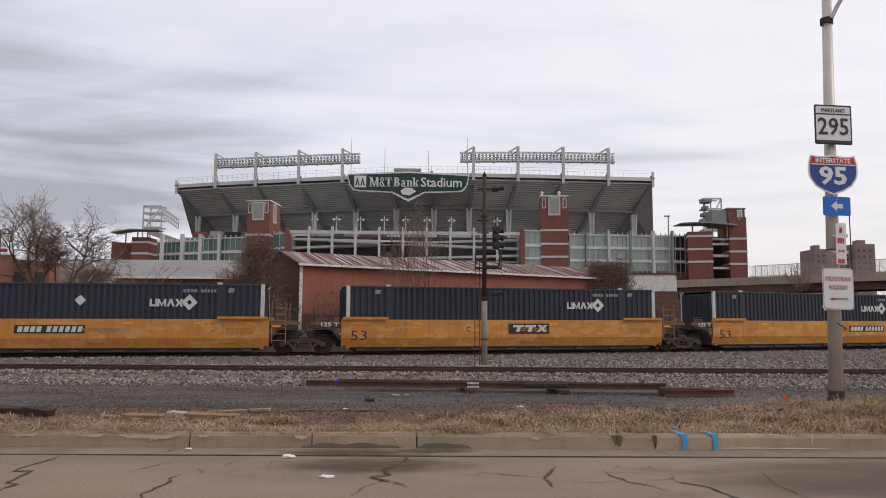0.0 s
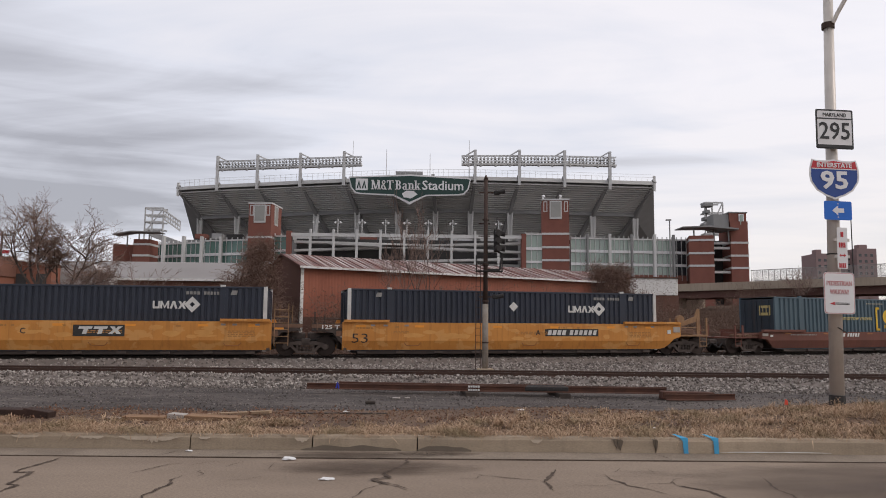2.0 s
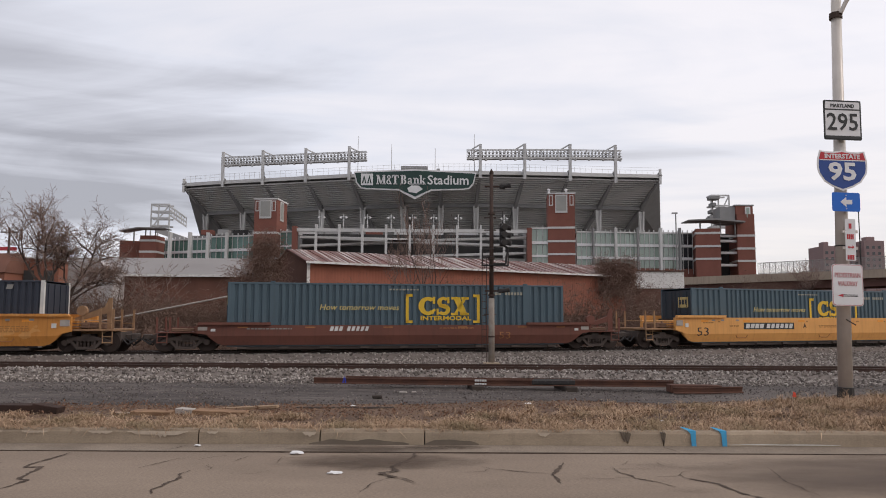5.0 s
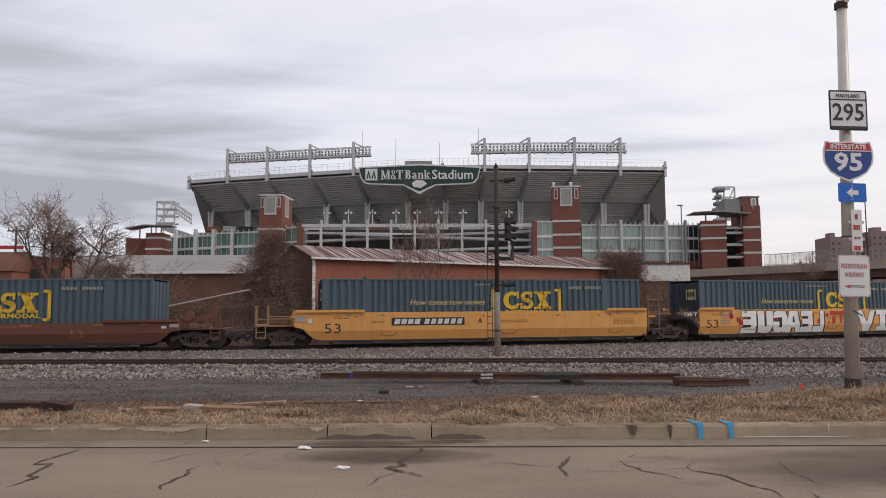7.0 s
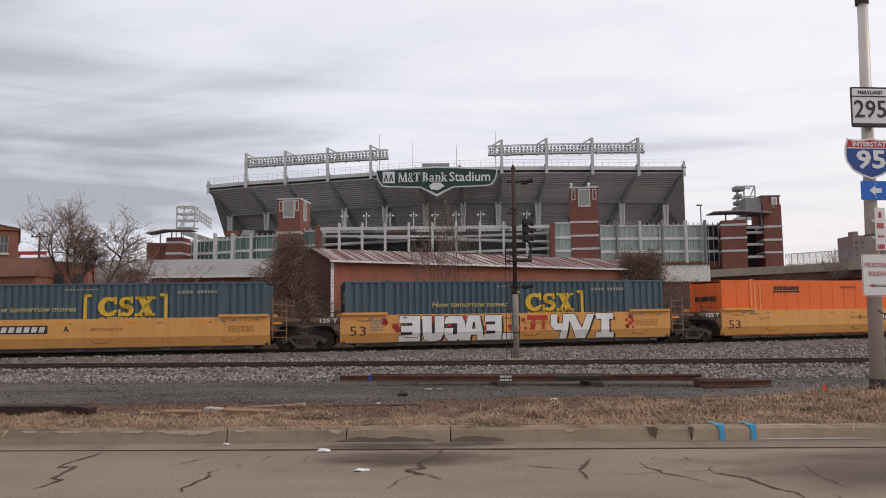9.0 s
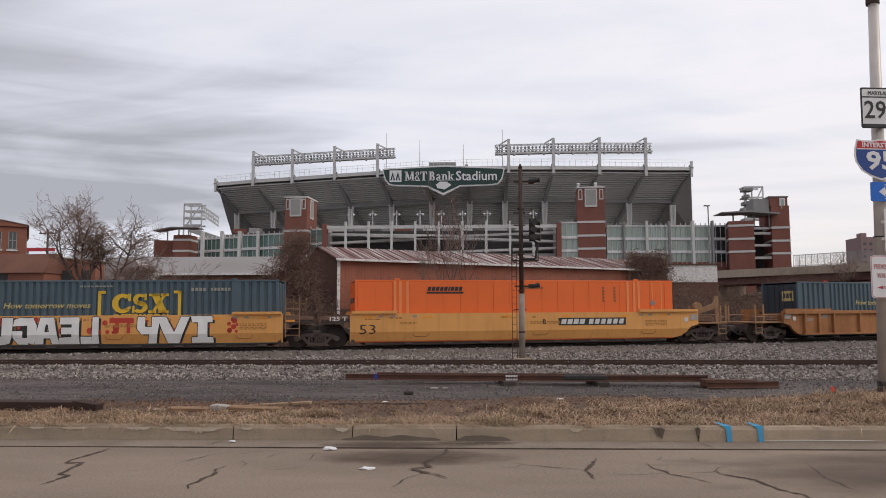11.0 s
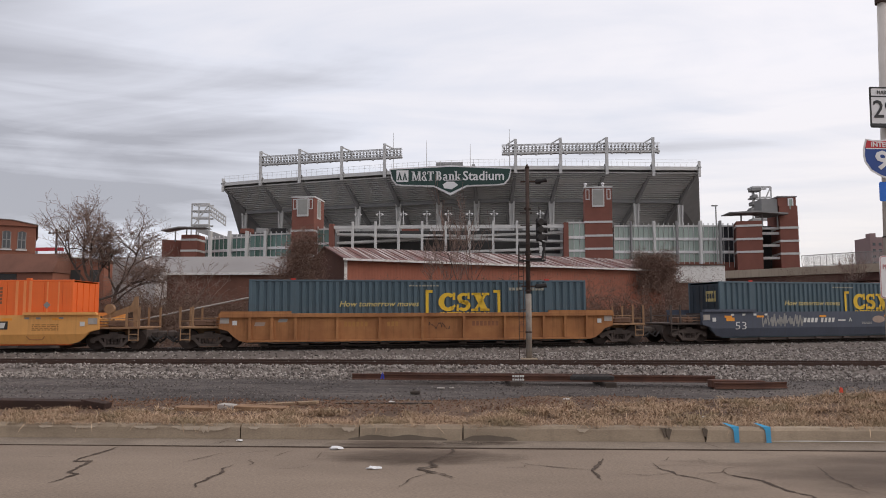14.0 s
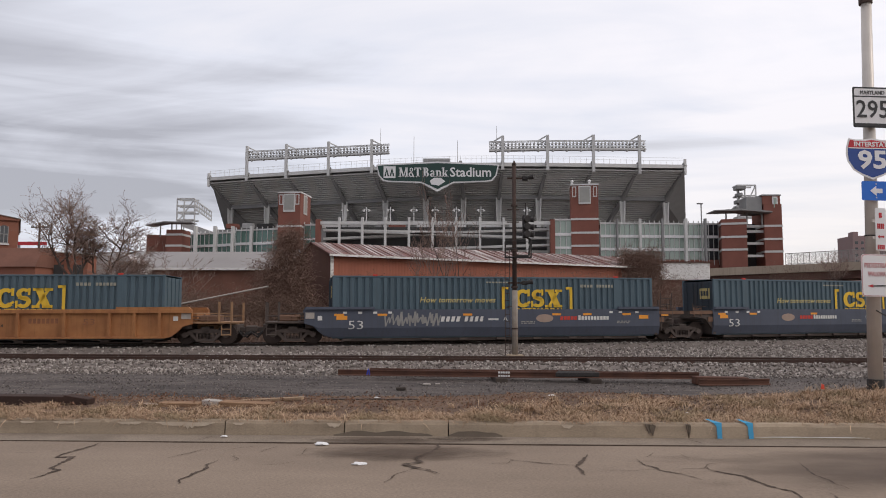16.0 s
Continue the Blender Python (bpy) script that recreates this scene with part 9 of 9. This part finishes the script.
# ---- bare trees and brush ----
def grow(trunk, crown, p, d, length, r, level, rng, top_level, droop=0.0, kids=(3, 5), leaves=0.0, upward=0.25, spread=0.75, min_r=0.006, wiggle=0.22):
    steps_n = 4 if level > 1 else 3
    pts = [p]
    for k in range(steps_n):
        d = (d + Vector((rng.uniform(-1, 1), rng.uniform(-1, 1), rng.uniform(-1, 1))) * wiggle + Vector((0, 0, upward * 0.3 - droop * (top_level - level) * 0.12))).normalized()
        p = p + d * (length / steps_n)
        pts.append(p)
    out = trunk if level >= top_level - 1 else crown
    for k in range(steps_n):
        a, b = r * (1 - 0.45 * k / steps_n), r * (1 - 0.45 * (k + 1) / steps_n)
        out.rod(pts[k], pts[k + 1], max(a, min_r), max(b, min_r), 7 if level >= top_level - 1 else (4 if level >= top_level - 2 else 3))
    if level == 0:
        if leaves and rng.random() < leaves:
            crown.leaf(pts[-1], rng.uniform(0.05, 0.1), rng)
        return
    for k in range(rng.randint(*kids)):
        f = rng.uniform(0.6 if level == top_level else 0.25, 1.0)
        i = min(steps_n - 1, int(f * steps_n))
        q = pts[i].lerp(pts[i + 1], f * steps_n - i)
        side = Vector((rng.uniform(-1, 1), rng.uniform(-1, 1), rng.uniform(-0.2, 0.5))).normalized()
        nd = (d * (1 - spread * 0.55) + side * spread).normalized()
        grow(trunk, crown, q, nd, length * rng.uniform(0.48, 0.72), r * rng.uniform(0.38, 0.55), level - 1, rng, top_level, droop, kids, leaves, upward, spread, min_r, wiggle)
    grow(trunk, crown, pts[-1], d, length * rng.uniform(0.55, 0.75), r * 0.55, level - 1, rng, top_level, droop, kids, leaves, upward, spread, min_r, wiggle)


def bare_tree(label, x, y, z, stems, height, seed, levels=5, lean=0.3, r=0.16, kids=(3, 5), leaves=0.0, upward=0.25, spread=0.75, min_r=0.006, droop=0.0):
    rng = random.Random(seed)
    t, c = Sticks(), Sticks()
    for k in range(stems):
        a = rng.uniform(0, 6.28)
        d = Vector((math.cos(a) * lean * rng.uniform(0.4, 1), math.sin(a) * lean * rng.uniform(0.4, 1), 1)).normalized()
        grow(t, c, Vector((rng.uniform(-0.2, 0.2) * stems * 0.4, rng.uniform(-0.2, 0.2), -0.2)), d, height * rng.uniform(0.36, 0.46), r * rng.uniform(0.7, 1), levels, rng, levels, droop, kids, leaves, upward, spread, min_r)
    ob = thing("bare_tree", label, "tree", pose(x, y, z))
    t.make("trunk", "bark", ob)
    c.make("crown", "twig", ob)
    return ob


def spread_tree(label, x, y, z, fork, limbs, seed, r=0.17, length=2.6, levels=4, wiggle=0.38):
    """An old bare tree: one bent trunk, then a few heavy limbs that arch outwards and carry hooked twigs with clusters of dead seed."""
    rng = random.Random(seed)
    t, c = Sticks(), Sticks()
    p, q = Vector((0, 0, -0.3)), Vector(fork)
    last = p
    for k in range(1, 6):
        f = k / 5
        e = p.lerp(q, f) + Vector((math.sin(f * 4 + seed) * 0.10, math.cos(f * 3 + seed) * 0.08, 0)) * (1 - f)
        t.rod(last, e, r * (1.15 - 0.2 * f), r * (1.12 - 0.2 * (f + 0.2)), 8)
        last = e
    for i, (dx, dy, dz, k) in enumerate(limbs):
        start = p.lerp(q, 1 - 0.09 * ((i * 3) % 5))
        grow(t, c, start, Vector((dx, dy, dz)).normalized(), length * k, r * (0.5 + 0.2 * k), levels, rng, levels, 0.03, (3, 5), 0.5, 0.10, 0.85, 0.009, wiggle)
    ob = thing("bare_tree", label, "tree", pose(x, y, z))
    t.make("trunk", "bark", ob)
    c.make("crown", "twig", ob)
    return ob


def brush(label, x0, x1, y0, y1, z, height, count, seed, material="brush", name="brush", leaf=0.5, arch=0.5, shape=None, r=0.012, leaf_size=1.15):
    """A thicket of arching stems with side twigs and a few clinging dead leaves."""
    rng = random.Random(seed)
    s = Sticks()
    for k in range(count):
        x, y = rng.uniform(x0, x1), rng.uniform(y0, y1)
        f = (x - x0) / (x1 - x0)
        h = height * rng.uniform(0.45, 1.05) * (shape(f) if shape else 1.0) * (0.75 + 0.5 * noise.noise((x * 0.7, y, seed)))
        p = Vector((x, y, z))
        d = Vector((rng.uniform(-0.4, 0.4), rng.uniform(-0.4, 0.4), 1)).normalized()
        turn = Vector((rng.uniform(-1, 1), rng.uniform(-1, 1), -0.6)) * arch
        n = 5
        for i in range(n):
            q = p + d * (h / n)
            s.rod(p, q, r * (1.4 - i * 0.2), r * (1.2 - i * 0.2))
            for j in range(3):
                e = q + Vector((rng.uniform(-1, 1), rng.uniform(-1, 1), rng.uniform(-0.3, 0.8))) * 0.13 * h ** 0.7
                s.rod(q, e, r * 0.7, r * 0.4)
                if rng.random() < leaf:
                    s.leaf(e, rng.uniform(0.05, 0.12) * leaf_size, rng)
            d = (d + turn * 0.25 + Vector((rng.uniform(-1, 1), rng.uniform(-1, 1), 0)) * 0.15).normalized()
            p = q
    ob = s.make(name, material)
    return tagged(ob, label, "brush", "", "stuff")


def vine_mound(label, cx, cy, z0, w, h, depth, count, seed, name="vine_thicket", top=0.55):
    """A heap of dead vines: tangled rods inside an uneven dome, hanging ends outside."""
    rng = random.Random(seed)
    s = Sticks()
    for k in range(count):
        a, b = rng.uniform(0, 6.283), rng.uniform(0.05, 1) ** 0.5
        u = rng.uniform(0, 1)
        ridge = 1 + 0.35 * noise.noise((math.cos(a) * 2 + seed, math.sin(a) * 2, u * 3))
        x = math.cos(a) * b * w / 2 * (1 - top * u) * ridge
        y = math.sin(a) * b * depth / 2 * (1 - 0.5 * u)
        zz = h * u * ridge
        p = Vector((cx + x, cy + y, z0 + zz))
        d = Vector((rng.uniform(-1, 1), rng.uniform(-1, 1), rng.uniform(-1.1, 0.7))).normalized()
        for i in range(3):
            q = p + d * rng.uniform(0.2, 0.5)
            s.rod(p, q, 0.012, 0.008)
            d = (d + Vector((rng.uniform(-1, 1), rng.uniform(-1, 1), rng.uniform(-0.9, 0.4))) * 0.7).normalized()
            p = q
            if rng.random() < 0.6:
                s.leaf(p, rng.uniform(0.06, 0.14), rng)
    ob = s.make(name, "vine")
    return tagged(ob, label, "vines", "", "stuff")


def build_vegetation():
    g = 0.25
    spread_tree("wide old bare tree with hooked twigs and dead seed clusters", -26.4, 50, g, (-0.5, 0.1, 3.9), ((-1.1, 0.2, 0.9, 1.15), (-0.45, -0.2, 1.3, 1.2), (0.15, 0.2, 1.2, 1.0), (0.9, -0.1, 0.75, 1.1), (0.5, 0.4, 1.1, 0.95)), 35, 0.14)
    spread_tree("forked bare tree with a leaning trunk", -26.2, 51, g, (0.8, 0.0, 3.5), ((0.9, 0.0, 0.9, 1.1), (0.25, 0.3, 1.3, 1.15), (-0.5, 0.2, 1.2, 0.9), (1.2, -0.2, 0.45, 0.95)), 38, 0.11)
    bare_tree("low bare sapling before the warehouse", -22.59, 58, g, 3, 7.2, 14, 4, 0.5, 0.08, (2, 3), 0.0, 0.1, 0.8, 0.012)
    bare_tree("low bare sapling before the warehouse", -25.05, 57, g, 3, 6.6, 15, 4, 0.6, 0.08, (2, 3), 0.0, 0.1, 0.8, 0.012)
    bare_tree("slender many-stemmed bare tree beside the shed", -1.05, 50, g, 4, 9.4, 5, 4, 0.25, 0.055, (1, 3), 0.0, 0.55, 0.5, 0.011)
    bare_tree("slender bare tree beside the shed", -1.98, 52, g, 2, 7.8, 6, 4, 0.3, 0.045, (1, 3), 0.0, 0.55, 0.5, 0.011)
    bare_tree("bare shrub on the overpass bank", 40.4, 80, g + 3.4, 4, 5.2, 41, 4, 0.5, 0.05, (2, 3), 0.0, 0.3, 0.7, 0.012)
    brush("tangle of bare brush climbing the overpass parapet", 33.6, 38.8, 79.0, 81.0, 2.8, 4.9, 260, 61, arch=0.35, r=0.011)
    brush("low brown brush before the white wall and overpass", 24.0, 33.0, 74.0, 77.0, 1.0, 5.2, 220, 62, arch=0.4, r=0.011)
    vine_mound("dead vines heaped over the corner of the shed", -12.34, 51.8, 0.2, 5.6, 7.1, 3.0, 4200, 3, top=0.78)
    vine_mound("low tangle of dead vines beside the shed", -14.14, 53.5, 0.2, 4.2, 4.6, 3.0, 1500, 4)
    vine_mound("dead vines heaped on the far end of the shed", 16.01, 65.8, 4.2, 4.6, 2.9, 3.5, 3800, 5, top=0.3)
    brush("winter brush along the foot of the shed", -7.28, 14.5, 49.6, 52.4, 0.1, 5.0, 1700, 7, arch=0.35)
    brush("tall winter brush below the warehouse", -33.5, -9.73, 49.0, 55.0, 0.1, 4.0, 3600, 8, leaf=0.9)
    brush("dense winter brush under the overpass", 16.62, 39.5, 56.0, 68.0, 0.3, 4.9, 2300, 9)
    brush("winter brush before the brick buildings", -40.0, -22.34, 50.0, 56.0, 0.1, 2.0, 1200, 10, leaf=0.8)
    # thicket on the far side of the train's track
    rng = random.Random(77)
    for a, b in ((-40, -18), (-18, 2), (2, 22), (22, 46)):
        mid = track((a + b) / 2, 6.5)[0]
        p, q = track(a, 6.0)[0], track(b, 6.0)[0]
        brush("dense winter brush on the bank behind the train", p.x, q.x, min(p.y, q.y) + 0.5, max(p.y, q.y) + 3.5, far_height(mid.x, mid.y) - 0.1, 2.7, 1100, 80 + a, leaf=0.8, arch=0.6)
    brush("thin twigs before the shed wall", -5.29, 9.5, 52.2, 53.4, 0.6, 5.6, 150, 11, arch=0.2, leaf=0.15, r=0.010)


build_vegetation()
pipe = thing("fallen_pipe", "long pale steel pipe leaning on the vine-covered bank", "pipe")
bm = bmesh.new()
tube(bm, (-27.99, 47.6, 0.25), (-12.86, 48.6, 3.39), 0.055, n=8)
part("tube", bm, "litter_grey", pipe)


# ---- dry grass and stones ----
def blades(rng, x, y, ang, length, flat, w, over):
    """Bent straw blades of three joints each: vertices and faces."""
    n = len(x)
    dx, dy = np.cos(ang), np.sin(ang)
    near = y + dy * length < KERB_Y + 0.1
    dy = np.where(over, -np.abs(dy) - 0.3, np.where(near, np.abs(dy), dy))
    z = np.array([verge_height(float(a), max(KERB_Y + 0.18, float(b))) for a, b in zip(x, y)]) - 0.008
    verts = np.zeros((n, 7, 3))
    for k, (f, ww) in enumerate(((0, 1), (0, -1), (0.4, 0.9), (0.4, -0.9), (0.75, 0.7), (0.75, -0.7), (1, 0))):
        out = length * (flat * f + (1 - flat) * 0.55 * f * f)
        up = length * (1 - 0.8 * flat) * (f - 0.5 * f ** 3) + length * 0.10 * math.sin(f * 3.0)
        drop = np.where(over & (f > 0.3), -0.11 * (f - 0.3) / 0.7, 0.0)
        verts[:, k, 0] = x + dx * out - dy * w * ww
        verts[:, k, 1] = y + dy * out + dx * w * ww
        verts[:, k, 2] = z + np.maximum(up, 0.006) + drop
    return verts


def build_grass():
    """Matted straw with taller fountains of dead blades, some hanging over the kerb."""
    rng = np.random.default_rng(5)
    tufts = []
    while len(tufts) < 7600:
        xx, bb = rng.uniform(-13.5, 13.5), rng.random()
        right = smooth(-2.0, 6.5, xx)
        yy = KERB_Y + 0.08 + bb * (1.15 + 1.75 * right)
        d = 1.2 * noise.noise((xx * 0.9, yy * 1.3, 2)) + 0.7 * noise.noise((xx * 2.6, yy * 2.6, 4))
        limit = -0.2 - 0.2 * right + (0.75 - 0.5 * right) * bb - (0.5 if bb < 0.2 else 0.0)
        if d > limit:
            tufts.append((xx, yy))
    tufts = np.array(tufts)
    per = 8
    n = len(tufts) * per
    cx, cy = np.repeat(tufts[:, 0], per), np.repeat(tufts[:, 1], per)
    x = cx + rng.normal(0, 0.09, n)
    y = np.maximum(KERB_Y + 0.03, cy + rng.normal(0, 0.09, n))
    ang = np.repeat(rng.uniform(0, 2 * np.pi, len(tufts)), per) + rng.normal(0, 1.0, n)
    length = np.repeat(rng.uniform(0.09, 0.22, len(tufts)), per) * rng.uniform(0.5, 1.4, n)
    flat = np.clip(np.repeat(rng.beta(3.2, 1.0, len(tufts)), per) + rng.normal(0, 0.18, n), 0.15, 1.0)
    over = (y < KERB_Y + 0.16) & (rng.random(n) < 0.012)
    v1 = blades(rng, x, y, ang, length, flat, rng.uniform(0.0025, 0.006, n), over)
    # fountains: long blades arching out of one root, more and taller to the right
    roots = []
    while len(roots) < 560:
        xx, bb = rng.uniform(-12.5, 13), rng.random()
        right = smooth(-3.0, 4.0, xx)
        yy = KERB_Y + 0.14 + bb * (0.55 + 2.2 * right)
        d = noise.noise((xx * 1.6, yy * 1.6, 9)) + 0.5 * noise.noise((xx * 0.6, 3, 5))
        if d > 0.02 - 0.2 * right + (0.2 if bb > 0.5 else -0.1):
            roots.append((xx, yy, 0.09 + 0.09 * smooth(3.5, 6.5, xx) + 0.12 * max(0.0, d)))
    for k in range(70):
        roots.append((rng.uniform(-7.5, -1.5), KERB_Y + rng.uniform(0.95, 1.35), rng.uniform(0.07, 0.13)))
    roots = np.array(roots)
    per = 34
    n = len(roots) * per
    x = np.repeat(roots[:, 0], per) + rng.normal(0, 0.035, n)
    y = np.maximum(KERB_Y + 0.03, np.repeat(roots[:, 1], per) + rng.normal(0, 0.035, n))
    ang = np.repeat(rng.uniform(0, 2 * np.pi, len(roots)), per) + rng.normal(0, 1.5, n)
    length = np.repeat(roots[:, 2], per) * rng.uniform(0.6, 1.75, n)
    flat = np.clip(rng.beta(1.6, 1.7, n), 0.08, 1.0)
    over = (y < KERB_Y + 0.16) & (rng.random(n) < 0.010)
    v2 = blades(rng, x, y, ang, length, flat, rng.uniform(0.002, 0.0045, n), over)
    for name, verts, label in (("dry_grass", v1, "matted straw-coloured winter grass on the verge"), ("dry_grass", v2, "taller tufts of dead straw-coloured grass on the verge")):
        faces = []
        for i in range(len(verts)):
            k = i * 7
            faces += [(k, k + 1, k + 3, k + 2), (k + 2, k + 3, k + 5, k + 4), (k + 4, k + 5, k + 6)]
        me = bpy.data.meshes.new(name)
        me.from_pydata(verts.reshape(-1, 3).tolist(), [], faces)
        me.materials.append(M["grass"])
        tagged(new(name, me), label, "grass", "", "stuff")


build_grass()


def scatter_stones(name, label, n, place, size, material, seed):
    """Many irregular eight-faced stones in one mesh."""
    rng = np.random.default_rng(seed)
    base = np.array(((1, 0, 0), (-1, 0, 0), (0, 1, 0), (0, -1, 0), (0, 0, 0.8), (0, 0, -0.8)))
    tri = ((0, 2, 4), (2, 1, 4), (1, 3, 4), (3, 0, 4), (2, 0, 5), (1, 2, 5), (3, 1, 5), (0, 3, 5))
    pts = place(n, rng)
    n = len(pts)
    q = rng.normal(size=(n, 3, 3))
    q, _ = np.linalg.qr(q)
    s = rng.uniform(size[0], size[1], (n, 1, 1)) * rng.uniform(0.7, 1.2, (n, 6, 1))
    v = (base[None] * s) @ q + pts[:, None, :]
    f = (np.array(tri)[None] + (np.arange(n) * 6)[:, None, None]).reshape(-1, 3)
    me = bpy.data.meshes.new(name)
    me.from_pydata(v.reshape(-1, 3).tolist(), [], f.tolist())
    me.materials.append(M[material])
    return tagged(new(name, me), label, "stones", "", "stuff")


def near_bed(n, rng):
    x = rng.uniform(-21, 21, n)
    y = NEAR_Y + rng.uniform(-5.6, 2.5, n)
    d = np.abs(y - NEAR_Y)
    z = NEAR_TOP - 0.14 - np.clip((d - 2.2) / 0.35, 0, 1) * 0.15 + rng.uniform(-0.02, 0.03, n)
    ok = ~((np.abs(d - 0.72) < 0.12))
    return np.stack([x, y, z], -1)[ok]


def far_bed(n, rng):
    out = []
    s = rng.uniform(-34, 42, n)
    off = rng.uniform(-4.6, 1.9, n)
    for a, o in zip(s, off):
        p, h = track(float(a), float(o))
        d = max(0.0, -o - 1.75)
        if -1.25 < o < 1.5:
            continue
        out.append((p.x, p.y, p.z + RAIL_TOP - 0.13 - min(0.55, d * 0.45) + rng.uniform(-0.02, 0.03)))
    return np.array(out)


def cinder_bed(n, rng):
    x = rng.uniform(-16, 16, n)
    y = rng.uniform(13.2, 24.5, n)
    z = np.array([max(verge_height(float(a), float(b)) if b < KERB_Y + 5.4 else -9, far_height(float(a), float(b))) for a, b in zip(x, y)])
    return np.stack([x, y, z + 0.005], -1)


scatter_stones("ballast_stones", "loose grey crushed stones along the near track", 15000, near_bed, (0.045, 0.085), "stone", 1)
scatter_stones("ballast_stones", "loose grey crushed stones beside the train", 14000, far_bed, (0.045, 0.09), "stone", 2)
def between_beds(n, rng):
    out = []
    for x, f in zip(rng.uniform(-22, 26, n), rng.random(n)):
        y0 = NEAR_Y + 2.0
        y1 = track(float(x) * 1.03)[0].y - 2.4
        if y1 < y0 + 0.3:
            continue
        y = y0 + (y1 - y0) * f
        out.append((x, y, between_height(float(x), float(y)) + rng.uniform(-0.01, 0.03)))
    return np.array(out)


def between_height(x, y):
    t = track(x * 1.03)[0]
    f = max(0.0, min(1.0, (y - NEAR_Y - 2.0) / max(0.5, t.y - 2.0 - NEAR_Y - 2.0)))
    return (NEAR_TOP - 0.30) * (1 - f) + (t.z + RAIL_TOP - 0.32) * f


sheet("ballast_between", steps(-60, 60, 80), steps(NEAR_Y + 1.6, NEAR_Y + 16, 30), lambda x, y: between_height(x, y) - 0.015 if y < track(x * 1.03)[0].y + 3 else far_height(x, y) - 0.4, "ballast",
      "grey crushed stone spread between the two tracks", category="ballast")
scatter_stones("ballast_stones", "loose grey crushed stones between the tracks", 13000, between_beds, (0.045, 0.09), "stone", 8)
scatter_stones("gravel", "scattered dark gravel and cinders", 17000, cinder_bed, (0.010, 0.034), "gravel", 3)


def verge_litter(n, rng):
    x = rng.uniform(-14, 14, n)
    y = KERB_Y + 0.2 + rng.random(n) * 3.6
    z = np.array([verge_height(float(a), float(b)) for a, b in zip(x, y)])
    return np.stack([x, y, z + 0.004], -1)


scatter_stones("leaf_litter", "brown leaf litter and crumbs of earth on the verge", 18000, verge_litter, (0.006, 0.022), "crumbs", 6)


motions()
